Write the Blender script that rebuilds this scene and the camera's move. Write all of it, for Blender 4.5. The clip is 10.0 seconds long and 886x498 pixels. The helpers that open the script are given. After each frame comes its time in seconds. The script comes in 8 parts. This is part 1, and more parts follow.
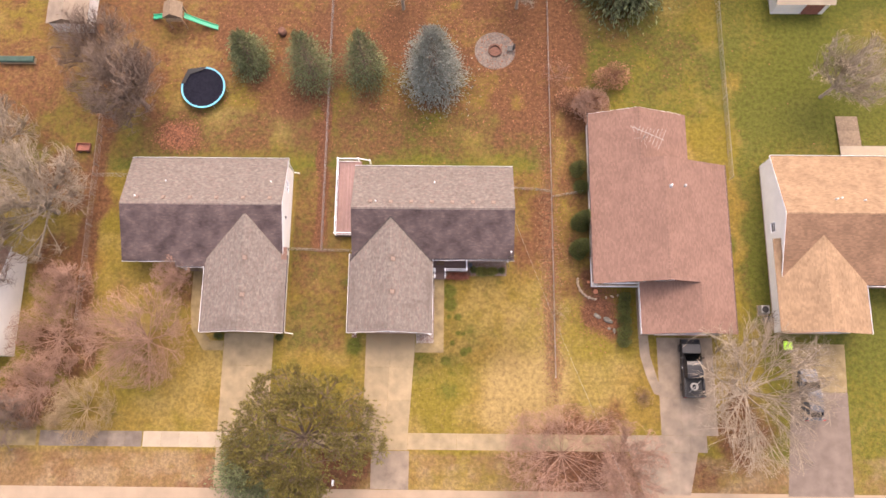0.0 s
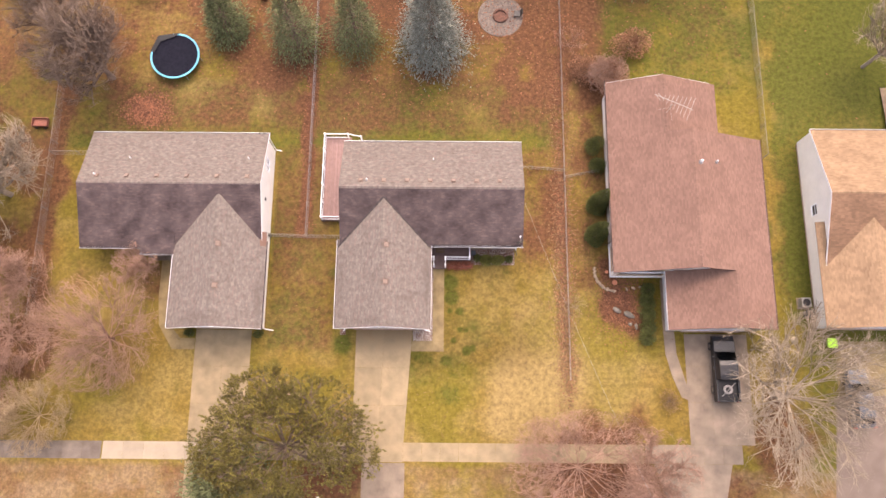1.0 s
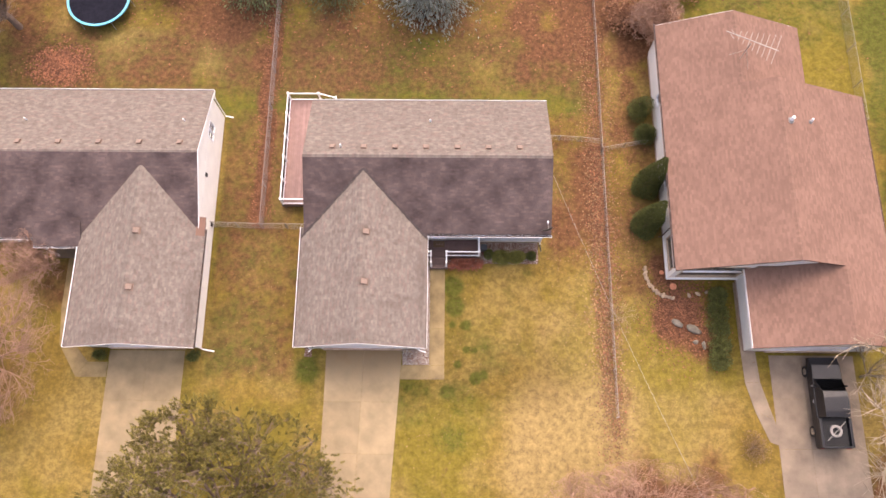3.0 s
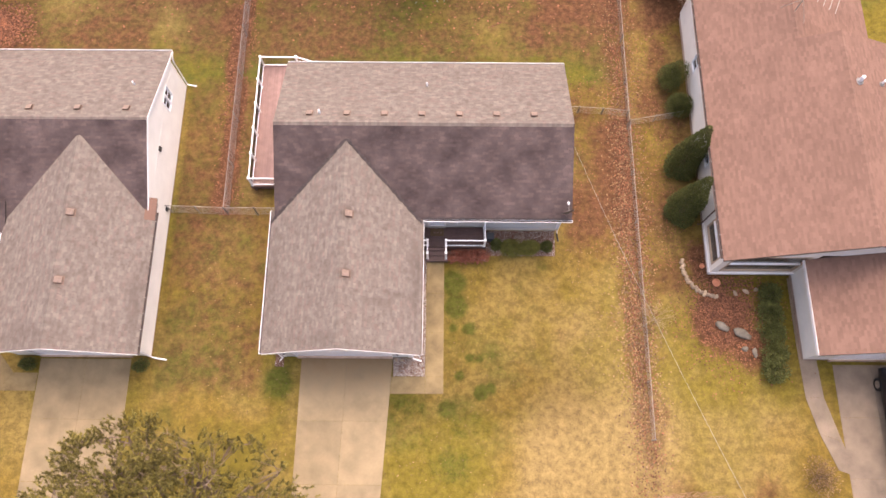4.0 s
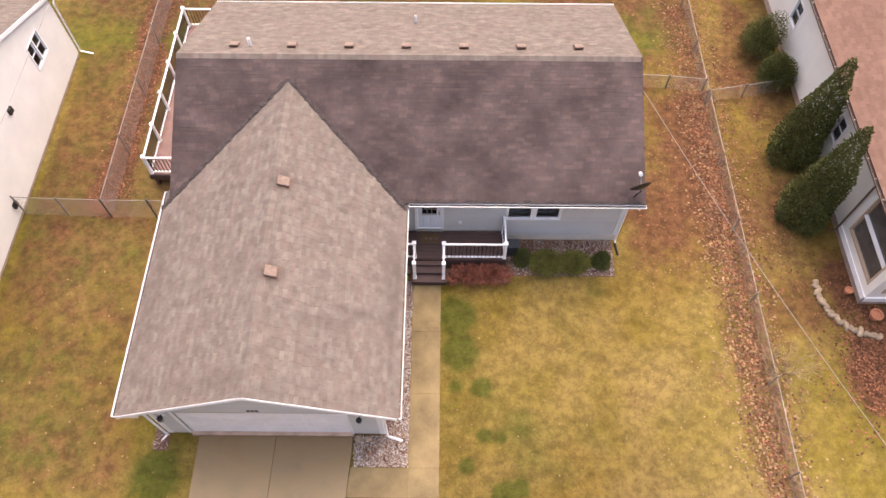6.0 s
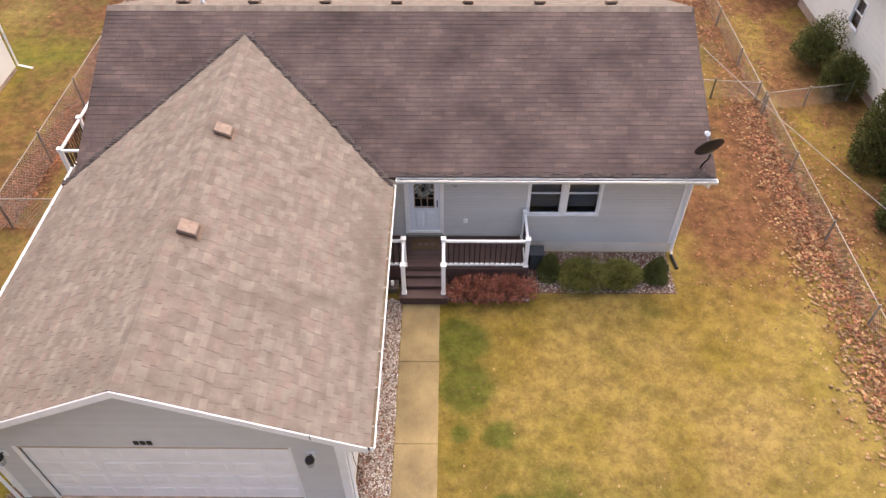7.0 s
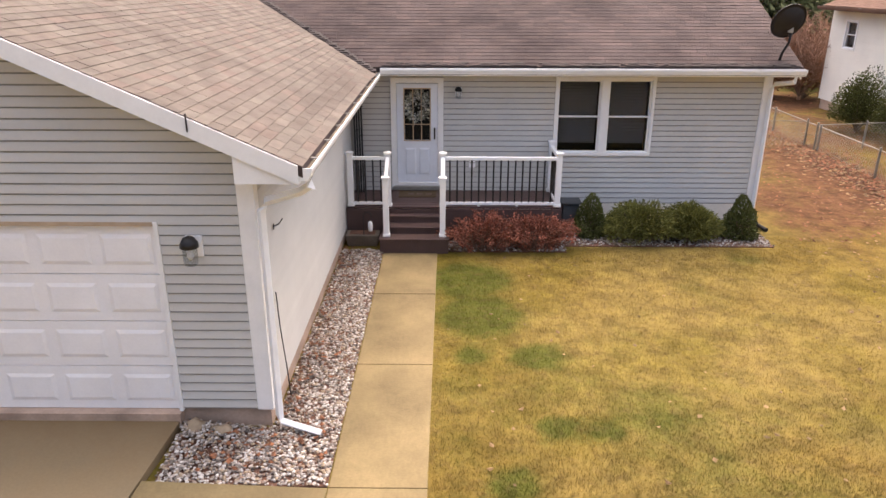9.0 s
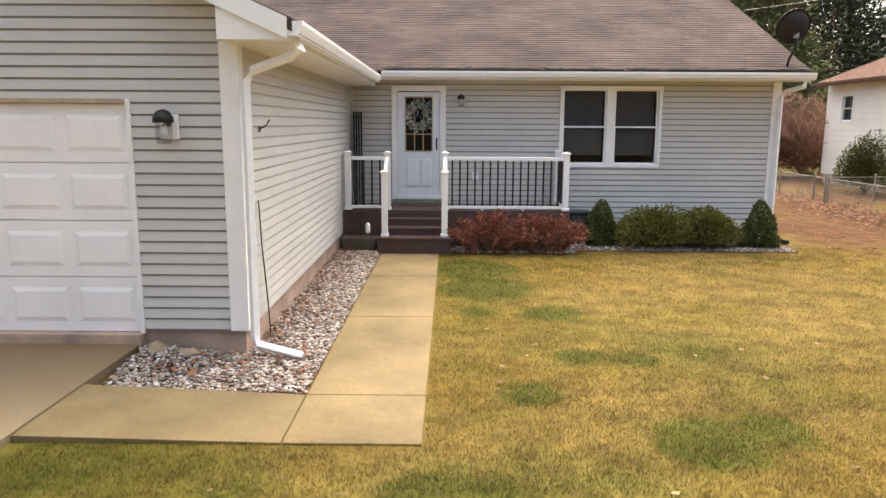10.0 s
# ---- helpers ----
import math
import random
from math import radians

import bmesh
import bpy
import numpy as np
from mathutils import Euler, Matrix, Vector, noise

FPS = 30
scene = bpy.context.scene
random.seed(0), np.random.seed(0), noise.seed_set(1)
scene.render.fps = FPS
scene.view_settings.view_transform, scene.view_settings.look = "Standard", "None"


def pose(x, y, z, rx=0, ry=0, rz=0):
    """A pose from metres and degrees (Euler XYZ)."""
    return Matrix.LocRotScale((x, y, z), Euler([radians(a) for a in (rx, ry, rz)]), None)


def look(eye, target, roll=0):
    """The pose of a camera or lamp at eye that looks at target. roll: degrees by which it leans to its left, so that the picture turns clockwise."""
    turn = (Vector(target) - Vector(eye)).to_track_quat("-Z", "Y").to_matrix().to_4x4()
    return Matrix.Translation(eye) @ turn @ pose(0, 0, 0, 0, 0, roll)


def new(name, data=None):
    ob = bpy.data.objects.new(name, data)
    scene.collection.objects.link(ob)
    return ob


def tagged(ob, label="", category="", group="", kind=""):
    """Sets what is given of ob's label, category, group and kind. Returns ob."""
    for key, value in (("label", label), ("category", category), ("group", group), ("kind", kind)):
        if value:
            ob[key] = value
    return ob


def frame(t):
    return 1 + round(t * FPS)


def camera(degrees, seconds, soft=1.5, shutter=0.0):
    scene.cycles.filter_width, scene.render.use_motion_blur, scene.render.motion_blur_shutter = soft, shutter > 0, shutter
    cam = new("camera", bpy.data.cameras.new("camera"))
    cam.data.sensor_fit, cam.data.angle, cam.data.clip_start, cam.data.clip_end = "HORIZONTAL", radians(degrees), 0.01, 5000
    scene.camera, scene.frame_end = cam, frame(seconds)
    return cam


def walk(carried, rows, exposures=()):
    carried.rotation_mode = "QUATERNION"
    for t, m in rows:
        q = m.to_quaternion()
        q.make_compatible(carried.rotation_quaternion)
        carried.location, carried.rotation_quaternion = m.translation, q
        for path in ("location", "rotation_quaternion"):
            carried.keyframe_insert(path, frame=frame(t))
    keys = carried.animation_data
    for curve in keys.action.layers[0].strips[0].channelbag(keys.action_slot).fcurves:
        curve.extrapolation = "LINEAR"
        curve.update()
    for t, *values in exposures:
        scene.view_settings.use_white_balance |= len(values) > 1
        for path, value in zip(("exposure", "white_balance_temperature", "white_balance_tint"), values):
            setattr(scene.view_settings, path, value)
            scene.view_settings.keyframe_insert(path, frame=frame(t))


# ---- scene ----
cam = camera(63.5, 10.0)
PATH = [
    (0.0, 0.603, 0.09, 68.838, 12.521, 0.32, 0.592),
    (0.5, 0.503, 0.031, 64.92, 12.66, 0.251, 0.548),
    (1.0, 0.42, 0.0, 60.846, 13.071, 0.197, 0.52),
    (1.5, 0.369, 0.004, 56.857, 13.824, 0.138, 0.468),
    (2.0, 0.305, 0.106, 52.893, 14.621, 0.101, 0.424),
    (2.5, 0.253, 0.32, 48.919, 15.529, 0.078, 0.416),
    (4.0, 0.142, 1.129, 37.425, 17.708, -0.125, 0.397),
    (4.5, 0.16, 1.233, 33.618, 19.251, -0.246, 0.396),
    (5.0, 0.185, 1.279, 29.741, 21.755, -0.292, 0.391),
    (5.5, 0.213, 1.234, 25.822, 25.3, -0.337, 0.388),
    (7.0, 0.408, 0.791, 14.006, 43.689, 0.105, 0.463),
    (7.5, 0.422, 0.655, 9.738, 52.98, -0.044, 0.644),
    (8.0, 0.38, 0.562, 7.795, 58.098, -0.148, 0.57),
    (8.5, 0.321, 0.507, 6.077, 63.251, -0.123, 0.349),
    (9.0, 0.379, 0.577, 4.368, 69.415, -0.127, 0.39),
    (9.5, 0.375, 0.665, 2.936, 75.455, -0.158, 0.482),
    (10.0, 0.379, 0.752, 1.983, 80.05, -0.328, 0.552),
]
walk(cam, [(t, pose(x, y, z, rx, ry, rz)) for t, x, y, z, rx, ry, rz in PATH],
     exposures=[(0.0, 1.60, 6850, 22), (5.0, 1.58, 6850, 22), (7.5, 1.65, 6850, 15), (8.7, 1.74, 6900, 16), (10.0, 1.87, 7050, 8)])

# ---- sky and light: overcast, brighter towards +y ----
world = bpy.data.worlds.new("overcast_sky")
scene.world = world
world.use_nodes = True
wn = world.node_tree
sky = wn.nodes.new("ShaderNodeTexSky")
sky.sky_type = 'NISHITA'
sky.sun_disc = False
sky.sun_elevation = radians(60)
sky.sun_rotation = radians(17)
sky.air_density, sky.dust_density, sky.ozone_density = 1.0, 7.0, 1.0
wn.links.new(sky.outputs[0], wn.nodes["Background"].inputs[0])
wn.nodes["Background"].inputs[1].default_value = 0.13
sun_data = bpy.data.lights.new("sun", 'SUN')
sun_data.energy, sun_data.angle, sun_data.color = 0.8, radians(110), (1.0, 0.95, 0.88)
sun = new("sun", sun_data)
sun.matrix_world = look((0, 17, 60), (0, 0, 0))

# ---- materials ----


def material(name, base, rough=0.8, metal=0.0, var=0.25, scale=3.0, fine=60.0, bump=0.3, spread=0.0, spec=0.3, second=None):
    """A base colour that varies at two scales, with fine relief; spread varies it from piece to piece."""
    m = bpy.data.materials.new(name)
    m.use_nodes = True
    nt = m.node_tree
    N, L = nt.nodes, nt.links
    b = N["Principled BSDF"]
    b.inputs["Roughness"].default_value = rough
    b.inputs["Metallic"].default_value = metal
    b.inputs["Specular IOR Level"].default_value = spec
    geo = N.new("ShaderNodeNewGeometry")
    n1 = N.new("ShaderNodeTexNoise")
    n1.inputs["Scale"].default_value = scale
    n1.inputs["Detail"].default_value = 6
    n1.inputs["Roughness"].default_value = 0.6
    n2 = N.new("ShaderNodeTexNoise")
    n2.inputs["Scale"].default_value = fine
    n2.inputs["Detail"].default_value = 4
    L.new(geo.outputs["Position"], n1.inputs["Vector"])
    L.new(geo.outputs["Position"], n2.inputs["Vector"])
    ramp = N.new("ShaderNodeMix")
    ramp.data_type = 'RGBA'
    lo = tuple(c * (1 - var) for c in base)
    hi = second if second else tuple(min(1, c * (1 + var)) for c in base)
    ramp.inputs["A"].default_value = (*lo, 1)
    ramp.inputs["B"].default_value = (*hi, 1)
    mr = N.new("ShaderNodeMapRange")
    mr.inputs[1].default_value, mr.inputs[2].default_value = 0.3, 0.7
    L.new(n1.outputs["Fac"], mr.inputs[0])
    L.new(mr.outputs[0], ramp.inputs["Factor"])
    out = ramp.outputs["Result"]
    hsv = N.new("ShaderNodeHueSaturation")
    add = N.new("ShaderNodeMath")
    add.operation = 'MULTIPLY_ADD'
    add.inputs[1].default_value = var * 1.4
    add.inputs[2].default_value = 1.0 - var * 0.7
    L.new(n2.outputs["Fac"], add.inputs[0])
    val = add.outputs[0]
    if spread:
        info = N.new("ShaderNodeObjectInfo")
        s1 = N.new("ShaderNodeMath")
        s1.operation = 'ADD'
        L.new(geo.outputs["Random Per Island"], s1.inputs[0])
        L.new(info.outputs["Random"], s1.inputs[1])
        fr = N.new("ShaderNodeMath")
        fr.operation = 'FRACT'
        L.new(s1.outputs[0], fr.inputs[0])
        s2 = N.new("ShaderNodeMath")
        s2.operation = 'MULTIPLY_ADD'
        s2.inputs[1].default_value = spread * 2
        s2.inputs[2].default_value = 1.0 - spread
        L.new(fr.outputs[0], s2.inputs[0])
        s3 = N.new("ShaderNodeMath")
        s3.operation = 'MULTIPLY'
        L.new(val, s3.inputs[0])
        L.new(s2.outputs[0], s3.inputs[1])
        val = s3.outputs[0]
    L.new(val, hsv.inputs["Value"])
    L.new(out, hsv.inputs["Color"])
    L.new(hsv.outputs[0], b.inputs["Base Color"])
    if bump:
        bp = N.new("ShaderNodeBump")
        bp.inputs["Strength"].default_value = bump
        bp.inputs["Distance"].default_value = 0.01
        L.new(n2.outputs["Fac"], bp.inputs["Height"])
        L.new(bp.outputs[0], b.inputs["Normal"])
    return m


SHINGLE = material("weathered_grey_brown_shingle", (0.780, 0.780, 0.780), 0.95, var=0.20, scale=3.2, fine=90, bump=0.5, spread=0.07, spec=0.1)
# These two carry the shade of -y slopes in their colour, plus stains.
SHINGLE_SHADED = material("shaded_stained_shingle", (0.066, 0.048, 0.047), 0.88, var=0.40, scale=0.7, fine=90, bump=0.5, spread=0.08, spec=0.15, second=(0.106, 0.080, 0.075))
SHINGLE_TAN_SHADED = material("shaded_stained_tan_shingle", (0.172, 0.104, 0.064), 0.9, var=0.22, scale=0.6, fine=90, bump=0.5, spread=0.14, spec=0.12)
SHINGLE_RED = material("rust_pink_shingle", (0.172, 0.104, 0.079), 0.95, var=0.12, scale=0.6, fine=90, bump=0.5, spread=0.11, spec=0.1)
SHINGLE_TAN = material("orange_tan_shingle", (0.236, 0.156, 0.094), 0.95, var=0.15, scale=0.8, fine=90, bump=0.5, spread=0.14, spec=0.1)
# Core colour that paints the shadow line under each clapboard.
LAP_SHADE = material("lap_shade_grey", (0.27, 0.262, 0.25), 0.9, var=0.1)
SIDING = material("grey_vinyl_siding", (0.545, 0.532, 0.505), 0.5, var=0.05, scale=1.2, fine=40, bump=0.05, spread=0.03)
SIDING_CREAM = material("cream_vinyl_siding", (0.78, 0.745, 0.68), 0.5, var=0.06, scale=0.8, fine=40, bump=0.05)
TRIM = material("white_painted_trim", (0.84, 0.83, 0.82), 0.45, var=0.05, scale=4, fine=50, bump=0.05)
VINYL = material("white_vinyl", (0.87, 0.87, 0.87), 0.35, var=0.04, scale=5, fine=50, bump=0.02)
DOOR_WHITE = material("cool_white_painted_door", (0.740, 0.770, 0.830), 0.4, var=0.04, scale=4, fine=40, bump=0.02)
GARAGE_WHITE = material("white_steel_garage_door", (0.86, 0.84, 0.84), 0.5, var=0.06, scale=1.5, fine=40, bump=0.04)
CONCRETE = material("tan_stained_concrete", (0.189, 0.140, 0.068), 0.8, var=0.30, scale=1.1, fine=35, bump=0.2, spread=0.06)
CONCRETE_DRY = material("dry_tan_concrete", (0.232, 0.178, 0.104), 0.85, var=0.22, scale=0.9, fine=35, bump=0.2, spread=0.06)
CONCRETE_GREY = material("grey_concrete", (0.200, 0.156, 0.114), 0.85, var=0.25, scale=0.9, fine=35, bump=0.15, spread=0.08)
CONCRETE_PALE = material("pale_new_concrete", (0.280, 0.230, 0.165), 0.85, var=0.1, scale=0.9, fine=35, bump=0.12, spread=0.06)
CONCRETE_DARK = material("dark_damp_concrete", (0.135, 0.108, 0.085), 0.8, var=0.25, scale=1.2, fine=35, bump=0.12, spread=0.12)
ASPHALT = material("worn_asphalt", (0.138, 0.106, 0.084), 0.9, var=0.2, scale=0.8, fine=120, bump=0.3)
STREET = material("sandy_street_paving", (0.257, 0.195, 0.133), 0.9, var=0.15, scale=0.4, fine=60, bump=0.3)
FOUNDATION = material("rust_stained_foundation_block", (0.400, 0.290, 0.225), 0.9, var=0.25, scale=2.5, fine=30, bump=0.3)
DECKING = material("red_brown_composite_decking", (0.24, 0.145, 0.125), 0.6, var=0.15, scale=3, fine=40, bump=0.1, spread=0.1)
DECK_DARK = material("dark_brown_composite_boards", (0.085, 0.052, 0.047), 0.55, var=0.15, scale=3, fine=40, bump=0.1, spread=0.1)
BLACK_METAL = material("black_powder_coated_metal", (0.02, 0.018, 0.018), 0.4, var=0.1, scale=8, fine=40, bump=0.02)
GALV = material("galvanised_steel", (0.300, 0.285, 0.260), 0.55, metal=0.5, var=0.15, scale=5, fine=60, bump=0.05)
RUSTY = material("rusty_brown_sheet_metal", (0.135, 0.088, 0.066), 0.75, var=0.35, scale=8, fine=40, bump=0.1)
FOUNDATION_PALE = material("pale_cream_foundation", (0.74, 0.68, 0.59), 0.85, var=0.12, scale=1.5, fine=30, bump=0.2)
HOOD_TAN = material("weathered_tan_vent_hood", (0.190, 0.136, 0.108), 0.75, var=0.25, scale=9, fine=40, bump=0.1)
PIT_GRAVEL = material("brown_grey_pit_gravel", (0.135, 0.108, 0.088), 0.95, var=0.4, scale=5, fine=40, bump=0.4)
SLATE_BOX = material("slate_grey_utility_plastic", (0.055, 0.06, 0.066), 0.6, var=0.15, scale=4, fine=40, bump=0.05)
SCREEN_ROOM = material("taupe_porch_room", (0.21, 0.17, 0.14), 0.9, var=0.5, scale=1.6, fine=12, bump=0)
WOODS = material("dark_blue_green_needles", (0.062, 0.074, 0.046), 0.95, var=0.35, scale=0.8, fine=8, bump=0, spread=0.3, spec=0.1)
PINE = material("olive_pine_needles", (0.142, 0.116, 0.028), 0.85, var=0.5, scale=0.9, fine=6, bump=0, spread=0.45)
BARK = material("grey_brown_bark", (0.165, 0.118, 0.088), 0.95, var=0.3, scale=3, fine=30, bump=0.6)
BARK_PALE = material("pale_silver_bark", (0.270, 0.215, 0.155), 0.9, var=0.25, scale=3, fine=30, bump=0.5)
BARK_RED = material("reddish_bare_twigs", (0.285, 0.172, 0.122), 0.95, var=0.3, scale=3, fine=30, bump=0.4)
BARK_TAN = material("tan_bare_twigs", (0.302, 0.220, 0.127), 0.95, var=0.3, scale=3, fine=30, bump=0.4)
NEEDLE = material("deep_green_needles", (0.128, 0.140, 0.062), 0.9, var=0.35, scale=2, fine=20, bump=0, spread=0.4)
NEEDLE_BLUE = material("blue_grey_needles", (0.205, 0.215, 0.175), 0.9, var=0.3, scale=2, fine=20, bump=0, spread=0.25)
YEW = material("dark_clipped_evergreen", (0.092, 0.100, 0.028), 0.9, var=0.35, scale=3, fine=20, bump=0, spread=0.4)
JUNIPER = material("olive_juniper_sprays", (0.150, 0.146, 0.036), 0.9, var=0.35, scale=3, fine=20, bump=0, spread=0.45)
BARBERRY = material("rust_red_barberry_leaves", (0.25, 0.088, 0.056), 0.85, var=0.35, scale=5, fine=20, bump=0, spread=0.5)
LEAF_LITTER = material("fallen_rust_leaves", (0.158, 0.066, 0.034), 0.85, var=0.35, scale=2, fine=20, bump=0, spread=0.6)
LEAF_TAN = material("fallen_tan_leaves", (0.202, 0.128, 0.065), 0.85, var=0.3, scale=2, fine=20, bump=0, spread=0.5)
PEBBLE = material("river_pebbles", (0.9, 0.9, 0.9), 0.7, var=0.2, scale=6, fine=30, bump=0.1)


def hues(m, stops):
    """Colours a material's islands and objects by chance from a few hues."""
    N, L = m.node_tree.nodes, m.node_tree.links
    geo, info = N.new("ShaderNodeNewGeometry"), N.new("ShaderNodeObjectInfo")
    s1, fr = N.new("ShaderNodeMath"), N.new("ShaderNodeMath")
    s1.operation, fr.operation = 'ADD', 'FRACT'
    L.new(geo.outputs["Random Per Island"], s1.inputs[0])
    L.new(info.outputs["Random"], s1.inputs[1])
    L.new(s1.outputs[0], fr.inputs[0])
    cr = N.new("ShaderNodeValToRGB")
    cr.color_ramp.interpolation = 'CONSTANT'
    while len(cr.color_ramp.elements) < len(stops):
        cr.color_ramp.elements.new(0.5)
    for e, (p, c) in zip(cr.color_ramp.elements, stops):
        e.position, e.color = p, (*c, 1)
    L.new(fr.outputs[0], cr.inputs[0])
    for n in list(N):
        if n.bl_idname == "ShaderNodeHueSaturation":
            mx = N.new("ShaderNodeMix")
            mx.data_type, mx.blend_type = 'RGBA', 'MULTIPLY'
            mx.inputs["Factor"].default_value = 1.0
            L.new(n.inputs["Color"].links[0].from_socket, mx.inputs["A"])
            L.new(cr.outputs[0], mx.inputs["B"])
            L.new(mx.outputs["Result"], n.inputs["Color"])
    return m


hues(PEBBLE, [(0.0, (0.22, 0.185, 0.16)), (0.18, (0.36, 0.30, 0.255)), (0.36, (0.46, 0.41, 0.37)), (0.54, (0.60, 0.56, 0.52)), (0.70, (0.14, 0.115, 0.10)), (0.8, (0.27, 0.175, 0.13)), (0.88, (0.38, 0.29, 0.20))])
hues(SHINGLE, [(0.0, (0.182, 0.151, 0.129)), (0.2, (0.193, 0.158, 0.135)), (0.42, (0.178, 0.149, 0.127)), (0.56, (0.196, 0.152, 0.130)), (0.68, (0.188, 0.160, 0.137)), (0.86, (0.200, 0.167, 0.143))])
hues(SHINGLE_SHADED, [(0.0, (0.97, 0.97, 0.98)), (0.3, (1.03, 1.0, 0.98)), (0.6, (0.93, 0.92, 0.93)), (0.85, (1.10, 1.06, 1.04))])
ROCK = material("landscape_rock", (0.330, 0.250, 0.170), 0.85, var=0.25, scale=3, fine=20, bump=0.5, spread=0.2)
BOULDER = material("grey_green_boulder", (0.16, 0.142, 0.112), 0.9, var=0.35, scale=3, fine=20, bump=0.6, spread=0.15)
BRUSH = material("dry_russet_brush", (0.255, 0.132, 0.076), 0.95, var=0.35, scale=1, fine=10, bump=0, spread=0.4)
PLASTIC_BLACK = material("black_rubber", (0.015, 0.015, 0.016), 0.6, var=0.1, scale=5, fine=40, bump=0.05)
JUMP_MAT = material("navy_black_woven_mat", (0.012, 0.012, 0.018), 0.95, var=0.3, scale=3, fine=60, bump=0.1, spec=0.05)
BLUE_PAD = material("turquoise_vinyl_pad", (0.12, 0.42, 0.55), 0.5, var=0.15, scale=2, fine=30, bump=0.05)
GREEN_PLASTIC = material("green_moulded_plastic", (0.02, 0.32, 0.17), 0.4, var=0.1, scale=2, fine=30, bump=0.02)
LIME_PLASTIC = material("lime_green_plastic", (0.45, 0.85, 0.05), 0.4, var=0.06, scale=2, fine=30, bump=0.02)
TARP = material("dark_green_tarp", (0.03, 0.06, 0.045), 0.7, var=0.2, scale=2, fine=30, bump=0.1)
WOOD = material("weathered_cedar", (0.34, 0.25, 0.16), 0.85, var=0.25, scale=4, fine=25, bump=0.2, spread=0.12)
WOOD_GREY = material("weathered_grey_boards", (0.20, 0.145, 0.095), 0.9, var=0.25, scale=4, fine=25, bump=0.2, spread=0.12)
WOOD_RED = material("red_stained_wood", (0.25, 0.10, 0.07), 0.8, var=0.2, scale=4, fine=25, bump=0.2)
TERRACOTTA = material("terracotta_pot", (0.48, 0.2, 0.11), 0.8, var=0.15, scale=6, fine=40, bump=0.1)
CAR_BLACK = material("black_car_paint", (0.012, 0.012, 0.014), 0.25, var=0.1, scale=2, fine=40, bump=0, spec=0.5)
CAR_DARK = material("dark_slate_car_paint", (0.05, 0.055, 0.065), 0.3, var=0.1, scale=2, fine=40, bump=0, spec=0.5)
CHROME = material("brushed_chrome", (0.6, 0.6, 0.6), 0.25, metal=1.0, var=0.05, scale=5, fine=50, bump=0)
RED_LENS = material("red_lamp_lens", (0.4, 0.02, 0.02), 0.2, var=0.05, scale=5, fine=50, bump=0)
MULCH = material("damp_brown_mulch", (0.13, 0.065, 0.045), 0.95, var=0.4, scale=4, fine=50, bump=0.6)
MAT_BROWN = material("brown_coir_doormat", (0.10, 0.065, 0.035), 0.95, var=0.2, scale=20, fine=120, bump=0.6)
# Leaf debris; also the shade colour of roof valleys and shingle slots.
DEBRIS_SHADE = material("dark_leaf_debris_and_shade", (0.05, 0.04, 0.038), 0.95, var=0.4, scale=6, fine=50, bump=0.5)
# Near-black colour painted in for the unlit room behind glass.
ROOM_DARK = material("painted_room_darkness", (0.02, 0.02, 0.022), 0.9, var=0.3, scale=2, fine=10, bump=0)
BLIND = material("grey_window_blind", (0.19, 0.19, 0.195), 0.6, var=0.1, scale=3, fine=30, bump=0)
WREATH_GREEN = material("grey_green_wreath_leaves", (0.500, 0.500, 0.420), 0.8, var=0.4, scale=10, fine=40, bump=0, spread=0.6)
WINDOW_TAN = material("tan_came_bars", (0.45, 0.34, 0.24), 0.5, var=0.1, scale=10, fine=40, bump=0)


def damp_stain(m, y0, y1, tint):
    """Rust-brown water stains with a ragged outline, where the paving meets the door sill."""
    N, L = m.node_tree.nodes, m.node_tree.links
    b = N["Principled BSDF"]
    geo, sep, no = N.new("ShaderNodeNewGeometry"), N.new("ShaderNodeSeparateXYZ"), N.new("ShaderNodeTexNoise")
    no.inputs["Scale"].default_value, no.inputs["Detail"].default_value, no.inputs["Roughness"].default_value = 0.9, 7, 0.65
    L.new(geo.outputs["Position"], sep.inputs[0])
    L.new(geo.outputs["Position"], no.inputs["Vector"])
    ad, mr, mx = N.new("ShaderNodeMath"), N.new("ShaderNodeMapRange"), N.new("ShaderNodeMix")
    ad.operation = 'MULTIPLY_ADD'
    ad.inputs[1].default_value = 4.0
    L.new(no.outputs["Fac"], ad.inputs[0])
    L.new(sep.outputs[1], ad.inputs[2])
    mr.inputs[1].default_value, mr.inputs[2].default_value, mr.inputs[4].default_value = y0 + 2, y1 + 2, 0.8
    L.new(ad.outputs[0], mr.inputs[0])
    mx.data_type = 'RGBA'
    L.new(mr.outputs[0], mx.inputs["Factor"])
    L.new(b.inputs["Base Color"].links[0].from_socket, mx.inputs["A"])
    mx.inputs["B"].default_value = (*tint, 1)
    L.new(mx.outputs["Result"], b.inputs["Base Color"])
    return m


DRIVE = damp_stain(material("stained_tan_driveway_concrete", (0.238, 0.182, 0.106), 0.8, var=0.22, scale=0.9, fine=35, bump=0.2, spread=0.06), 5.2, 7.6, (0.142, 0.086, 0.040))


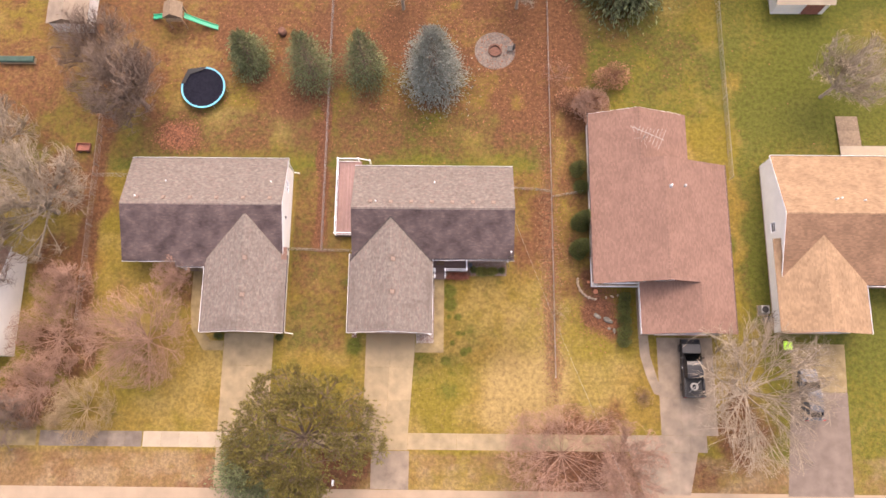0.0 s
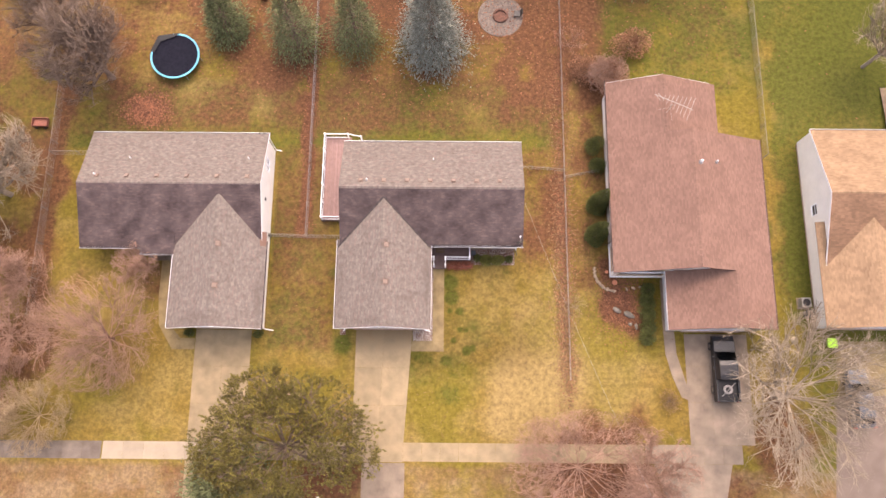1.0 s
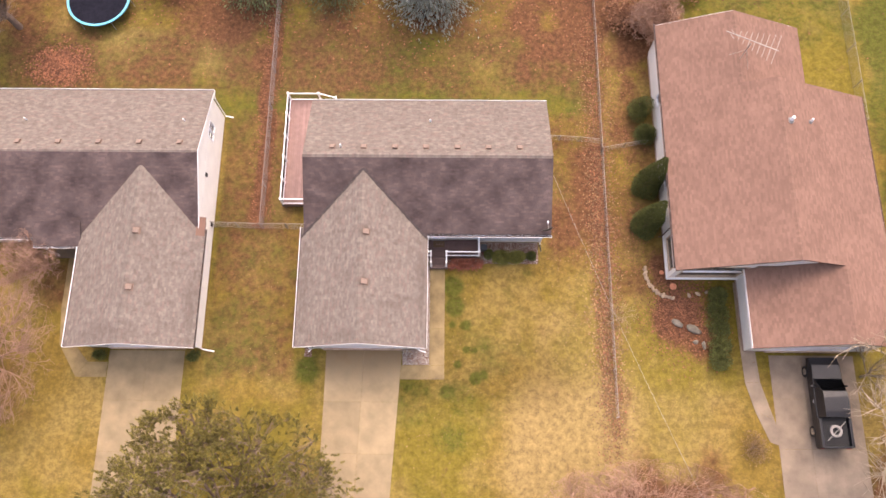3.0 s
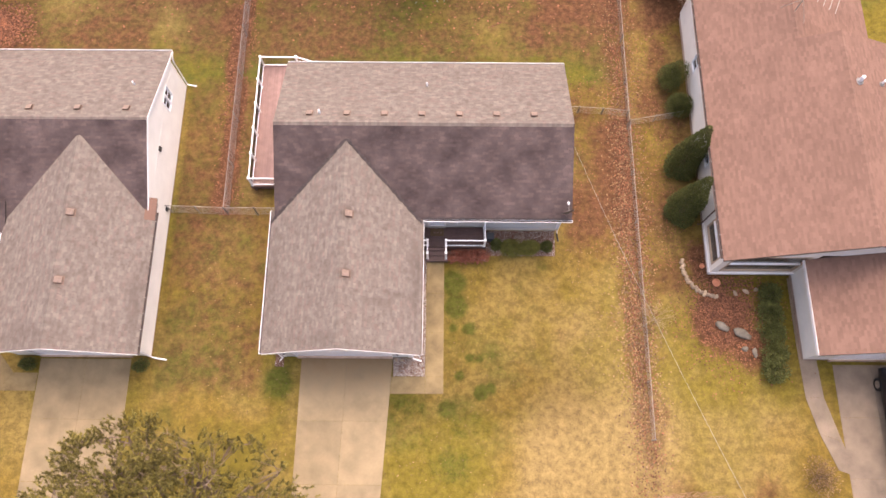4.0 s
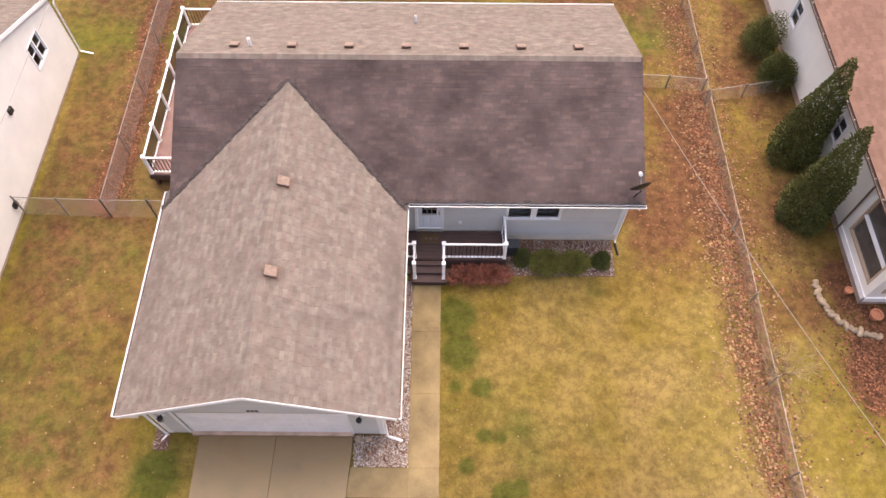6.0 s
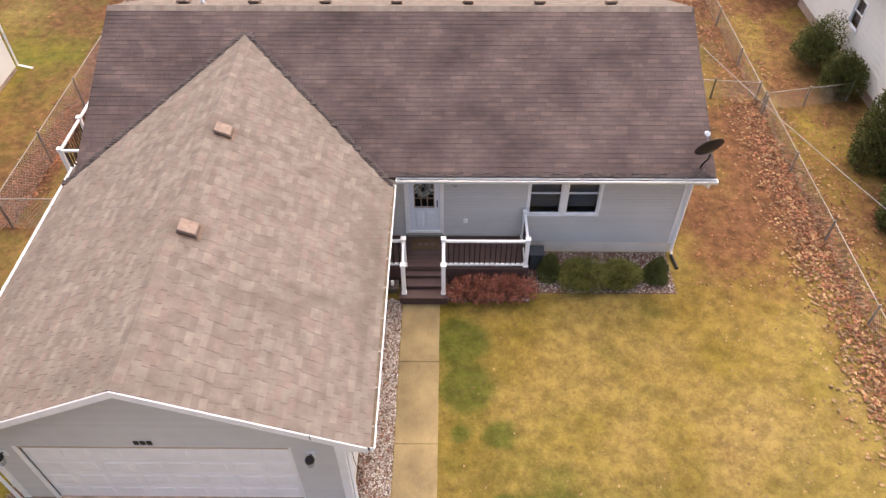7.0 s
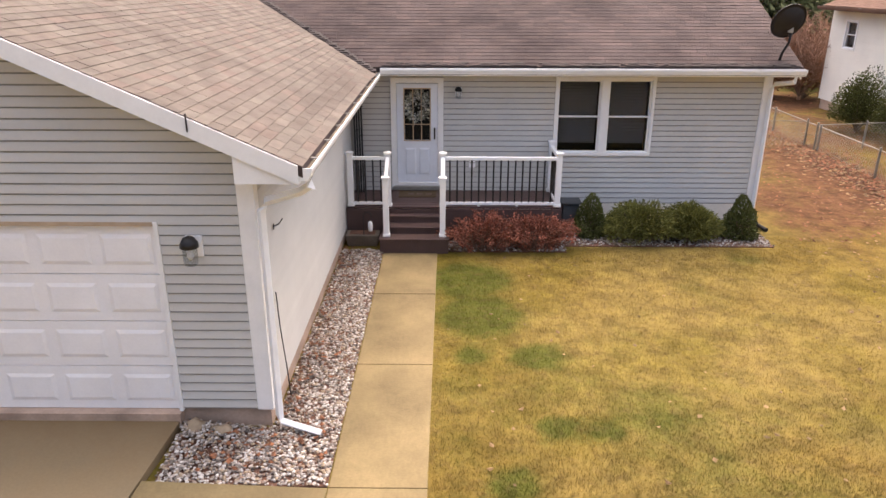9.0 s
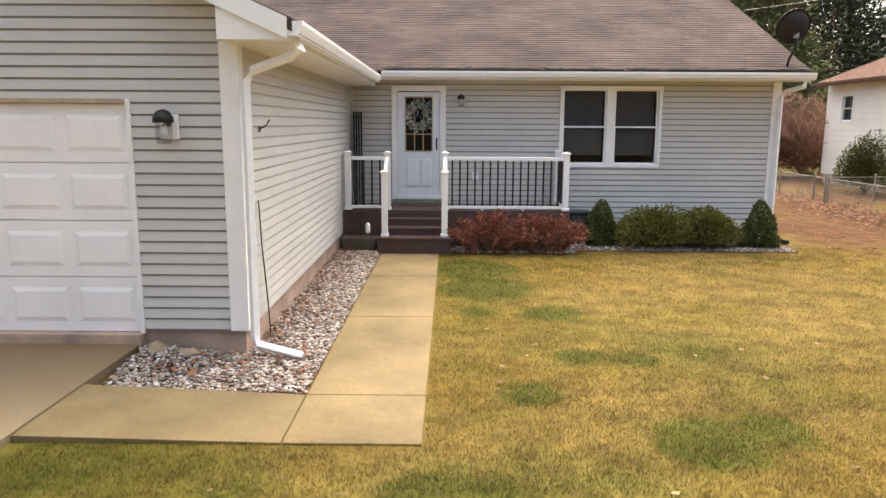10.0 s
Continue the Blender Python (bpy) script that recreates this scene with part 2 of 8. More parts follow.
def glass_material(name, tint, rough=0.03):
    m = bpy.data.materials.new(name)
    m.use_nodes = True
    nt = m.node_tree
    N, L = nt.nodes, nt.links
    b = N["Principled BSDF"]
    tr = N.new("ShaderNodeBsdfTransparent")
    tr.inputs[0].default_value = (*tint, 1)
    gl = N.new("ShaderNodeBsdfGlossy")
    gl.inputs["Roughness"].default_value = rough
    lw, pw, ad = N.new("ShaderNodeLayerWeight"), N.new("ShaderNodeMath"), N.new("ShaderNodeMath")
    lw.inputs["Blend"].default_value = 0.5
    pw.operation, ad.operation = 'POWER', 'MULTIPLY_ADD'
    pw.inputs[1].default_value = 4.0
    ad.inputs[1].default_value, ad.inputs[2].default_value = 0.55, 0.012
    L.new(lw.outputs["Facing"], pw.inputs[0])
    L.new(pw.outputs[0], ad.inputs[0])
    mx = N.new("ShaderNodeMixShader")
    L.new(ad.outputs[0], mx.inputs[0])
    L.new(tr.outputs[0], mx.inputs[1])
    L.new(gl.outputs[0], mx.inputs[2])
    L.new(mx.outputs[0], N["Material Output"].inputs[0])
    N.remove(b)
    return m



def dark_spots(m, spots, tint):
    """Ragged dark run-off stains and vent halos on shingles: each spot x, y, radius along x, radius along y, strength.
    """
    N, L = m.node_tree.nodes, m.node_tree.links
    b = N["Principled BSDF"]
    geo, no = N.new("ShaderNodeNewGeometry"), N.new("ShaderNodeTexNoise")
    no.inputs["Scale"].default_value, no.inputs["Detail"].default_value, no.inputs["Roughness"].default_value = 4.0, 6, 0.7
    L.new(geo.outputs["Position"], no.inputs["Vector"])
    for x, y, rx, ry, k in spots:
        mp, ln, ad, mr, mx = N.new("ShaderNodeMapping"), N.new("ShaderNodeVectorMath"), N.new("ShaderNodeMath"), N.new("ShaderNodeMapRange"), N.new("ShaderNodeMix")
        mp.vector_type = 'POINT'
        mp.inputs["Location"].default_value = (-x / rx, -y / ry, 0)
        mp.inputs["Scale"].default_value = (1 / rx, 1 / ry, 0)
        L.new(geo.outputs["Position"], mp.inputs["Vector"])
        ln.operation = 'LENGTH'
        L.new(mp.outputs[0], ln.inputs[0])
        ad.operation = 'MULTIPLY_ADD'
        ad.inputs[1].default_value = 0.9
        L.new(no.outputs["Fac"], ad.inputs[0])
        L.new(ln.outputs["Value"], ad.inputs[2])
        mr.interpolation_type = 'SMOOTHSTEP'
        mr.inputs[1].default_value, mr.inputs[2].default_value, mr.inputs[3].default_value, mr.inputs[4].default_value = 0.6, 1.45, k, 0.0
        L.new(ad.outputs[0], mr.inputs[0])
        mx.data_type = 'RGBA'
        L.new(mr.outputs[0], mx.inputs["Factor"])
        L.new(b.inputs["Base Color"].links[0].from_socket, mx.inputs["A"])
        mx.inputs["B"].default_value = (*tint, 1)
        L.new(mx.outputs["Result"], b.inputs["Base Color"])
    return m


dark_spots(SHINGLE, [(-4.5, 13.45, 0.55, 0.5, 0.75), (-4.5, 10.40, 0.55, 0.5, 0.75), (-3.0, 9.2, 1.1, 0.35, 0.4), (-2.2, 9.7, 1.0, 0.3, 0.4), (-1.2, 11.0, 0.45, 3.4, 0.45), (-2.4, 15.4, 0.7, 1.0, 0.35), (-8.3, 10.5, 0.5, 4.0, 0.35),
                      (-18.2, 13.45, 0.55, 0.5, 0.7), (-18.2, 10.0, 0.55, 0.5, 0.7), (-15.0, 9.5, 0.5, 3.0, 0.4), (-19.5, 7.4, 2.6, 0.9, 0.35), (-5.5, 7.3, 2.5, 0.6, 0.25)], (0.085, 0.068, 0.058))
GUTTER_FILL = material("tan_leaf_silt", (0.140, 0.108, 0.078), 0.95, var=0.45, scale=9, fine=50, bump=0.5)
GLASS = glass_material("window_glass", (0.8, 0.82, 0.84))
CAR_GLASS = glass_material("tinted_car_glass", (0.1, 0.11, 0.12))


def ground_material(blades=False):
    """Dormant lawn; the cover attribute says where rust leaves (red), lush grass (green), sandy verge (blue) and bleached straw (alpha) lie."""
    m = bpy.data.materials.new("dormant_lawn")
    m.use_nodes = True
    nt = m.node_tree
    N, L = nt.nodes, nt.links
    b = N["Principled BSDF"]
    b.inputs["Roughness"].default_value = 0.95
    b.inputs["Specular IOR Level"].default_value = 0.1
    geo = N.new("ShaderNodeNewGeometry")

    def noise_at(scale, detail=6, rough=0.6, shift=0):
        mp = N.new("ShaderNodeVectorMath")
        mp.operation = 'ADD'
        mp.inputs[1].default_value = (shift, shift * 1.7, shift)
        L.new(geo.outputs["Position"], mp.inputs[0])
        n = N.new("ShaderNodeTexNoise")
        n.inputs["Scale"].default_value = scale
        n.inputs["Detail"].default_value = detail
        n.inputs["Roughness"].default_value = rough
        L.new(mp.outputs[0], n.inputs["Vector"])
        return n.outputs["Fac"]

    def remap(sock, a, z, to0=0.0, to1=1.0):
        r = N.new("ShaderNodeMapRange")
        r.interpolation_type = 'SMOOTHSTEP'
        for i, v in enumerate((a, z, to0, to1)):
            r.inputs[i + 1].default_value = v
        L.new(sock, r.inputs[0])
        return r.outputs[0]

    def mix(fac, a, c):
        x = N.new("ShaderNodeMix")
        x.data_type = 'RGBA'
        L.new(fac, x.inputs["Factor"])
        for key, v in (("A", a), ("B", c)):
            if isinstance(v, tuple):
                x.inputs[key].default_value = (*v, 1)
            else:
                L.new(v, x.inputs[key])
        return x.outputs["Result"]

    def calc(op, a, c, d=None):
        x = N.new("ShaderNodeMath")
        x.operation = op
        for i, v in enumerate((a, c, d)):
            if v is None:
                continue
            if isinstance(v, (int, float)):
                x.inputs[i].default_value = v
            else:
                L.new(v, x.inputs[i])
        return x.outputs[0]

    at = N.new("ShaderNodeAttribute")
    at.attribute_name = "cover"
    sep = N.new("ShaderNodeSeparateColor")
    L.new(at.outputs["Color"], sep.inputs[0])

    def ragged(channel, noise, amount=0.8, lo=0.3, hi=0.7):
        """A mask whose edge is broken up by noise."""
        return remap(calc('MULTIPLY_ADD', noise, amount, calc('SUBTRACT', sep.outputs[channel], amount * 0.5)), lo, hi)

    straw = mix(remap(noise_at(0.22, shift=3), 0.38, 0.62), STRAW[0], STRAW[1])
    col = mix(remap(noise_at(0.16, 5, 0.6, 11), 0.42, 0.60), straw, STRAW[2])
    col = mix(remap(noise_at(0.55, 6, 0.65, 29), 0.54, 0.72, 0, 0.75), col, STRAW[3])
    col = mix(remap(noise_at(0.9, 8, 0.7, 47), 0.58, 0.72, 0, 0.65), col, STRAW[4])
    # bleached dry straw
    col = mix(calc('MULTIPLY', remap(calc('MULTIPLY_ADD', noise_at(0.5, 7, 0.7, 71), 0.9, calc('SUBTRACT', at.outputs["Alpha"], 0.45)), 0.1, 0.9), 0.9), col, BLEACHED)
    # lush grass
    col = mix(calc('MULTIPLY', ragged(1, noise_at(1.6, 9, 0.8, 19), 1.2, 0.12, 0.8), 0.9), col, LUSH)
    # sandy verge
    sand = mix(remap(noise_at(0.35, 6, 0.65, 37), 0.44, 0.58), (0.150, 0.092, 0.042), (0.190, 0.130, 0.072))
    sand = mix(remap(noise_at(0.22, 5, 0.6, 53), 0.52, 0.62, 0, 0.8), sand, (0.125, 0.058, 0.032))
    col = mix(ragged(2, noise_at(0.6, 7, 0.7, 67), 1.0, 0.3, 0.8), col, sand)
    # rust leaf cover
    red = mix(remap(noise_at(3.5, 8, 0.75, 17), 0.4, 0.62), RUST[0], RUST[1])
    col = mix(calc('MULTIPLY', ragged(0, noise_at(1.1, 9, 0.78, 83), 1.1, 0.25, 0.8), 0.92), col, red)
    # thin brown thatch
    col = mix(remap(noise_at(6.0, 6, 0.75, 59), 0.48, 0.7, 0, 0.5), col, (0.095, 0.060, 0.027))
    # fine blade grain
    grain = N.new("ShaderNodeHueSaturation")
    L.new(calc('MULTIPLY', remap(noise_at(18.0, 7, 0.85, 7), 0.25, 0.75, 0.82, 1.2), remap(noise_at(2.4, 8, 0.72, 91), 0.3, 0.7, 0.70, 1.3)), grain.inputs["Value"])
    L.new(col, grain.inputs["Color"])
    L.new(grain.outputs[0], b.inputs["Base Color"])
    bp = N.new("ShaderNodeBump")
    bp.inputs["Strength"].default_value = 0.2
    bp.inputs["Distance"].default_value = 0.03
    L.new(noise_at(30.0, 5, 0.7), bp.inputs["Height"])
    L.new(bp.outputs[0], b.inputs["Normal"])
    if blades:
        # thin blades let light through: shade them as the sward they make up
        tone = N.new("ShaderNodeHueSaturation")
        L.new(remap(geo.outputs["Random Per Island"], 0.0, 1.0, 0.95, 1.38), tone.inputs["Value"])
        L.new(grain.outputs[0], tone.inputs["Color"])
        L.new(tone.outputs[0], b.inputs["Base Color"])
        up = N.new("ShaderNodeVectorMath")
        up.operation = 'MULTIPLY_ADD'
        up.inputs[1].default_value = (0.25, 0.25, 0.25)
        up.inputs[2].default_value = (0.0, 0.0, 0.8)
        L.new(geo.outputs["Normal"], up.inputs[0])
        L.new(up.outputs[0], b.inputs["Normal"])
        tl, mx = N.new("ShaderNodeBsdfTranslucent"), N.new("ShaderNodeMixShader")
        L.new(tone.outputs[0], tl.inputs["Color"])
        mx.inputs[0].default_value = 0.45
        L.new(b.outputs[0], mx.inputs[1])
        L.new(tl.outputs[0], mx.inputs[2])
        L.new(mx.outputs[0], N["Material Output"].inputs[0])
    return m


STRAW = ((0.160, 0.109, 0.024), (0.190, 0.136, 0.041), (0.133, 0.104, 0.017), (0.092, 0.078, 0.017), (0.118, 0.072, 0.029))
BLEACHED = (0.228, 0.162, 0.066)
LUSH = (0.060, 0.070, 0.012)
RUST = ((0.072, 0.030, 0.018), (0.132, 0.059, 0.031))
LAWN = ground_material()
GRASS = ground_material(True)

# ---- mesh helpers ----
G = -0.15  # level of the ground


class Build:
    """Collects the corners and faces of one mesh."""

    def __init__(self):
        self.v, self.f = [], []

    def add(self, verts, faces):
        k = len(self.v)
        self.v += [tuple(p) for p in verts]
        self.f += [tuple(i + k for i in q) for q in faces]
        return self

    def hexa(self, c):
        """Eight corners: four below, four above, each ring counter-clockwise from above."""
        return self.add(c, [(3, 2, 1, 0), (4, 5, 6, 7), (0, 1, 5, 4), (1, 2, 6, 5), (2, 3, 7, 6), (3, 0, 4, 7)])

    def box(self, x0, x1, y0, y1, z0, z1):
        return self.hexa([(x0, y0, z0), (x1, y0, z0), (x1, y1, z0), (x0, y1, z0), (x0, y0, z1), (x1, y0, z1), (x1, y1, z1), (x0, y1, z1)])

    def prism(self, ring, z0, z1):
        n = len(ring)
        self.add([(x, y, z0) for x, y in ring] + [(x, y, z1) for x, y in ring],
                 [tuple(reversed(range(n))), tuple(range(n, 2 * n))] + [(i, (i + 1) % n, (i + 1) % n + n, i + n) for i in range(n)])
        return self

    def tube(self, points, radii, n=6, caps=True):
        if not isinstance(radii, (list, tuple)):
            radii = [radii] * len(points)
        k = len(self.v)
        pts = [Vector(p) for p in points]
        for i, p in enumerate(pts):
            d = (pts[min(i + 1, len(pts) - 1)] - pts[max(i - 1, 0)]).normalized()
            a = d.cross(Vector((0, 0, 1)) if abs(d.z) < 0.9 else Vector((1, 0, 0))).normalized()
            c = d.cross(a)
            for j in range(n):
                t = 2 * math.pi * j / n
                self.v.append(tuple(p + (a * math.cos(t) + c * math.sin(t)) * radii[i]))
        for i in range(len(pts) - 1):
            for j in range(n):
                self.f.append((k + i * n + j, k + i * n + (j + 1) % n, k + (i + 1) * n + (j + 1) % n, k + (i + 1) * n + j))
        if caps:
            self.f.append(tuple(k + j for j in reversed(range(n))))
            self.f.append(tuple(k + (len(pts) - 1) * n + j for j in range(n)))
        return self

    def lathe(self, x, y, profile, n=16):
        """Rings (radius, height) about an upright axis."""
        k = len(self.v)
        for r, z in profile:
            for j in range(n):
                t = 2 * math.pi * j / n
                self.v.append((x + r * math.cos(t), y + r * math.sin(t), z))
        for i in range(len(profile) - 1):
            for j in range(n):
                self.f.append((k + i * n + j, k + i * n + (j + 1) % n, k + (i + 1) * n + (j + 1) % n, k + (i + 1) * n + j))
        self.f.append(tuple(k + j for j in reversed(range(n))))
        self.f.append(tuple(k + (len(profile) - 1) * n + j for j in range(n)))
        return self

    def mesh(self, name, mat, smooth=False):
        me = bpy.data.meshes.new(name)
        me.from_pydata(self.v, [], self.f)
        me.materials.append(mat)
        if smooth:
            me.polygons.foreach_set("use_smooth", [True] * len(me.polygons))
        me.update()
        return me


def thing(name, at, label, category, group="", kind=""):
    e = new(name)
    e.empty_display_size = 0.2
    e.location = at
    return tagged(e, label, category, group, kind)


def part(name, b, mat, parent, label="", bevel=0.0, smooth=False, kind=""):
    """One mesh, given in world metres, under a thing or under one of its parts."""
    ob = new(name, b.mesh(name, mat, smooth))
    if parent is not None:
        ob.parent = parent
        if parent.parent is None:
            ob.matrix_parent_inverse = Matrix.Translation(parent.location).inverted()
    if bevel:
        mod = ob.modifiers.new("bevel", 'BEVEL')
        mod.width, mod.segments, mod.limit_method = bevel, 2, 'ANGLE'
    return tagged(ob, label, kind=kind)


def solid(name, b, mat, label, category, group="", kind="", bevel=0.0, smooth=False):
    """A top-level thing of one mesh."""
    ob = part(name, b, mat, None, bevel=bevel, smooth=smooth)
    return tagged(ob, label, category, group, kind)


def piece(name, me, parent, at, turn=0.0):
    """A piece on shared mesh data."""
    ob = new(name, me)
    ob.parent = parent
    base = Matrix.Translation(at) @ Matrix.Rotation(turn, 4, 'Z')
    if parent.parent is None:
        ob.matrix_parent_inverse = Matrix.Translation(parent.location).inverted()
    ob.matrix_basis = base
    return ob


def blob_mesh(name, mat, rng, squash=0.6, sub=1):
    """An uneven stone about 1 across."""
    bm = bmesh.new()
    bmesh.ops.create_icosphere(bm, subdivisions=sub, radius=0.5)
    for v in bm.verts:
        v.co *= 1 + rng.uniform(-0.2, 0.2)
        v.co.z *= squash
    me = bpy.data.meshes.new(name)
    bm.to_mesh(me)
    bm.free()
    me.materials.append(mat)
    me.polygons.foreach_set("use_smooth", [sub > 1] * len(me.polygons))
    return me

# ---- ground, paving ----
grid_rng = np.random.RandomState(5)
LATTICE = grid_rng.rand(128, 128)


def wave(x, y, scale):
    """Smooth value noise, 0 to 1."""
    x, y = np.asarray(x) * scale + 400, np.asarray(y) * scale + 400
    i, j = np.floor(x).astype(int), np.floor(y).astype(int)
    u, v = x - i, y - j
    u, v = u * u * (3 - 2 * u), v * v * (3 - 2 * v)
    g = lambda a, c: LATTICE[a % 128, c % 128]
    return (g(i, j) * (1 - u) + g(i + 1, j) * u) * (1 - v) + (g(i, j + 1) * (1 - u) + g(i + 1, j + 1) * u) * v


def ease(x, a, z):
    t = np.clip((x - a) / (z - a), 0, 1)
    return t * t * (3 - 2 * t)


def cover(x, y):
    """How much rust leaf, lush grass, sandy verge and bleached straw lies at each place."""
    x, y = np.asarray(x, float), np.asarray(y, float)
    n1, n2 = wave(x, y, 0.13), wave(x + 50, y, 0.45)
    rust = 0.95 * ease(y + n1 * 10, 32.5, 38.0) * (1 - 0.3 * ease(np.abs(x + 1), 15, 27)) * (0.6 + 0.4 * n2)
    rust *= 1 - 0.75 * ease(x, 13.5, 16.5) * (1 - ease(x, 60, 90))
    rust = np.maximum(rust, 0.6 * ease(y + n1 * 8, 31.0, 36.0) * (1 - ease(x, 10, 14)) * (0.6 + 0.5 * n2))
    lush = 0.80 * ease(x + n2 * 2, 29.5, 32.0) * (0.45 + 0.8 * n1)
    lush = np.maximum(lush, 0.68 * ease(y, 27, 31) * ease(x, 12, 15) * (0.45 + 0.8 * n2))
    lush = np.maximum(lush, 0.5 * (1 - ease(x, -11, -9)) * ease(x, -15.2, -14.5) * ease(y, 3, 6) * (0.6 + 0.9 * n2))
    lush = np.maximum(lush, 0.60 * ease(y, 22.5, 23.5) * (1 - ease(y, 29, 32)) * (1 - ease(x, 9, 12)) * (0.5 + 0.8 * n2))

    def strip(x0, w, y0, y1, amount):
        d = np.abs(x + (n2 - 0.5) * w * 1.2 - x0)
        return amount * (1 - ease(d, w * 0.4, w)) * ease(y, y0 - 1, y0 + 1) * (1 - ease(y, y1 - 1, y1 + 1))

    for a in ((10.62, 1.15, 1.5, 60, 0.5), (-12.2, 0.8, 15, 60, 0.9), (-35.0, 1.6, 8, 30, 0.8), (8.5, 4.5, 27, 60, 0.8), (12.6, 1.4, 19, 30, 0.6), (12.6, 1.2, 12, 19, 0.45), (30.0, 0.8, 6, 24, 0.4)):
        rust = np.maximum(rust, strip(*a))

    def blot(x0, y0, r, amount=1.0):
        d = np.hypot(x - x0, y - y0) + (n2 - 0.5) * r * 0.8
        return amount * (1 - ease(d, r * 0.3, r * 1.15))

    for a in ((-27.2, 27.1, 2.4), (-13.2, 27.5, 1.7, 0.8), (-9.0, -5.3, 3.6, 0.95), (-36, 5, 4.5, 0.7), (15.4, 9.4, 2.8, 0.95), (16.6, 7.8, 2.2, 0.9), (14.6, 12.2, 1.7, 0.9), (-22, 38.5, 3.8, 0.8), (13, 31, 4, 0.6), (27.5, -2, 4.5, 0.75),
              (14, 29, 2.6, 0.9), (-33, 34, 7, 0.75), (-37, 14, 5, 0.7), (-24, 10.5, 3.5, 0.6), (-28, 5.5, 4.5, 0.45), (13, -4, 6.5, 0.8), (22, -1, 3, 0.4), (-38, 22, 5, 0.7), (-35, -5.5, 3, 0.4), (18, 40, 5, 0.5), (8, -5.5, 3.5, 0.5),
              (-39, 1, 4, 0.7), (24.5, -5.5, 2.5, 0.6), (6.0, 7.5, 2.4, 0.3), (9.0, 9.0, 2.4, 0.35), (4.5, 9.5, 2.0, 0.25), (9.0, 5.5, 2.0, 0.3), (-33, 42, 9, 0.7), (-44, 33, 8, 0.7), (-24, 44, 6, 0.7), (-31, 19, 2.5, 0.5), (-31.5, 11, 3, 0.5), (-11, 5, 2.5, 0.3)):
        rust = np.maximum(rust, blot(*a))
    for a in ((0.8, 9.8, 0.9, 0.9), (0.65, 11.2, 0.9, 0.85), (-8.4, 6.0, 1.1, 0.8), (1.55, 8.7, 0.5, 0.9), (0.7, 8.7, 0.4, 0.8), (1.57, 7.15, 0.3, 0.95), (2.08, 7.05, 0.26, 0.85), (2.7, 7.5, 0.75, 0.5), (1.04, 6.2, 0.34, 0.9),
              (2.2, 5.35, 0.5, 1.0), (2.7, 5.5, 0.36, 0.9), (-2.0, 4.7, 0.8, 0.85), (-0.9, 4.6, 0.8, 0.8), (0.3, 4.5, 0.7, 0.7), (-9.3, 12, 0.9, 0.7), (-13.8, 9, 1.0, 0.7), (5.5, 12.2, 0.6, 0.5), (9, 25, 1.4, 0.5),
              (-5.5, 26.0, 3.6, 0.85), (0.5, 25.6, 2.6, 0.75), (4.5, 26, 2.2, 0.5), (-9.0, 26.5, 2.0, 0.8), (-12.8, 13, 1.2, 0.7), (22, 32, 5, 0.5), (27.5, 20, 1.6, 0.9), (27.8, 12, 1.4, 0.9), (27.8, 16, 1.4, 0.9), (1.2, 4.0, 1.6, 0.45), (0.8, 1.5, 1.8, 0.5), (-12.6, 9.5, 1.6, 0.6), (-13.4, 12.5, 1.3, 0.6), (-10.5, 20.0, 3.0, 0.4), (-4.5, 26.6, 5.0, 0.75), (-13.5, 15.0, 3.0, 0.5), (-20, 27, 4.0, 0.4), (-30, 26, 4.0, 0.5), (-38, 28, 8.0, 0.5), (1.8, 7.5, 3.0, 0.25)):
        lush = np.maximum(lush, blot(*a))
    lush = np.maximum(lush, 0.46 * ease(y, 1.5, 3.0) * (1 - ease(y, 7.0, 12.5)) * ease(x, -8, -3) * (1 - ease(x, 2.5, 6.0)) * (0.45 + 0.9 * wave(x, y, 0.6)))
    verge = 0.8 * ease(y, -19, -16) * (1 - ease(y, -4.2, -3.5)) * (0.55 + 0.6 * n1)
    # thin leaf cover of the back gardens and the side strips
    rust = np.maximum(rust, 0.78 * (1 - ease(np.abs(x - 9.0), 1.4, 3.4)) * ease(y, 8.5, 16) * (1 - ease(y, 22.5, 25)) * (0.55 + 0.6 * n2))
    rust = np.maximum(rust, 0.58 * ease(y, 22.5, 26) * (1 - ease(x, 11, 13)) * (0.55 + 0.7 * n2))
    rust = np.maximum(rust, 0.40 * ease(y, 27, 30) * ease(x, 11, 13) * (1 - ease(x, 27, 29)) * (0.5 + 0.7 * n2))
    rust = np.maximum(rust, 0.50 * ease(x, -15.3, -14.6) * (1 - ease(x, -9.6, -8.6)) * ease(y, 3, 6) * (1 - ease(y, 23, 25)) * (0.5 + 0.8 * n1))
    rust = np.maximum(rust, 0.52 * ease(x, 10.9, 11.5) * (1 - ease(x, 14.5, 15.5)) * ease(y, 8, 12) * (1 - ease(y, 28, 31)) * (0.5 + 0.8 * n2))
    bleached = 0.95 * ease(x, 1.5, 6.0) * (1 - 0.55 * ease(x, 10, 13)) * (1 - ease(x, 17, 20)) * ease(y, -3.0, -1.0) * (1 - 0.6 * ease(y, 3.0, 6.5)) * (1 - ease(y, 9.5, 12.5)) * (0.65 + 0.5 * n1)
    bleached = np.maximum(bleached, 0.55 * ease(x, -28, -25) * (1 - ease(x, -14.5, -13)) * ease(y, 25, 26.5) * (1 - ease(y, 29.5, 31)))
    return np.clip(np.stack([rust, lush, verge, bleached], -1), 0, 1)


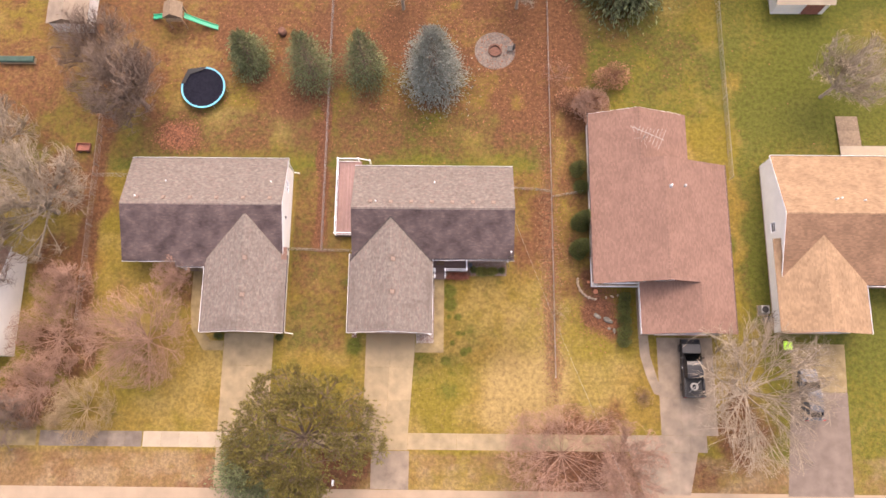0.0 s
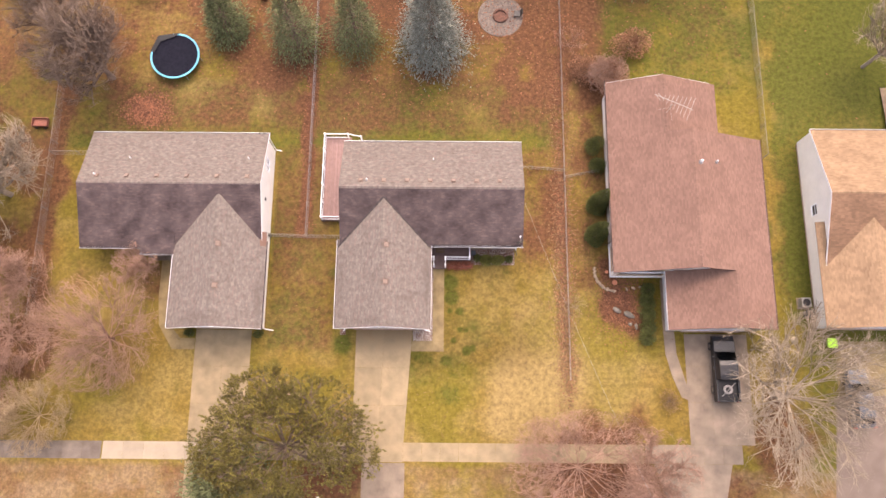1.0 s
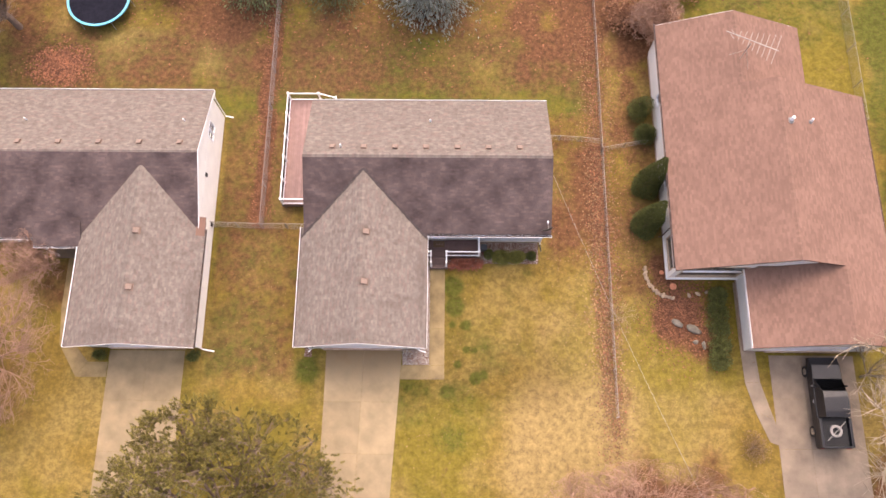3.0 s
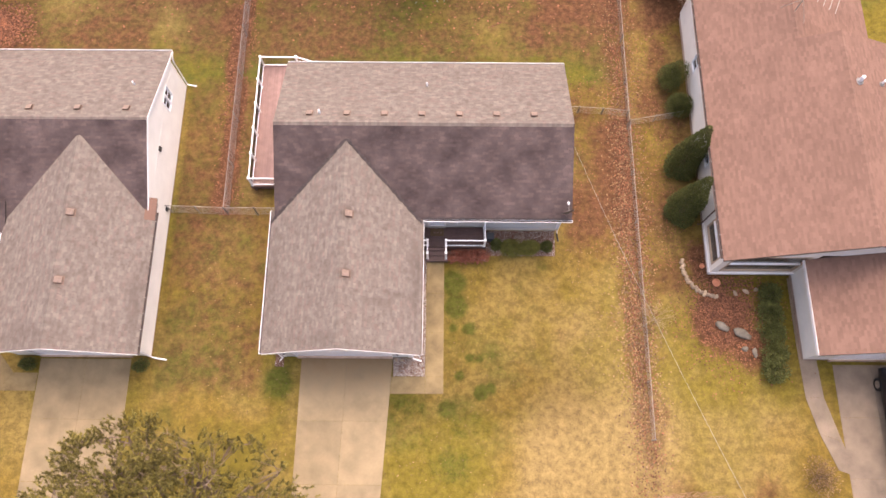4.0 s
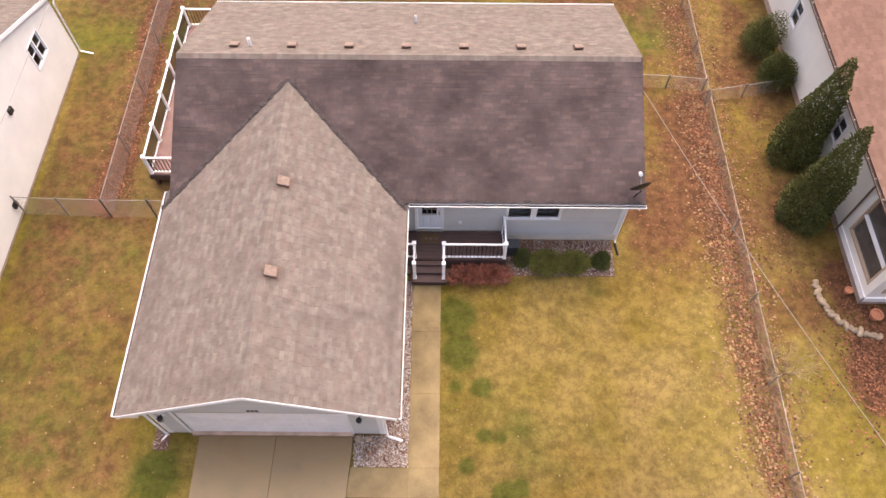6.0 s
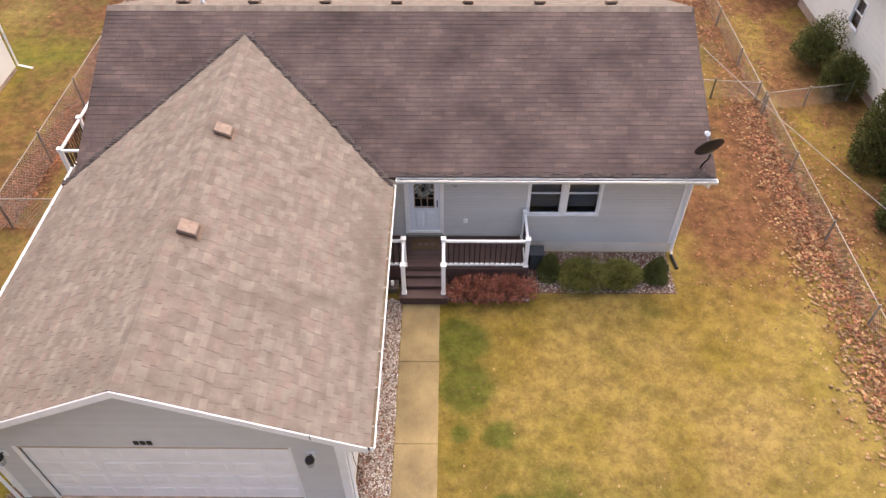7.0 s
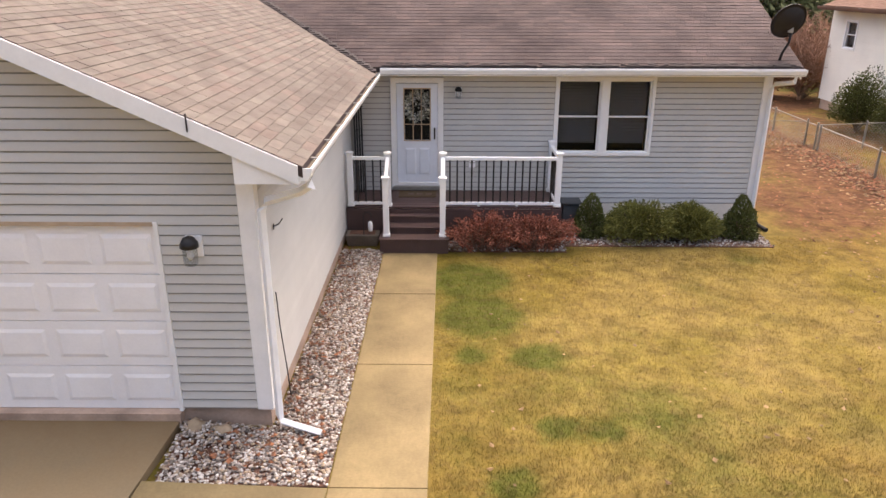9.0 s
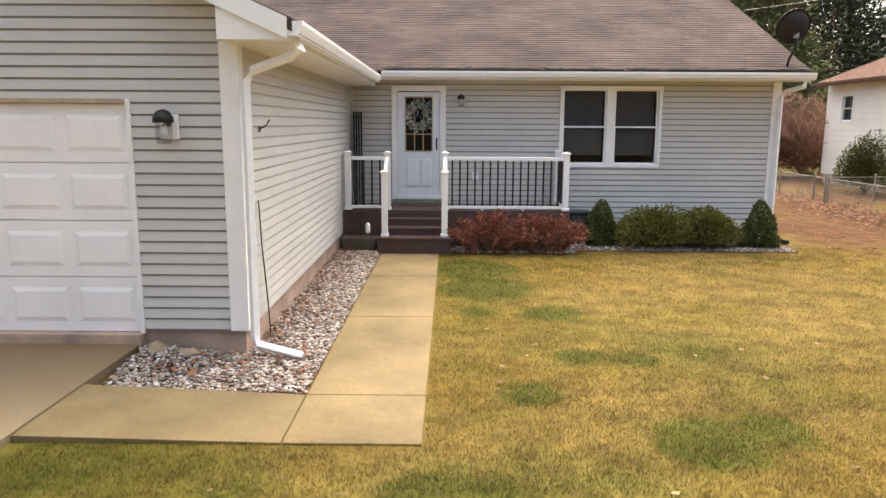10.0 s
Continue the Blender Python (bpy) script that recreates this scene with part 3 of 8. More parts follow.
def paint_cover(me):
    """Stores the ground cover on a mesh as the attribute that the lawn's material reads."""
    co = np.empty(len(me.vertices) * 3)
    me.vertices.foreach_get("co", co)
    co = co.reshape(-1, 3)
    c = cover(co[:, 0], co[:, 1])
    me.color_attributes.new("cover", 'FLOAT_COLOR', 'POINT').data.foreach_set("color", c.ravel())


def spaced(stops):
    out = []
    for (a, z, n) in stops:
        out += [a + (z - a) * k / n for k in range(n)]
    return out + [stops[-1][1]]


gx = spaced(((-900, -120, 3), (-120, -55, 8), (-55, -14, 62), (-14, 14, 130), (14, 55, 62), (55, 120, 8), (120, 900, 3)))
gy = spaced(((-900, -120, 3), (-120, -14, 8), (-14, -3, 24), (-3, 14, 80), (14, 46, 64), (46, 120, 12), (120, 900, 3)))
gb = Build()
gb.v = [(x, y, G) for y in gy for x in gx]
w_ = len(gx)
gb.f = [(r * w_ + c, r * w_ + c + 1, (r + 1) * w_ + c + 1, (r + 1) * w_ + c) for r in range(len(gy) - 1) for c in range(w_ - 1)]
ground = tagged(part("ground", gb, LAWN, None), "dormant straw and green lawn scattered with rust leaves", "ground", kind="structure")
paint_cover(ground.data)


def slabs(name, quads, mat, label, z=G + 0.018, thick=0.12, gap=0.005):
    """Paving whose slabs are pieces; each quad four corners (x, y) or (x, y, z), counter-clockwise."""
    root = thing(name, (quads[0][0][0], quads[0][0][1], G), label, "paving", kind="structure")
    for q in quads:
        q = [(*p, z) if len(p) == 2 else p for p in q]
        cx, cy = sum(p[0] for p in q) / 4, sum(p[1] for p in q) / 4
        top = [(p[0] + gap * (1 if p[0] < cx else -1), p[1] + gap * (1 if p[1] < cy else -1), p[2]) for p in q]
        part("slab", Build().hexa([(x, y, zz - thick) for x, y, zz in top] + top), mat, root, bevel=0.006)
    return root


def lerp(a, b, t):
    return a + (b - a) * t


# the driveway of the grey house, two columns of slabs
quads = []
ys = [7.06, 3.85, 0.75, -2.25]
for i in range(3):
    for j in range(2):
        def edge(y, k):
            t = (7.06 - y) / 9.3
            xs = (lerp(-7.22, -7.32, t), lerp(-4.83, -5.15, t), lerp(-2.45, -3.03, t))
            return (xs[k], y, lerp(-0.03, G + 0.018, min(1, t * 4.5)))
        quads.append([edge(ys[i + 1], j), edge(ys[i + 1], j + 1), edge(ys[i], j + 1), edge(ys[i], j)])
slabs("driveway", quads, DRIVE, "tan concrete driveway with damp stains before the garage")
slabs("driveway", [[(-6.42, -7.25), (-2.9, -7.3), (-2.9, -3.85), (-6.42, -3.85)]], CONCRETE_GREY, "worn grey concrete driveway apron crossing the verge")
slabs("garden_path", [[(-0.74, y0), (0.21, y0), (0.21, y1), (-0.74, y1)] for y0, y1 in ((10.6, 12.36), (8.45, 10.6), (6.12, 8.45), (5.24, 6.12))]
      + [[(-2.56, 5.24, -0.098), (-0.74, 5.24), (-0.74, 6.12), (-2.50, 6.12, -0.062)]], CONCRETE, "tan concrete garden path with straight joints")
sw = [[(x, -3.72), (x + 1.52, -3.72), (x + 1.52, -2.22), (x, -2.22)] for x in [-16.2 + 1.52 * k for k in range(6)] + [-3.05 + 1.52 * k for k in range(13)]]
slabs("pavement", sw + [[(-7.1, -3.8), (-3.05, -3.8), (-3.05, -2.22), (-7.1, -2.22)]], CONCRETE_DRY, "tan concrete pavement slabs")
slabs("pavement", [[(x, -3.72), (x + 1.7, -3.72), (x + 1.7, -2.3), (x, -2.3)] for x in [-27.8 + 1.7 * k for k in range(7)]], CONCRETE_PALE, "pale newer concrete pavement slabs")
slabs("pavement", [[(x, -3.72), (x + 1.6, -3.72), (x + 1.6, -2.3), (x, -2.3)] for x in [-37.5 + 1.6 * k for k in range(6)]], CONCRETE_DARK, "dark damp concrete pavement slabs")
slabs("pavement", [[(x, -3.72), (x + 1.7, -3.72), (x + 1.7, -2.3), (x, -2.3)] for x in [-48.0 + 1.7 * k for k in range(6)]], CONCRETE, "tan concrete pavement slabs under twigs")
slabs("pavement", [[(x, -3.72), (x + 1.6, -3.72), (x + 1.6, -2.2), (x, -2.2)] for x in [16.8 + 1.6 * k for k in range(5)]], CONCRETE_GREY, "grey concrete pavement slabs")
slabs("driveway", [[(-20.9, y0), (-18.5, y0), (-18.5, y1), (-20.9, y1)] for y0, y1 in ((3.85, 6.95), (0.8, 3.85), (-2.3, 0.8), (-7.2, -3.75))]
      + [[(-18.5, y0), (-16.15, y0), (-16.15, y1), (-18.5, y1)] for y0, y1 in ((3.85, 6.95), (0.8, 3.85), (-2.3, 0.8), (-7.2, -3.75))], CONCRETE_DRY, "tan concrete driveway of the neighbouring house")
slabs("garden_path", [[(-24.4, 9.6), (-23.35, 9.6), (-23.35, 13.0), (-24.4, 13.0)], [(-24.15, 7.3), (-23.2, 7.3), (-23.35, 9.6), (-24.4, 9.6)], [(-22.85, 5.26), (-22.2, 6.2), (-23.2, 7.3), (-24.15, 7.3)],
                      [(-22.85, 5.26), (-20.93, 5.26), (-20.93, 6.2), (-22.2, 6.2)]], CONCRETE, "tan concrete path that turns round the garage corner")
slabs("driveway", [[(20.6, y0), (22.6, y0), (22.6, y1), (20.6, y1)] for y0, y1 in ((4.2, 6.9), (1.2, 4.2), (-2.2, 1.2))] + [[(22.6, y0), (25.9, y0), (25.9, y1), (22.6, y1)] for y0, y1 in ((4.2, 6.9), (1.2, 4.2), (-2.2, 1.2))]
      + [[(18.7, -7.5), (23.0, -7.5), (23.9, -3.72), (17.5, -3.72)]], CONCRETE_GREY, "grey concrete driveway, damp beside the pickup truck")
slabs("garden_path", [[(18.85, 8.0), (19.75, 8.0), (19.75, 11.6), (18.85, 11.6)], [(18.95, 5.2), (19.9, 5.2), (19.75, 8.0), (18.85, 8.0)], [(19.4, 3.4), (20.5, 3.0), (19.9, 5.2), (18.95, 5.2)], [(20.1, 1.6), (21.0, 1.3), (20.5, 3.0), (19.4, 3.4)]],
      CONCRETE_GREY, "damp grey concrete path beside a clipped hedge", z=G + 0.024)
slabs("driveway", [[(33.2, 1.9), (38.3, 1.9), (38.5, 6.4), (33.3, 6.4)]], CONCRETE, "tan concrete forecourt of a driveway")
solid("driveway", Build().hexa([(31.9, -7.5, G - 0.05), (37.9, -7.5, G - 0.05), (38.3, 1.88, G - 0.05), (33.0, 1.88, G - 0.05), (31.9, -7.5, G + 0.02), (37.9, -7.5, G + 0.02), (38.3, 1.88, G + 0.02), (33.0, 1.88, G + 0.02)]), ASPHALT,
      "worn purplish asphalt driveway", "driveway", kind="structure")
solid("road", Build().box(-300, 300, -16.5, -7.3, G - 0.05, G + 0.012), STREET, "sandy worn street paving without kerb", "road", kind="structure")

# ---- house building kit ----
UP = Vector((0, 0, 1))


def shingle_tabs(b, o, u, s, lu, ls, rng, wide=0.295, course=0.127, skip=None):
    """Rows of shingle tabs, each a thin wedge proud of the row above; returns the (row, start, end) of tabs left out."""
    n = u.cross(s)
    rows = int(ls / course) + 1
    left = []
    for r in range(rows):
        s0, s1 = r * course - (0.02 if r == 0 else 0), min(ls, (r + 1) * course + 0.03)
        x = -rng.uniform(0, wide) if r % 2 else -rng.uniform(0, wide) * 0.5
        while x < lu:
            a, e = max(0, x), min(lu, x + wide - 0.008)
            x += wide
            if e - a < 0.03:
                continue
            if skip and skip(r, a):
                left.append((r, a, e))
                continue
            h = 0.008 + rng.uniform(0, 0.004)
            k = len(b.v)
            p = [o + u * a + s * s0, o + u * e + s * s0, o + u * e + s * s1, o + u * a + s * s1]
            b.v += [tuple(p[0] + n * 0.001), tuple(p[1] + n * 0.001), tuple(p[0] + n * h), tuple(p[1] + n * h), tuple(p[2] + n * 0.003), tuple(p[3] + n * 0.003)]
            b.f += [(k, k + 1, k + 3, k + 2), (k + 2, k + 3, k + 4, k + 5), (k + 1, k + 4, k + 3), (k, k + 2, k + 5)]
    return left


def roof_slope(house, e0, e1, r1, r0, mat, seed, near=None, thick=0.1):
    """One rectangular slope: eave e0 to e1, ridge r0 to r1. near: (first row, rows, start, end) of the tabs that are pieces of their own."""
    e0, e1, r0, r1 = Vector(e0), Vector(e1), Vector(r0), Vector(r1)
    u, s = (e1 - e0).normalized(), (r0 - e0).normalized()
    d = UP * thick
    # deck darker than its tabs: paints shadow into the slots between them
    roof = part("roof", Build().hexa([e0 - d, e1 - d, r1 - d, r0 - d, e0, e1, r1, r0]), {SHINGLE: SHINGLE_SHADED, SHINGLE_SHADED: DEBRIS_SHADE}.get(mat, mat), house)
    rng = random.Random(seed)
    lu, ls = (e1 - e0).length, (r0 - e0).length
    b = Build()
    skip = None
    if near:
        skip = lambda r, a: near[0] <= r < near[0] + near[1] and near[2] <= a < near[3]
    left = shingle_tabs(b, e0, u, s, lu, ls, rng, skip=skip)
    part("shingles", b, mat, roof, kind="stuff")
    n = u.cross(s)
    c = 0.127
    shapes = {}
    for r, a, e in left:
        w = round(e - a, 2)
        if w not in shapes:
            shapes[w] = Build().add([n * 0.001, u * w + n * 0.001, n * 0.010, u * w + n * 0.010, u * w + s * (c + 0.03) + n * 0.003, s * (c + 0.03) + n * 0.003],
                                    [(0, 1, 3, 2), (2, 3, 4, 5), (1, 4, 3), (0, 2, 5)]).mesh("shingle", mat)
        piece("shingle", shapes[w], roof, e0 + u * a + s * (r * c))
    return roof


def ridge_cap(house, a, b_, mat, wide=0.15):
    a, b_ = Vector(a), Vector(b_)
    u = (b_ - a).normalized()
    side = u.cross(UP)
    t, L = 0.0, (b_ - a).length
    p, q, h = Vector((0, 0, 0)), u * 0.2, 0.026
    b = Build().add([p + side * wide - UP * 0.054, p + UP * h, p - side * wide - UP * 0.054, q + side * wide - UP * 0.057, q + UP * (h - 0.005), q - side * wide - UP * 0.057],
                    [(0, 3, 4, 1), (1, 4, 5, 2), (0, 1, 2), (3, 5, 4)])
    me = b.mesh("ridge_cap", mat)
    while t < L - 0.2:
        piece("ridge_cap", me, house, a + u * t)
        t += 0.15


def wall_core(house, name, axis, at, thick, u0, u1, z0, z1, holes, mat, gable=None):
    """A wall along x or y with holes (u0, u1, z0, z1) right through it; gable: (apex u, apex z)."""
    us = sorted({u0, u1, *(h[0] for h in holes), *(h[1] for h in holes)})
    zs = sorted({z0, z1, *(h[2] for h in holes if z0 < h[2] < z1), *(h[3] for h in holes if z0 < h[3] < z1)})
    nu, nz = len(us), len(zs)

    def full(i, k):
        """Whether the cell i, k of the wall's grid is wall and not hole."""
        if not (0 <= i < nu - 1 and 0 <= k < nz - 1):
            return False
        u, z = (us[i] + us[i + 1]) / 2, (zs[k] + zs[k + 1]) / 2
        return not any(h[0] < u < h[1] and h[2] < z < h[3] for h in holes)
    lo, hi = min(at, at + thick), max(at, at + thick)

    def at_(u, d, z):
        return (u, d, z) if axis == 'x' else (d, u, z)
    b = Build()
    b.v = [at_(u, d, z) for d in (lo, hi) for z in zs for u in us]
    n = nu * nz
    flip = axis == 'y'

    def face(*q):
        b.f.append(tuple(reversed(q)) if flip else q)
    for k in range(nz - 1):
        for c in range(nu - 1):
            if not full(c, k):
                continue
            p, q, r, t = k * nu + c, k * nu + c + 1, (k + 1) * nu + c + 1, (k + 1) * nu + c
            face(p, q, r, t)
            face(p + n, t + n, r + n, q + n)
            if not full(c, k - 1):
                face(p, p + n, q + n, q)
            if not full(c, k + 1) and not (gable and k == nz - 2):
                face(t, r, r + n, t + n)
            if not full(c - 1, k):
                face(p, t, t + n, p + n)
            if not full(c + 1, k):
                face(q, q + n, r + n, r)
    if gable:
        top = [(nz - 1) * nu + c for c in range(nu)]
        m = len(b.v)
        b.v += [at_(gable[0], lo, gable[1]), at_(gable[0], hi, gable[1])]
        face(*top, m)
        face(*[c + n for c in reversed(top)], m + 1)
        face(top[0], m, m + 1, top[0] + n)
        face(top[-1], top[-1] + n, m + 1, m)
    return part(name, b, mat, house)


def siding(wall, axis, face, out, u0, u1, z0, z1, holes, mat, course=0.112, gable=None, proud=0.017):
    """Clapboards, each a board of its own; out: +1 or -1, the way the wall faces along its normal."""
    rows = int(math.ceil(((gable[1] if gable else z1) - z0) / course))
    for r in range(rows):
        # gap below each board bares the core, shade-coloured on the two front walls
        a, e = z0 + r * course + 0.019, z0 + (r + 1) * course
        lo, hi, in0, in1 = u0, u1, 0.0, 0.0
        if e > z1:
            if not gable:
                e = z1
            else:
                e = min(e, gable[1])
                t0, t1 = (max(a, z1) - z1) / (gable[1] - z1), (e - z1) / (gable[1] - z1)
                if t0 >= 0.99:
                    continue
                lo, hi = lerp(u0, gable[0], t0), lerp(u1, gable[0], t0)
                in0, in1 = lerp(u0, gable[0], t1) - lo, lerp(u1, gable[0], t1) - hi
        spans, x = [], lo
        for h in sorted(holes):
            if h[2] < e - 0.01 and h[3] > a + 0.01:
                spans.append((x, h[0], a, e))
                if h[3] < e - 0.012:
                    spans.append((h[0], h[1], h[3], e))
                if h[2] > a + 0.012:
                    spans.append((h[0], h[1], a, h[2]))
                x = h[1]
        spans.append((x, hi, a, e))
        for p, q, a, e in spans:
            if q - p < 0.03:
                continue
            f0, f1 = face + out * proud, face + out * 0.003
            pt, qt = p + (in0 if p == lo else 0), q + (in1 if q == hi else 0)
            if axis == 'x':
                c = [(p, face, a), (q, face, a), (q, f0, a), (p, f0, a), (pt, face, e), (qt, face, e), (qt, f1, e), (pt, f1, e)]
            else:
                c = [(face, p, a), (face, q, a), (f0, q, a), (f0, p, a), (face, pt, e), (face, qt, e), (f1, qt, e), (f1, pt, e)]
            if (axis == 'x') == (out < 0):
                c = [c[i] for i in (1, 0, 3, 2, 5, 4, 7, 6)]
            part("siding_board", Build().hexa(c), mat, wall)


def gutter(house, a, b_, out, mat=None, fill=None):
    """A U-shaped gutter with hanger straps from a to b_; out: unit direction away from the house."""
    a, b_, out = Vector(a), Vector(b_), Vector(out)
    u = (b_ - a).normalized()
    L = (b_ - a).length

    def bar(b, o0, o1, z0, z1, t0=0.0, t1=L):
        p0, p1 = a + u * t0, a + u * t1
        b.hexa([p0 + out * o0 + UP * z0, p1 + out * o0 + UP * z0, p1 + out * o1 + UP * z0, p0 + out * o1 + UP * z0,
                p0 + out * o0 + UP * z1, p1 + out * o0 + UP * z1, p1 + out * o1 + UP * z1, p0 + out * o1 + UP * z1])
    ring = [(0.0, 0.0), (0.0, -0.12), (0.085, -0.12), (0.112, -0.06), (0.124, -0.03), (0.124, 0.0), (0.110, 0.0), (0.108, -0.03), (0.098, -0.06), (0.078, -0.11), (0.01, -0.11), (0.01, 0.0)]
    n = len(ring)
    b = Build().add([p + out * o + UP * z for p in (a, b_) for o, z in ring], [(i, (i + 1) % n, (i + 1) % n + n, i + n) for i in range(n)] + [tuple(range(n)), tuple(reversed(range(n, 2 * n)))])
    g = part("gutter", b, mat or VINYL, house)
    for p, q in ((a, a + u * 0.008), (b_ - u * 0.008, b_)):
        c = Build().add([w + out * o + UP * z for w in (p - u * 0.001, q + u * 0.001) for o, z in ((0.002, -0.003), (0.002, -0.118), (0.084, -0.118), (0.122, -0.03), (0.122, -0.003))],
                        [(0, 1, 2, 3, 4), (9, 8, 7, 6, 5)] + [(k, k + 5, (k + 1) % 5 + 5, (k + 1) % 5) for k in range(5)])
        part("end_cap", c, mat or VINYL, g)
    h = Build()
    t = 0.4
    while t < L - 0.1:
        bar(h, 0.01, 0.10, -0.012, 0.002, t, t + 0.025)
        t += 0.8
    part("hanger", h, GALV, g)
    lt = Build()
    bar(lt, 0.012, 0.094, -0.105, -0.045, 0.005, L - 0.005)
    part("debris", lt, fill or DEBRIS_SHADE, g, "wet leaf debris")
    return g


def ring_frame(axis, face, out, u0, u1, z0, z1, w, d0, d1):
    """A rectangular frame of width w, one connected mesh, from depth d0 to d1 before the wall's face."""
    b = Build()
    for d in (d0, d1):
        y = face + out * d
        for i in (0, w):
            for u, z in ((u0 + i, z0 + i), (u1 - i, z0 + i), (u1 - i, z1 - i), (u0 + i, z1 - i)):
                b.v.append((u, y, z) if axis == 'x' else (y, u, z))
    for k in range(4):
        m = (k + 1) % 4
        q = [(k, m, m + 4, k + 4), (k + 8, k + 12, m + 12, m + 8), (k, k + 8, m + 8, m), (k + 4, m + 4, m + 12, k + 12)]
        b.f += q
    return b


def double_hung(house, axis, face, out, u0, u1, z0, z1, units=1, mull=0.14, blind=True):
    """A vinyl window of one or two double-hung units, set in its hole."""
    def bx(b, a, c, d0, d1, zz0, zz1):
        lo, hi = sorted((face + out * d0, face + out * d1))
        if axis == 'x':
            b.box(a, c, lo, hi, zz0, zz1)
        else:
            b.box(lo, hi, a, c, zz0, zz1)
    f = 0.06
    w = part("window", ring_frame(axis, face, out, u0, u1, z0, z1, f, -0.1, 0.035), VINYL, house, bevel=0.004)
    spans = [(u0 + f, u1 - f)]
    if units == 2:
        m = (u0 + u1) / 2
        mb = Build()
        bx(mb, m - mull / 2, m + mull / 2, -0.1, 0.03, z0 + f, z1 - f)
        part("mullion", mb, VINYL, w)
        spans = [(u0 + f, m - mull / 2), (m + mull / 2, u1 - f)]
    mid = (z0 + z1) / 2
    for a, c in spans:
        for lower in (0, 1):
            zz0, zz1 = (z0 + f, mid + 0.015) if lower else (mid - 0.015, z1 - f)
            d = -0.02 if lower else -0.05
            s = 0.03
            part("sash", ring_frame(axis, face, out, a, c, zz0, zz1, s, d - 0.02, d), VINYL, w)
            pb = Build()
            bx(pb, a + s, c - s, d - 0.012, d - 0.008, zz0 + s, zz1 - s)
            pane = part("pane", pb, GLASS, w)
            pane.visible_shadow = False
        if blind:
            bb = Build()
            z = z1 - f - 0.04
            stop = z0 + (z1 - z0) * 0.16
            while z > stop:
                bx(bb, a + 0.05, c - 0.05, -0.13, -0.12, z - 0.017, z)
                z -= 0.028
            part("blind", bb, BLIND, w)
    # flat panel behind the blind, its near-black colour standing for the unlit room
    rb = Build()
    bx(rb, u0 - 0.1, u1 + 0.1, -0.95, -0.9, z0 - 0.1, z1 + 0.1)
    part("room", rb, ROOM_DARK, w, "near-black panel painting the room's darkness")
    return w


def garage_door(house, x0, x1, y, z0, z1, cols=8):
    """A sectional door facing -y with raised panels."""
    d = part("garage_door", Build().box(x0, x1, y + 0.03, y + 0.06, z0, z1), GARAGE_WHITE, house, "white raised-panel sectional garage door")
    rows = 4
    h = (z1 - z0) / rows
    w = (x1 - x0) / cols
    i = 0.04
    p, q, zz0, zz1 = 0.055, w - 0.055, 0.1, h - 0.1
    me = Build().add([(p, 0.0045, zz0), (q, 0.0045, zz0), (q, 0.0045, zz1), (p, 0.0045, zz1), (p + i, -0.006, zz0 + i), (q - i, -0.006, zz0 + i), (q - i, -0.006, zz1 - i), (p + i, -0.006, zz1 - i)],
                     [(4, 5, 6, 7), (0, 1, 5, 4), (1, 2, 6, 5), (2, 3, 7, 6), (3, 0, 4, 7)]).mesh("raised_panel", GARAGE_WHITE)
    for r in range(rows):
        a = z0 + r * h
        part("section", Build().box(x0 + 0.004, x1 - 0.004, y + 0.005, y + 0.031, a + 0.005, a + h - 0.005), GARAGE_WHITE, d)
        for c in range(cols):
            piece("raised_panel", me, d, (x0 + c * w, y, a))
    for a, c in ((x0 - 0.09, x0), (x1, x1 + 0.04)):
        part("jamb", Build().box(a, c, y - 0.045, y + 0.05, z0, z1 + 0.04), TRIM, d, "white metal-clad door jamb")
    part("head_trim", Build().box(x0, x1, y - 0.045, y + 0.05, z1, z1 + 0.04), WINDOW_TAN, d, "tan weathered head trim")
    part("sill", Build().box(x0 - 0.02, x1 + 0.02, y - 0.1, y + 0.3, G, z0 - 0.003), FOUNDATION, d)
    return d


def downspout(house, points, r=0.045):
    b = Build()
    b.tube(points, r, n=4)
    return part("downspout", b, VINYL, house, "white downspout", bevel=0.008)


def rake(house, a, b_, out, depth=0.17, thick=0.03, mat=None):
    """A white board along a sloping roof edge."""
    a, b_, out = Vector(a), Vector(b_), Vector(out)
    d = UP * depth
    part("fascia", Build().hexa([a - d, b_ - d, b_ - d + out * thick, a - d + out * thick, a, b_, b_ + out * thick, a + out * thick]), mat or TRIM, house)


# ---- the grey house ----
house = thing("house", (-1, 12, G), "single-storey grey-sided house with grey-brown shingle roof and attached garage", "house")
EAVE, RIDGE, RY = 2.91, 4.90, 18.2
NY = 22.88  # rear eave
GX, GR, GY0 = -4.80, 4.56, 6.77
GE, GXE, GXW = 2.83, -0.95, -8.65  # eaves of the garage
part("foundation", Build().box(-8.17, 6.40, 14.24, 22.53, G - 0.2, 0.22), FOUNDATION_PALE, house, "pale cream painted foundation")
part("foundation", Build().box(-8.08, -1.50, 7.15, 14.26, G - 0.2, 0.075), FOUNDATION, house, "rust-stained concrete garage foundation")
win_a = (2.41, 4.29, 1.19, 2.68)
door_a = (-0.66, 0.26, 0.58, 2.63)
w_s = wall_core(house, "wall", 'x', 14.25, 0.15, -1.5, 6.42, 0.222, 2.80, [win_a, door_a], LAP_SHADE)
w_n = wall_core(house, "wall", 'x', 22.40, 0.15, -8.2, 6.42, 0.222, 2.80, [], SIDING)
w_e = wall_core(house, "wall", 'y', 6.27, 0.15, 14.40, 22.40, 0.222, 2.80, [], SIDING, gable=(18.25, 4.72))
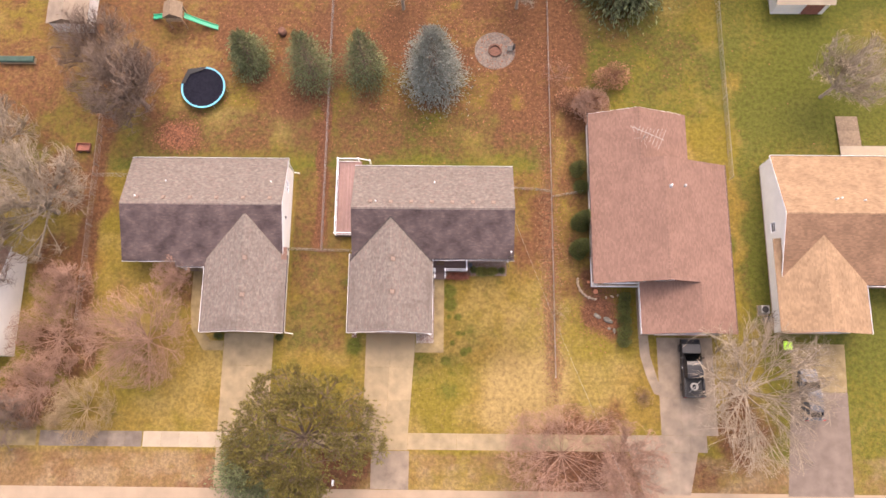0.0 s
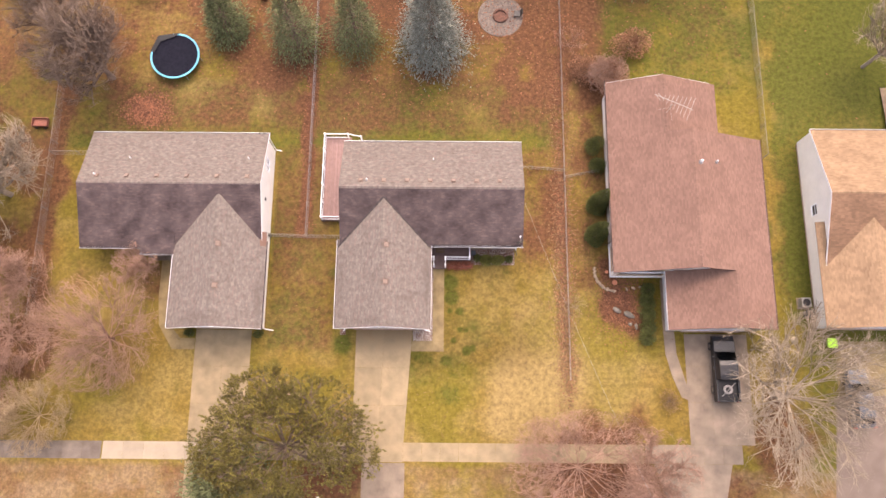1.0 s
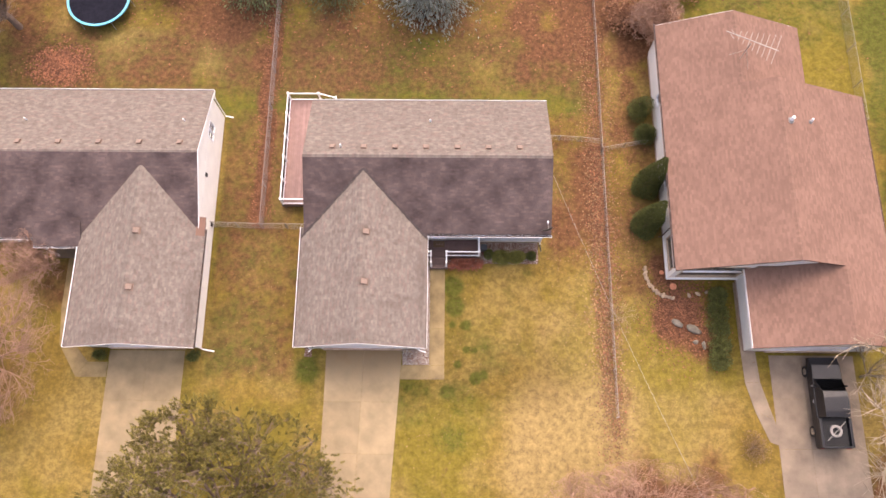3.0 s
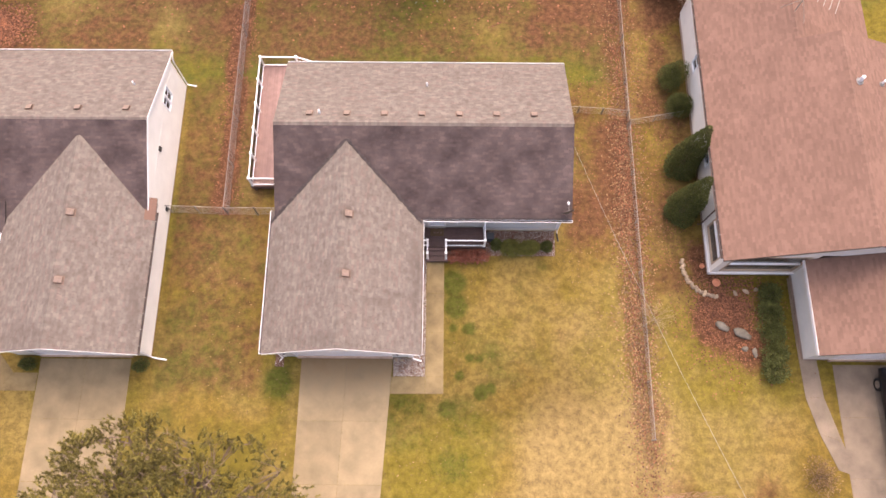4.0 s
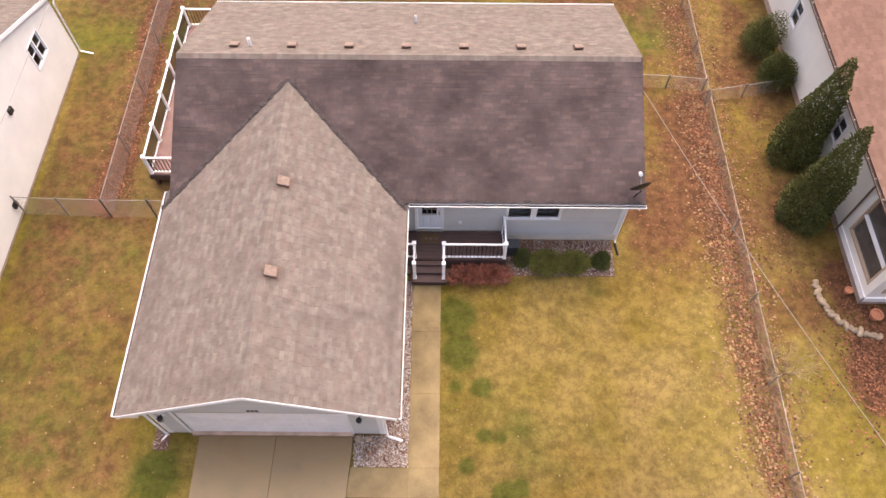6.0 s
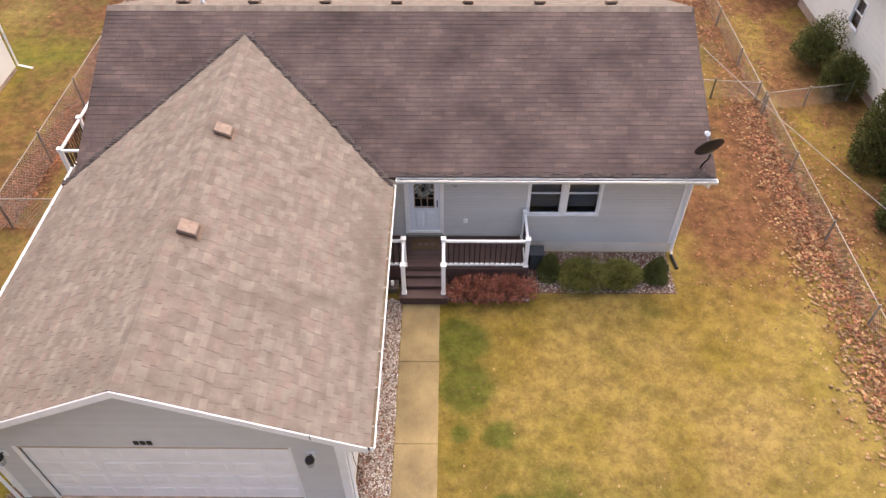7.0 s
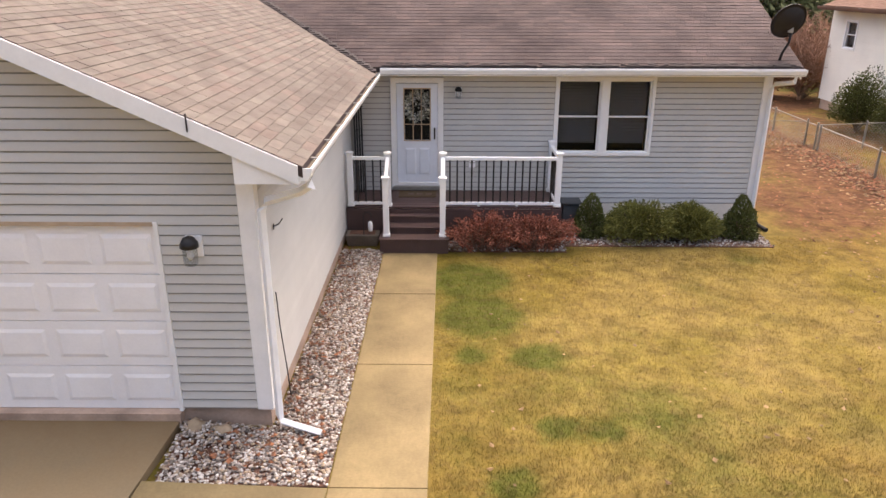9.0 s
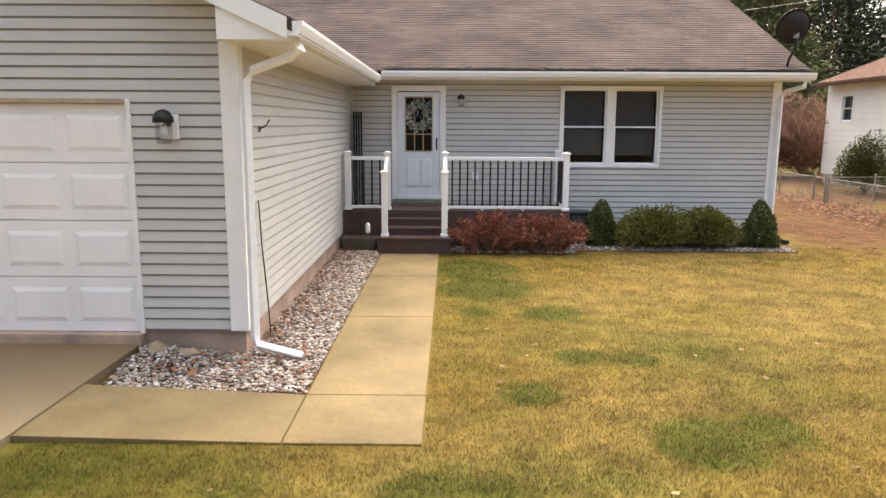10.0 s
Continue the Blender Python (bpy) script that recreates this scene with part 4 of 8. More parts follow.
w_w = wall_core(house, "wall", 'y', -8.2, 0.15, 14.40, 22.40, 0.222, 2.80, [], SIDING, gable=(18.25, 4.72))
gd = (-7.40, -2.46, 0.06, 2.14)
w_g = wall_core(house, "wall", 'x', 7.12, 0.15, -8.10, -1.48, 0.08, 3.0, [gd], LAP_SHADE, gable=(-4.8, 4.44))
w_ge = wall_core(house, "wall", 'y', -1.63, 0.15, 7.27, 14.40, 0.08, 2.80, [], SIDING)
w_gw = wall_core(house, "wall", 'y', -8.10, 0.15, 7.27, 14.40, 0.08, 2.80, [], SIDING)
siding(w_s, 'x', 14.25, -1, -1.47, 6.30, 0.225, 2.79, [(2.41, 4.29, 1.19, 2.68), (-0.70, 0.30, 0.40, 2.66)], SIDING, course=0.1025)
siding(w_g, 'x', 7.12, -1, -7.98, -1.62, 0.085, 3.0, [(-7.49, -2.42, 0.0, 2.18)], SIDING, course=0.1025, gable=(-4.8, 4.43))
siding(w_ge, 'y', -1.48, 1, 7.24, 14.23, 0.085, 2.79, [], SIDING, course=0.1025)
siding(w_e, 'y', 6.42, 1, 14.36, 22.5, 0.225, 2.79, [], SIDING, course=0.1025, gable=(18.25, 4.72))
# roofs: the front slope's shade is in its darker shingle colour
roof_slope(house, (-8.50, 13.75, EAVE), (6.75, 13.75, EAVE), (6.75, RY, RIDGE), (-8.50, RY, RIDGE), SHINGLE_SHADED, 1, near=(0, 12, 9.0, 15.3))
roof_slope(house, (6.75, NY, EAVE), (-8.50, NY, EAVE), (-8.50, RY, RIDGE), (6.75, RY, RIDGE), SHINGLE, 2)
roof_slope(house, (GXE + 0.04, GY0, GE - 0.018), (GXE + 0.04, 17.45, GE - 0.018), (GX, 17.45, GR), (GX, GY0, GR), SHINGLE, 3, near=(0, 15, 0.0, 6.0))
GZ = GE + 0.15 * (GR - GE) / 3.85
roof_slope(house, (GXW, 14.2, GE), (GXW, GY0, GE), (-8.5, GY0, GZ), (-8.5, 14.2, GZ), SHINGLE, 4)
roof_slope(house, (-8.5, 17.45, GZ), (-8.5, GY0, GZ), (GX, GY0, GR), (GX, 17.45, GR), SHINGLE, 5)
ridge_cap(house, (-8.5, RY, RIDGE), (6.75, RY, RIDGE), SHINGLE)
ridge_cap(house, (GX, GY0, GR), (GX, 17.4, GR), SHINGLE)
# valleys: a ragged dark strip, painting in the shadow along the cut shingles
for sx, xe in ((1, GXE), (-1, GXW)):
    rng = random.Random(31 + sx)
    vb = Build()
    for k in range(64):
        t = k / 64
        x, z = lerp(xe, GX, t), lerp(GE, GR, t)
        y = 13.75 + (z - EAVE) / (RIDGE - EAVE) * (RY - 13.75)
        w = 0.05 + rng.uniform(0, 0.05)
        vb.hexa([(x - w, y - w, z - 0.02), (x + w, y - w, z - 0.02), (x + w, y + w, z - 0.0), (x - w, y + w, z - 0.0), (x - w, y - w, z + 0.035), (x + w, y - w, z + 0.035), (x + w, y + w * 0.6, z + 0.06), (x - w, y + w * 0.6, z + 0.06)])
    part("valley", vb, DEBRIS_SHADE, house, "dark strip of painted shade in the roof valley", kind="stuff")
# wet leaves caught along the front eave
rng = random.Random(77)
eb = Build()
for k in range(300):
    x = rng.uniform(-0.75, 6.7)
    y = 13.75 + rng.random() ** 2 * 0.09
    z = EAVE + (y - 13.75) * (RIDGE - EAVE) / (RY - 13.75) + 0.012
    a, c = rng.uniform(0.03, 0.07), rng.uniform(0.012, 0.03)
    eb.hexa([(x - a, y - c, z), (x + a, y - c, z), (x + a * 0.8, y + c, z + c * 0.45), (x - a * 0.9, y + c, z + c * 0.45), (x - a, y - c, z + 0.018), (x + a * 0.9, y - c, z + 0.014), (x + a * 0.7, y + c, z + 0.02 + c * 0.45), (x - a * 0.8, y + c, z + 0.016 + c * 0.45)])
part("eave_debris", eb, DEBRIS_SHADE, house, "dark wet leaves along the eave", kind="stuff")
# soffits and fascias
part("soffit", Build().box(-0.92, 6.70, 13.80, 14.25, 2.765, 2.785), TRIM, house)
part("soffit", Build().box(-1.48, -0.99, 6.90, 14.2, 2.645, 2.665), SIDING_CREAM, house, "cream vented soffit")
part("soffit", Build().box(-8.60, -8.10, 6.90, 13.80, 2.645, 2.665), SIDING_CREAM, house)
part("soffit", Build().box(-8.2, 6.70, 22.55, NY - 0.04, 2.765, 2.785), TRIM, house)
part("fascia", Build().box(-0.98, 6.72, 13.765, 13.80, 2.745, 2.885), TRIM, house)
part("fascia", Build().box(-0.99, -0.955, 6.79, 13.76, 2.645, 2.815), TRIM, house)
part("fascia", Build().box(-8.645, -8.61, 6.79, 13.76, 2.645, 2.815), TRIM, house)
part("fascia", Build().box(-8.5, 6.72, NY - 0.04, NY - 0.01, 2.70, 2.885), TRIM, house)
for sx, xe in ((1, GXE), (-1, GXW)):
    rake(house, (xe, GY0 + 0.01, GE - 0.005), (GX, GY0 + 0.01, GR - 0.005), (0, -0.03, 0), 0.17, 1.0)
    x0, x1 = sorted((xe, xe - sx * 0.58))
    part("eave_return", Build().hexa([(x0, 6.78, 2.65), (x1, 6.78, 2.65), (x1, 7.12, 2.65), (x0, 7.12, 2.65)] + ([(x0, 6.78, 3.05), (x1, 6.78, 2.79), (x1, 7.12, 2.79), (x0, 7.12, 3.05)] if sx > 0 else
         [(x0, 6.78, 2.79), (x1, 6.78, 3.05), (x1, 7.12, 3.05), (x0, 7.12, 2.79)])), TRIM, house, "white boxed eave return")
part("soffit", Build().hexa([(GX, 6.80, GR - 0.13), (GXE, 6.80, GE - 0.13), (GXE, 7.12, GE - 0.13), (GX, 7.12, GR - 0.13), (GX, 6.80, GR - 0.105), (GXE, 6.80, GE - 0.105), (GXE, 7.12, GE - 0.105), (GX, 7.12, GR - 0.105)]), TRIM, house)
part("soffit", Build().hexa([(GXW, 6.80, GE - 0.13), (GX, 6.80, GR - 0.13), (GX, 7.12, GR - 0.13), (GXW, 7.12, GE - 0.13), (GXW, 6.80, GE - 0.105), (GX, 6.80, GR - 0.105), (GX, 7.12, GR - 0.105), (GXW, 7.12, GE - 0.105)]), TRIM, house)
for xe in (6.75, -8.5):
    sx = 1 if xe > 0 else -1
    xi = xe - sx * 0.03
    rake(house, (xi, 13.75, EAVE - 0.03), (xi, RY, RIDGE - 0.03), (sx, 0, 0), 0.17, 0.02)
    rake(house, (xi, NY, EAVE - 0.03), (xi, RY, RIDGE - 0.03), (sx, 0, 0), 0.17, 0.02)
part("seam", Build().box(-1.886, -1.874, 6.728, 6.74, 3.130, 3.290), DEBRIS_SHADE, house, "dark seam in the rake cladding")
gutter(house, (-0.83, 13.75, 2.89), (6.78, 13.75, 2.89), (0, -1, 0))
gutter(house, (GXE, 6.78, GE - 0.03), (GXE, 13.6, GE - 0.03), (1, 0, 0), fill=GUTTER_FILL)
gutter(house, (GXW, 6.78, GE - 0.03), (GXW, 14.2, GE - 0.03), (-1, 0, 0))
gutter(house, (-8.5, NY, 2.875), (6.75, NY, 2.875), (0, 1, 0))
# corner boards
part("corner_board", Build().prism([(-1.62, 7.085), (-1.45, 7.085), (-1.45, 7.22), (-1.48, 7.22), (-1.48, 7.12), (-1.62, 7.12)], 0.09, 2.67), TRIM, house, bevel=0.006)
part("corner_board", Build().box(-8.12, -7.98, 7.085, 7.12, 0.09, 2.67), TRIM, house, bevel=0.006)
part("corner_board", Build().prism([(6.29, 14.215), (6.45, 14.215), (6.45, 14.38), (6.42, 14.38), (6.42, 14.25), (6.29, 14.25)], 0.215, 2.76), TRIM, house, bevel=0.006)
part("corner_board", Build().box(-1.475, -1.42, 14.19, 14.25, 0.215, 2.76), SIDING, house)
downspout(house, [(-0.88, 6.93, 2.70), (-0.88, 6.94, 2.60), (-0.98, 6.98, 2.53), (-1.32, 7.03, 2.42), (-1.385, 7.05, 2.33), (-1.385, 7.05, 0.06), (-1.36, 7.04, -0.02), (-0.93, 6.93, -0.09)])
downspout(house, [(6.62, 13.69, 2.78), (6.62, 13.72, 2.66), (6.44, 14.1, 2.58), (6.42, 14.16, 2.50), (6.42, 14.16, 0.02), (6.43, 14.08, -0.06)])
downspout(house, [(-8.71, 7.0, 2.70), (-8.71, 7.0, 2.60), (-8.3, 7.05, 2.45), (-8.19, 7.05, 2.36), (-8.19, 7.05, 0.02), (-8.35, 6.9, -0.08)])
garage_door(house, *gd[:2], 7.14, *gd[2:])
double_hung(house, 'x', 14.25, -1, *win_a, units=2, mull=0.15)
# front door with its storm door
dr = part("front_door", ring_frame('x', 14.20, -1, -0.66, 0.26, 0.58, 2.63, 0.065, -0.16, 0.0),
          TRIM, house, "cool white front door with glazed upper half", bevel=0.005)
for q in ((-0.70, -0.655, 0.55, 2.665), (0.255, 0.30, 0.55, 2.665), (-0.655, 0.255, 2.625, 2.665)):
    part("brickmould", Build().box(q[0], q[1], 14.185, 14.25, q[2], q[3]), TRIM, dr)
lf = Build()
x0, x1, z0, z1, y0, y1 = -0.59, 0.19, 0.625, 2.55, 14.235, 14.275
g0, g1, gz0, gz1 = -0.44, 0.04, 1.48, 2.45
lf.box(x0, g0, y0, y1, z0, z1).box(g1, x1, y0, y1, z0, z1).box(g0, g1, y0, y1, z0, gz0).box(g0, g1, y0, y1, gz1, z1)
leaf = part("door_leaf", lf, DOOR_WHITE, dr, bevel=0.004)
for a in (-0.44, -0.175):
    b = Build()
    p, q, zz0, zz1 = a, a + 0.215, 0.80, 1.33
    b.add([(p, y0 - 0.001, zz0), (q, y0 - 0.001, zz0), (q, y0 - 0.001, zz1), (p, y0 - 0.001, zz1), (p + 0.03, y0 - 0.014, zz0 + 0.03), (q - 0.03, y0 - 0.014, zz0 + 0.03), (q - 0.03, y0 - 0.014, zz1 - 0.03), (p + 0.03, y0 - 0.014, zz1 - 0.03)],
          [(4, 5, 6, 7), (0, 1, 5, 4), (1, 2, 6, 5), (2, 3, 7, 6), (3, 0, 4, 7)])
    part("raised_panel", b, DOOR_WHITE, leaf)
gl = part("pane", Build().box(g0, g1, 14.250, 14.254, gz0, gz1), GLASS, leaf)
gl.visible_shadow = False
cb = Build().box(g0 - 0.02, g0, 14.228, 14.245, gz0 - 0.02, gz1 + 0.02).box(g1, g1 + 0.02, 14.228, 14.245, gz0 - 0.02, gz1 + 0.02).box(g0, g1, 14.228, 14.245, gz0 - 0.02, gz0).box(g0, g1, 14.228, 14.245, gz1, gz1 + 0.02)
part("glazing_frame", cb, WINDOW_TAN, leaf)
for k in (1, 2):
    x = lerp(g0, g1, k / 3)
    part("glazing_bar", Build().box(x - 0.008, x + 0.008, 14.240, 14.249, gz0, gz1), WINDOW_TAN, leaf)
part("glazing_bar", Build().box(g0, g1, 14.242, 14.2485, 1.775, 1.79), WINDOW_TAN, leaf)
# back panel in the same painted darkness
part("door_back", Build().box(x0, x1, 14.345, 14.36, z0, z1), ROOM_DARK, dr)
part("threshold", Build().box(-0.68, 0.28, 14.12, 14.30, 0.515, 0.575), GALV, dr)
part("door_handle", Build().box(0.115, 0.145, 14.205, 14.234, 1.50, 1.72), BLACK_METAL, leaf, "black lever plate", bevel=0.006)
for nx in (-5.21, -5.09, -4.97):
    part("number_bar", Build().box(nx, nx + 0.085, 7.085, 7.10, 2.28, 2.40), BLACK_METAL, house)

# ---- porch of the grey house ----
porch = thing("porch", (0.5, 13.6, G), "dark composite front porch with white vinyl rails and black balusters", "porch")
y = 13.06
while y < 14.12:
    part("deck_board", Build().box(-1.44, 2.46, y, y + 0.134, 0.47, 0.50), DECK_DARK, porch, bevel=0.004)
    y += 0.14
for q in ((-1.46, 2.46, 13.03, 13.055), (2.44, 2.465, 13.055, 14.2), (-1.46, -1.435, 13.055, 14.2)):
    part("skirt", Build().box(*q, G, 0.465), DECK_DARK, porch, "dark brown board skirt", bevel=0.004)
for z0, z1, y0, x0, x1 in ((G, 0.13, 12.33, -0.80, 0.40), (G, 0.255, 12.62, -0.66, 0.27), (G, 0.38, 12.87, -0.66, 0.27)):
    st = part("step", Build().box(x0, x1, y0 + 0.03, 13.03, z0, z1 - 0.03), DECK_DARK, porch)
    part("tread", Build().box(x0 - 0.015, x1 + 0.015, y0, min(y0 + 0.30, 13.03), z1 - 0.03, z1), DECK_DARK, st, bevel=0.005)


def rail_post(x, y, z0, z1):
    p = part("post", Build().box(x - 0.05, x + 0.05, y - 0.05, y + 0.05, z0, z1 - 0.05), VINYL, porch, bevel=0.006)
    part("base_trim", Build().box(x - 0.065, x + 0.065, y - 0.065, y + 0.065, z0, z0 + 0.05), VINYL, p, bevel=0.01)
    c = 0.068
    part("post_cap", Build().add([(x - c, y - c, z1 - 0.05), (x + c, y - c, z1 - 0.05), (x + c, y + c, z1 - 0.05), (x - c, y + c, z1 - 0.05),
                                  (x - c, y - c, z1 - 0.025), (x + c, y - c, z1 - 0.025), (x + c, y + c, z1 - 0.025), (x - c, y + c, z1 - 0.025), (x, y, z1)],
                                 [(3, 2, 1, 0), (0, 1, 5, 4), (1, 2, 6, 5), (2, 3, 7, 6), (3, 0, 4, 7), (4, 5, 8), (5, 6, 8), (6, 7, 8), (7, 4, 8)]), VINYL, p)


def railing(parent, a, b_, spacing=0.128, top=0.90, low=0.09):
    """Top and bottom rail with black balusters between two posts; a and b_ give the floor points."""
    a, b_ = Vector(a), Vector(b_)
    u = (b_ - a)
    L = Vector((u.x, u.y, 0)).length
    d = Vector((u.x, u.y, 0)).normalized()
    sd = d.cross(UP) * 0.032
    for nm, h, t in (("top_rail", top, 0.06), ("bottom_rail", low, 0.05)):
        p, q = a + d * 0.05 + UP * h, b_ - d * 0.05 + UP * h
        part(nm, Build().hexa([p - sd, q - sd, q + sd, p + sd, p - sd + UP * t, q - sd + UP * t, q + sd + UP * t, p + sd + UP * t]), VINYL, parent, bevel=0.006)
    n = int((L - 0.12) / spacing)
    for k in range(n):
        t = (0.06 + (L - 0.12) * (k + 0.5) / n) / L
        p = a.lerp(b_, t)
        part("baluster", Build().box(p.x - 0.014, p.x + 0.014, p.y - 0.014, p.y + 0.014, p.z + low + 0.03, p.z + top + 0.01), BLACK_METAL, parent)


for x, y, z0, z1 in ((-1.37, 13.11, 0.50, 1.52), (-0.69, 13.11, 0.50, 1.52), (0.30, 13.11, 0.50, 1.52), (2.38, 13.11, 0.50, 1.52), (2.38, 14.12, 0.50, 1.52), (-0.69, 12.50, 0.13, 1.23), (0.30, 12.50, 0.13, 1.23)):
    rail_post(x, y, z0, z1)
railing(porch, (-1.37, 13.11, 0.50), (-0.69, 13.11, 0.50), low=0.03, top=0.86)
railing(porch, (0.30, 13.11, 0.50), (2.38, 13.11, 0.50), low=0.03, top=0.86)
railing(porch, (2.38, 13.11, 0.50), (2.38, 14.12, 0.50), low=0.03, top=0.86)
for x in (-0.69, 0.30):
    a, b_ = Vector((x, 12.55, 1.08)), Vector((x, 13.06, 1.36))
    sx = Vector((0.03, 0, 0))
    part("stair_rail", Build().hexa([a - sx, a + sx, b_ + sx, b_ - sx, a - sx + UP * 0.06, a + sx + UP * 0.06, b_ + sx + UP * 0.06, b_ - sx + UP * 0.06]), VINYL, porch, bevel=0.006)
for x in (0.95, 1.65):
    part("rail_foot", Build().box(x - 0.02, x + 0.02, 13.09, 13.13, 0.50, 0.535), VINYL, porch)

# ---- rear and side deck of the grey house ----
deck = thing("deck", (-9.5, 20, G), "red-brown composite deck with white vinyl railing beside the house", "deck")
x = -10.55
while x < -8.25:
    part("deck_board", Build().box(x, x + 0.134, 16.55, 24.25, 0.42, 0.45), DECKING, deck)
    x += 0.14
for q in ((-10.57, -8.25, 16.50, 16.53), (-10.60, -10.57, 16.5, 24.3)):
    part("skirt", Build().box(*q, 0.18, 0.44), DECK_DARK, deck, "dark brown rim board")
for y in (16.6, 20.4, 24.2):
    part("pier", Build().box(-10.5, -10.36, y - 0.07, y + 0.07, G, 0.42), DECK_DARK, deck)
porch_keep, porch = porch, deck
dposts = [(-10.5, 16.6), (-10.5, 18.1), (-10.5, 19.65), (-10.5, 21.2), (-10.5, 22.75), (-10.5, 24.2), (-8.45, 24.2), (-8.3, 16.6)]
for p in dposts:
    rail_post(p[0], p[1], 0.45, 1.50)
for i in range(6):
    railing(deck, (*dposts[i], 0.45), (*dposts[i + 1], 0.45), spacing=0.125)
railing(deck, (*dposts[0], 0.45), (*dposts[7], 0.45), spacing=0.125)
rail_post(-7.35, 24.2, G, 0.95)
a, b_ = Vector((-8.4, 24.2, 1.36)), Vector((-7.4, 24.2, 0.82))
sy = Vector((0, 0.03, 0))
part("stair_rail", Build().hexa([a - sy, b_ - sy, b_ + sy, a + sy, a - sy + UP * 0.06, b_ - sy + UP * 0.06, b_ + sy + UP * 0.06, a + sy + UP * 0.06]), VINYL, deck)
porch = porch_keep

# ---- roof fittings of the grey house ----


def roof_vent(at, axis, slope, hood=0.15):
    """A square louvred vent that follows the roof: flange, throat, hood with a turned-down lip. axis: the way down the slope."""
    v = thing("roof_vent", at, "small square rust-brown metal roof vent on shingles", "vent", "roof vents")
    x, y, z = at

    def lean(b):
        b.v = [(px, py, pz - slope * ((px - x) if axis == 'x' else (py - y))) for px, py, pz in b.v]
        return b
    h = hood
    part("flange", lean(Build().box(x - h * 1.3, x + h * 1.3, y - h * 1.3, y + h * 1.3, z - 0.05, z + 0.006)), RUSTY, v)
    part("throat", lean(Build().box(x - h * 0.75, x + h * 0.75, y - h * 0.75, y + h * 0.75, z - 0.05, z + 0.085)), DEBRIS_SHADE, v)
    part("hood", lean(Build().hexa([(x - h, y - h, z + 0.055), (x + h, y - h, z + 0.055), (x + h, y + h, z + 0.055), (x - h, y + h, z + 0.055),
                                    (x - h * 0.93, y - h * 0.93, z + 0.115), (x + h * 0.93, y - h * 0.93, z + 0.115), (x + h * 0.93, y + h * 0.93, z + 0.115), (x - h * 0.93, y + h * 0.93, z + 0.115)])), HOOD_TAN, v, "weathered tan hood", bevel=0.014)
    part("lip", lean(Build().box(x - h * 1.02, x + h * 1.02, y - h * 1.02, y + h * 1.02, z + 0.04, z + 0.058)), RUSTY, v, "rusted lower lip")
    return v


def pipe(at, h, r, mat, label):
    x, y, z = at
    v = thing("vent_pipe", at, label, "pipe", "vent pipes")
    part("stack", Build().lathe(x, y, [(r, z - 0.1), (r, z + h), (r * 0.75, z + h), (r * 0.75, z + h - 0.03)], 14), mat, v, smooth=False)
    part("collar", Build().lathe(x, y, [(r * 2.4, z - 0.06), (r * 1.9, z - 0.01), (r * 1.05, z + 0.05)], 14), GALV, v)


def zn(y):
    return RIDGE - (y - RY) * (RIDGE - EAVE) / (NY - RY)


for k in range(7):
    x = lerp(-6.74, 4.75, k / 6)
    roof_vent((x, 18.86, zn(18.86) + 0.01), 'y', 0.425)
for y in (13.45, 10.40):
    roof_vent((-4.50, y, GR - 0.30 * 0.449 + 0.008), 'x', 0.449, 0.17)
pipe((-6.22, 18.85, zn(18.85)), 0.35, 0.05, VINYL, "white plastic vent pipe through the roof")
pipe((-0.77, 21.0, zn(21.0)), 0.32, 0.045, VINYL, "grey-white vent pipe with metal collar")

dish = thing("satellite_dish", (6.42, 14.0, 3.0), "black oval satellite dish on a bent arm at the eave", "dish")
part("foot", Build().hexa([(6.33, 13.90, 2.96), (6.51, 13.90, 2.96), (6.51, 14.12, 3.05), (6.33, 14.12, 3.05), (6.33, 13.90, 2.98), (6.51, 13.90, 2.98), (6.51, 14.12, 3.07), (6.33, 14.12, 3.07)]), GALV, dish)
part("mast", Build().tube([(6.40, 14.0, 3.0), (6.42, 13.98, 3.15), (6.50, 13.95, 3.33), (6.51, 13.95, 3.55)], 0.025, 8), BLACK_METAL, dish, smooth=True)
db = Build()
dn = Vector((-0.28, 0.88, 0.32)).normalized()
da = dn.cross(UP).normalized()
dc = dn.cross(da)
dcen = Vector((6.42, 13.92, 3.70))
rings = []
for side in (0, 1):
    for i in range(6):
        r = i / 5
        for j in range(24):
            t = 2 * math.pi * j / 24
            p = dcen + (da * math.cos(t) * 0.36 + dc * math.sin(t) * 0.31) * r + dn * (0.09 * r * r - 0.09 + (0.012 if side else 0))
            rings.append(p)
fs = []
for side in (0, 1):
    for i in range(5):
        for j in range(24):
            q = (side * 144 + i * 24 + j, side * 144 + i * 24 + (j + 1) % 24, side * 144 + (i + 1) * 24 + (j + 1) % 24, side * 144 + (i + 1) * 24 + j)
            fs.append(q if side else q[::-1])
for j in range(24):
    fs.append((120 + j, 120 + (j + 1) % 24, 264 + (j + 1) % 24, 264 + j))
part("reflector", Build().add(rings, fs), BLACK_METAL, dish, smooth=True)
part("bracket", Build().hexa([tuple(Vector((6.48, 13.93, 3.50)) + Vector(o)) for o in ((-0.05, -0.03, 0), (0.05, -0.03, 0), (0.05, 0.03, 0), (-0.05, 0.03, 0), (-0.05, -0.03, 0.14), (0.05, -0.03, 0.14), (0.05, 0.03, 0.14), (-0.05, 0.03, 0.14))]), GALV, dish, bevel=0.01)
part("feed_arm", Build().tube([(6.5, 13.95, 3.45), (6.5, 14.2, 3.55), (6.46, 14.38, 3.76)], 0.015, 6), GALV, dish)
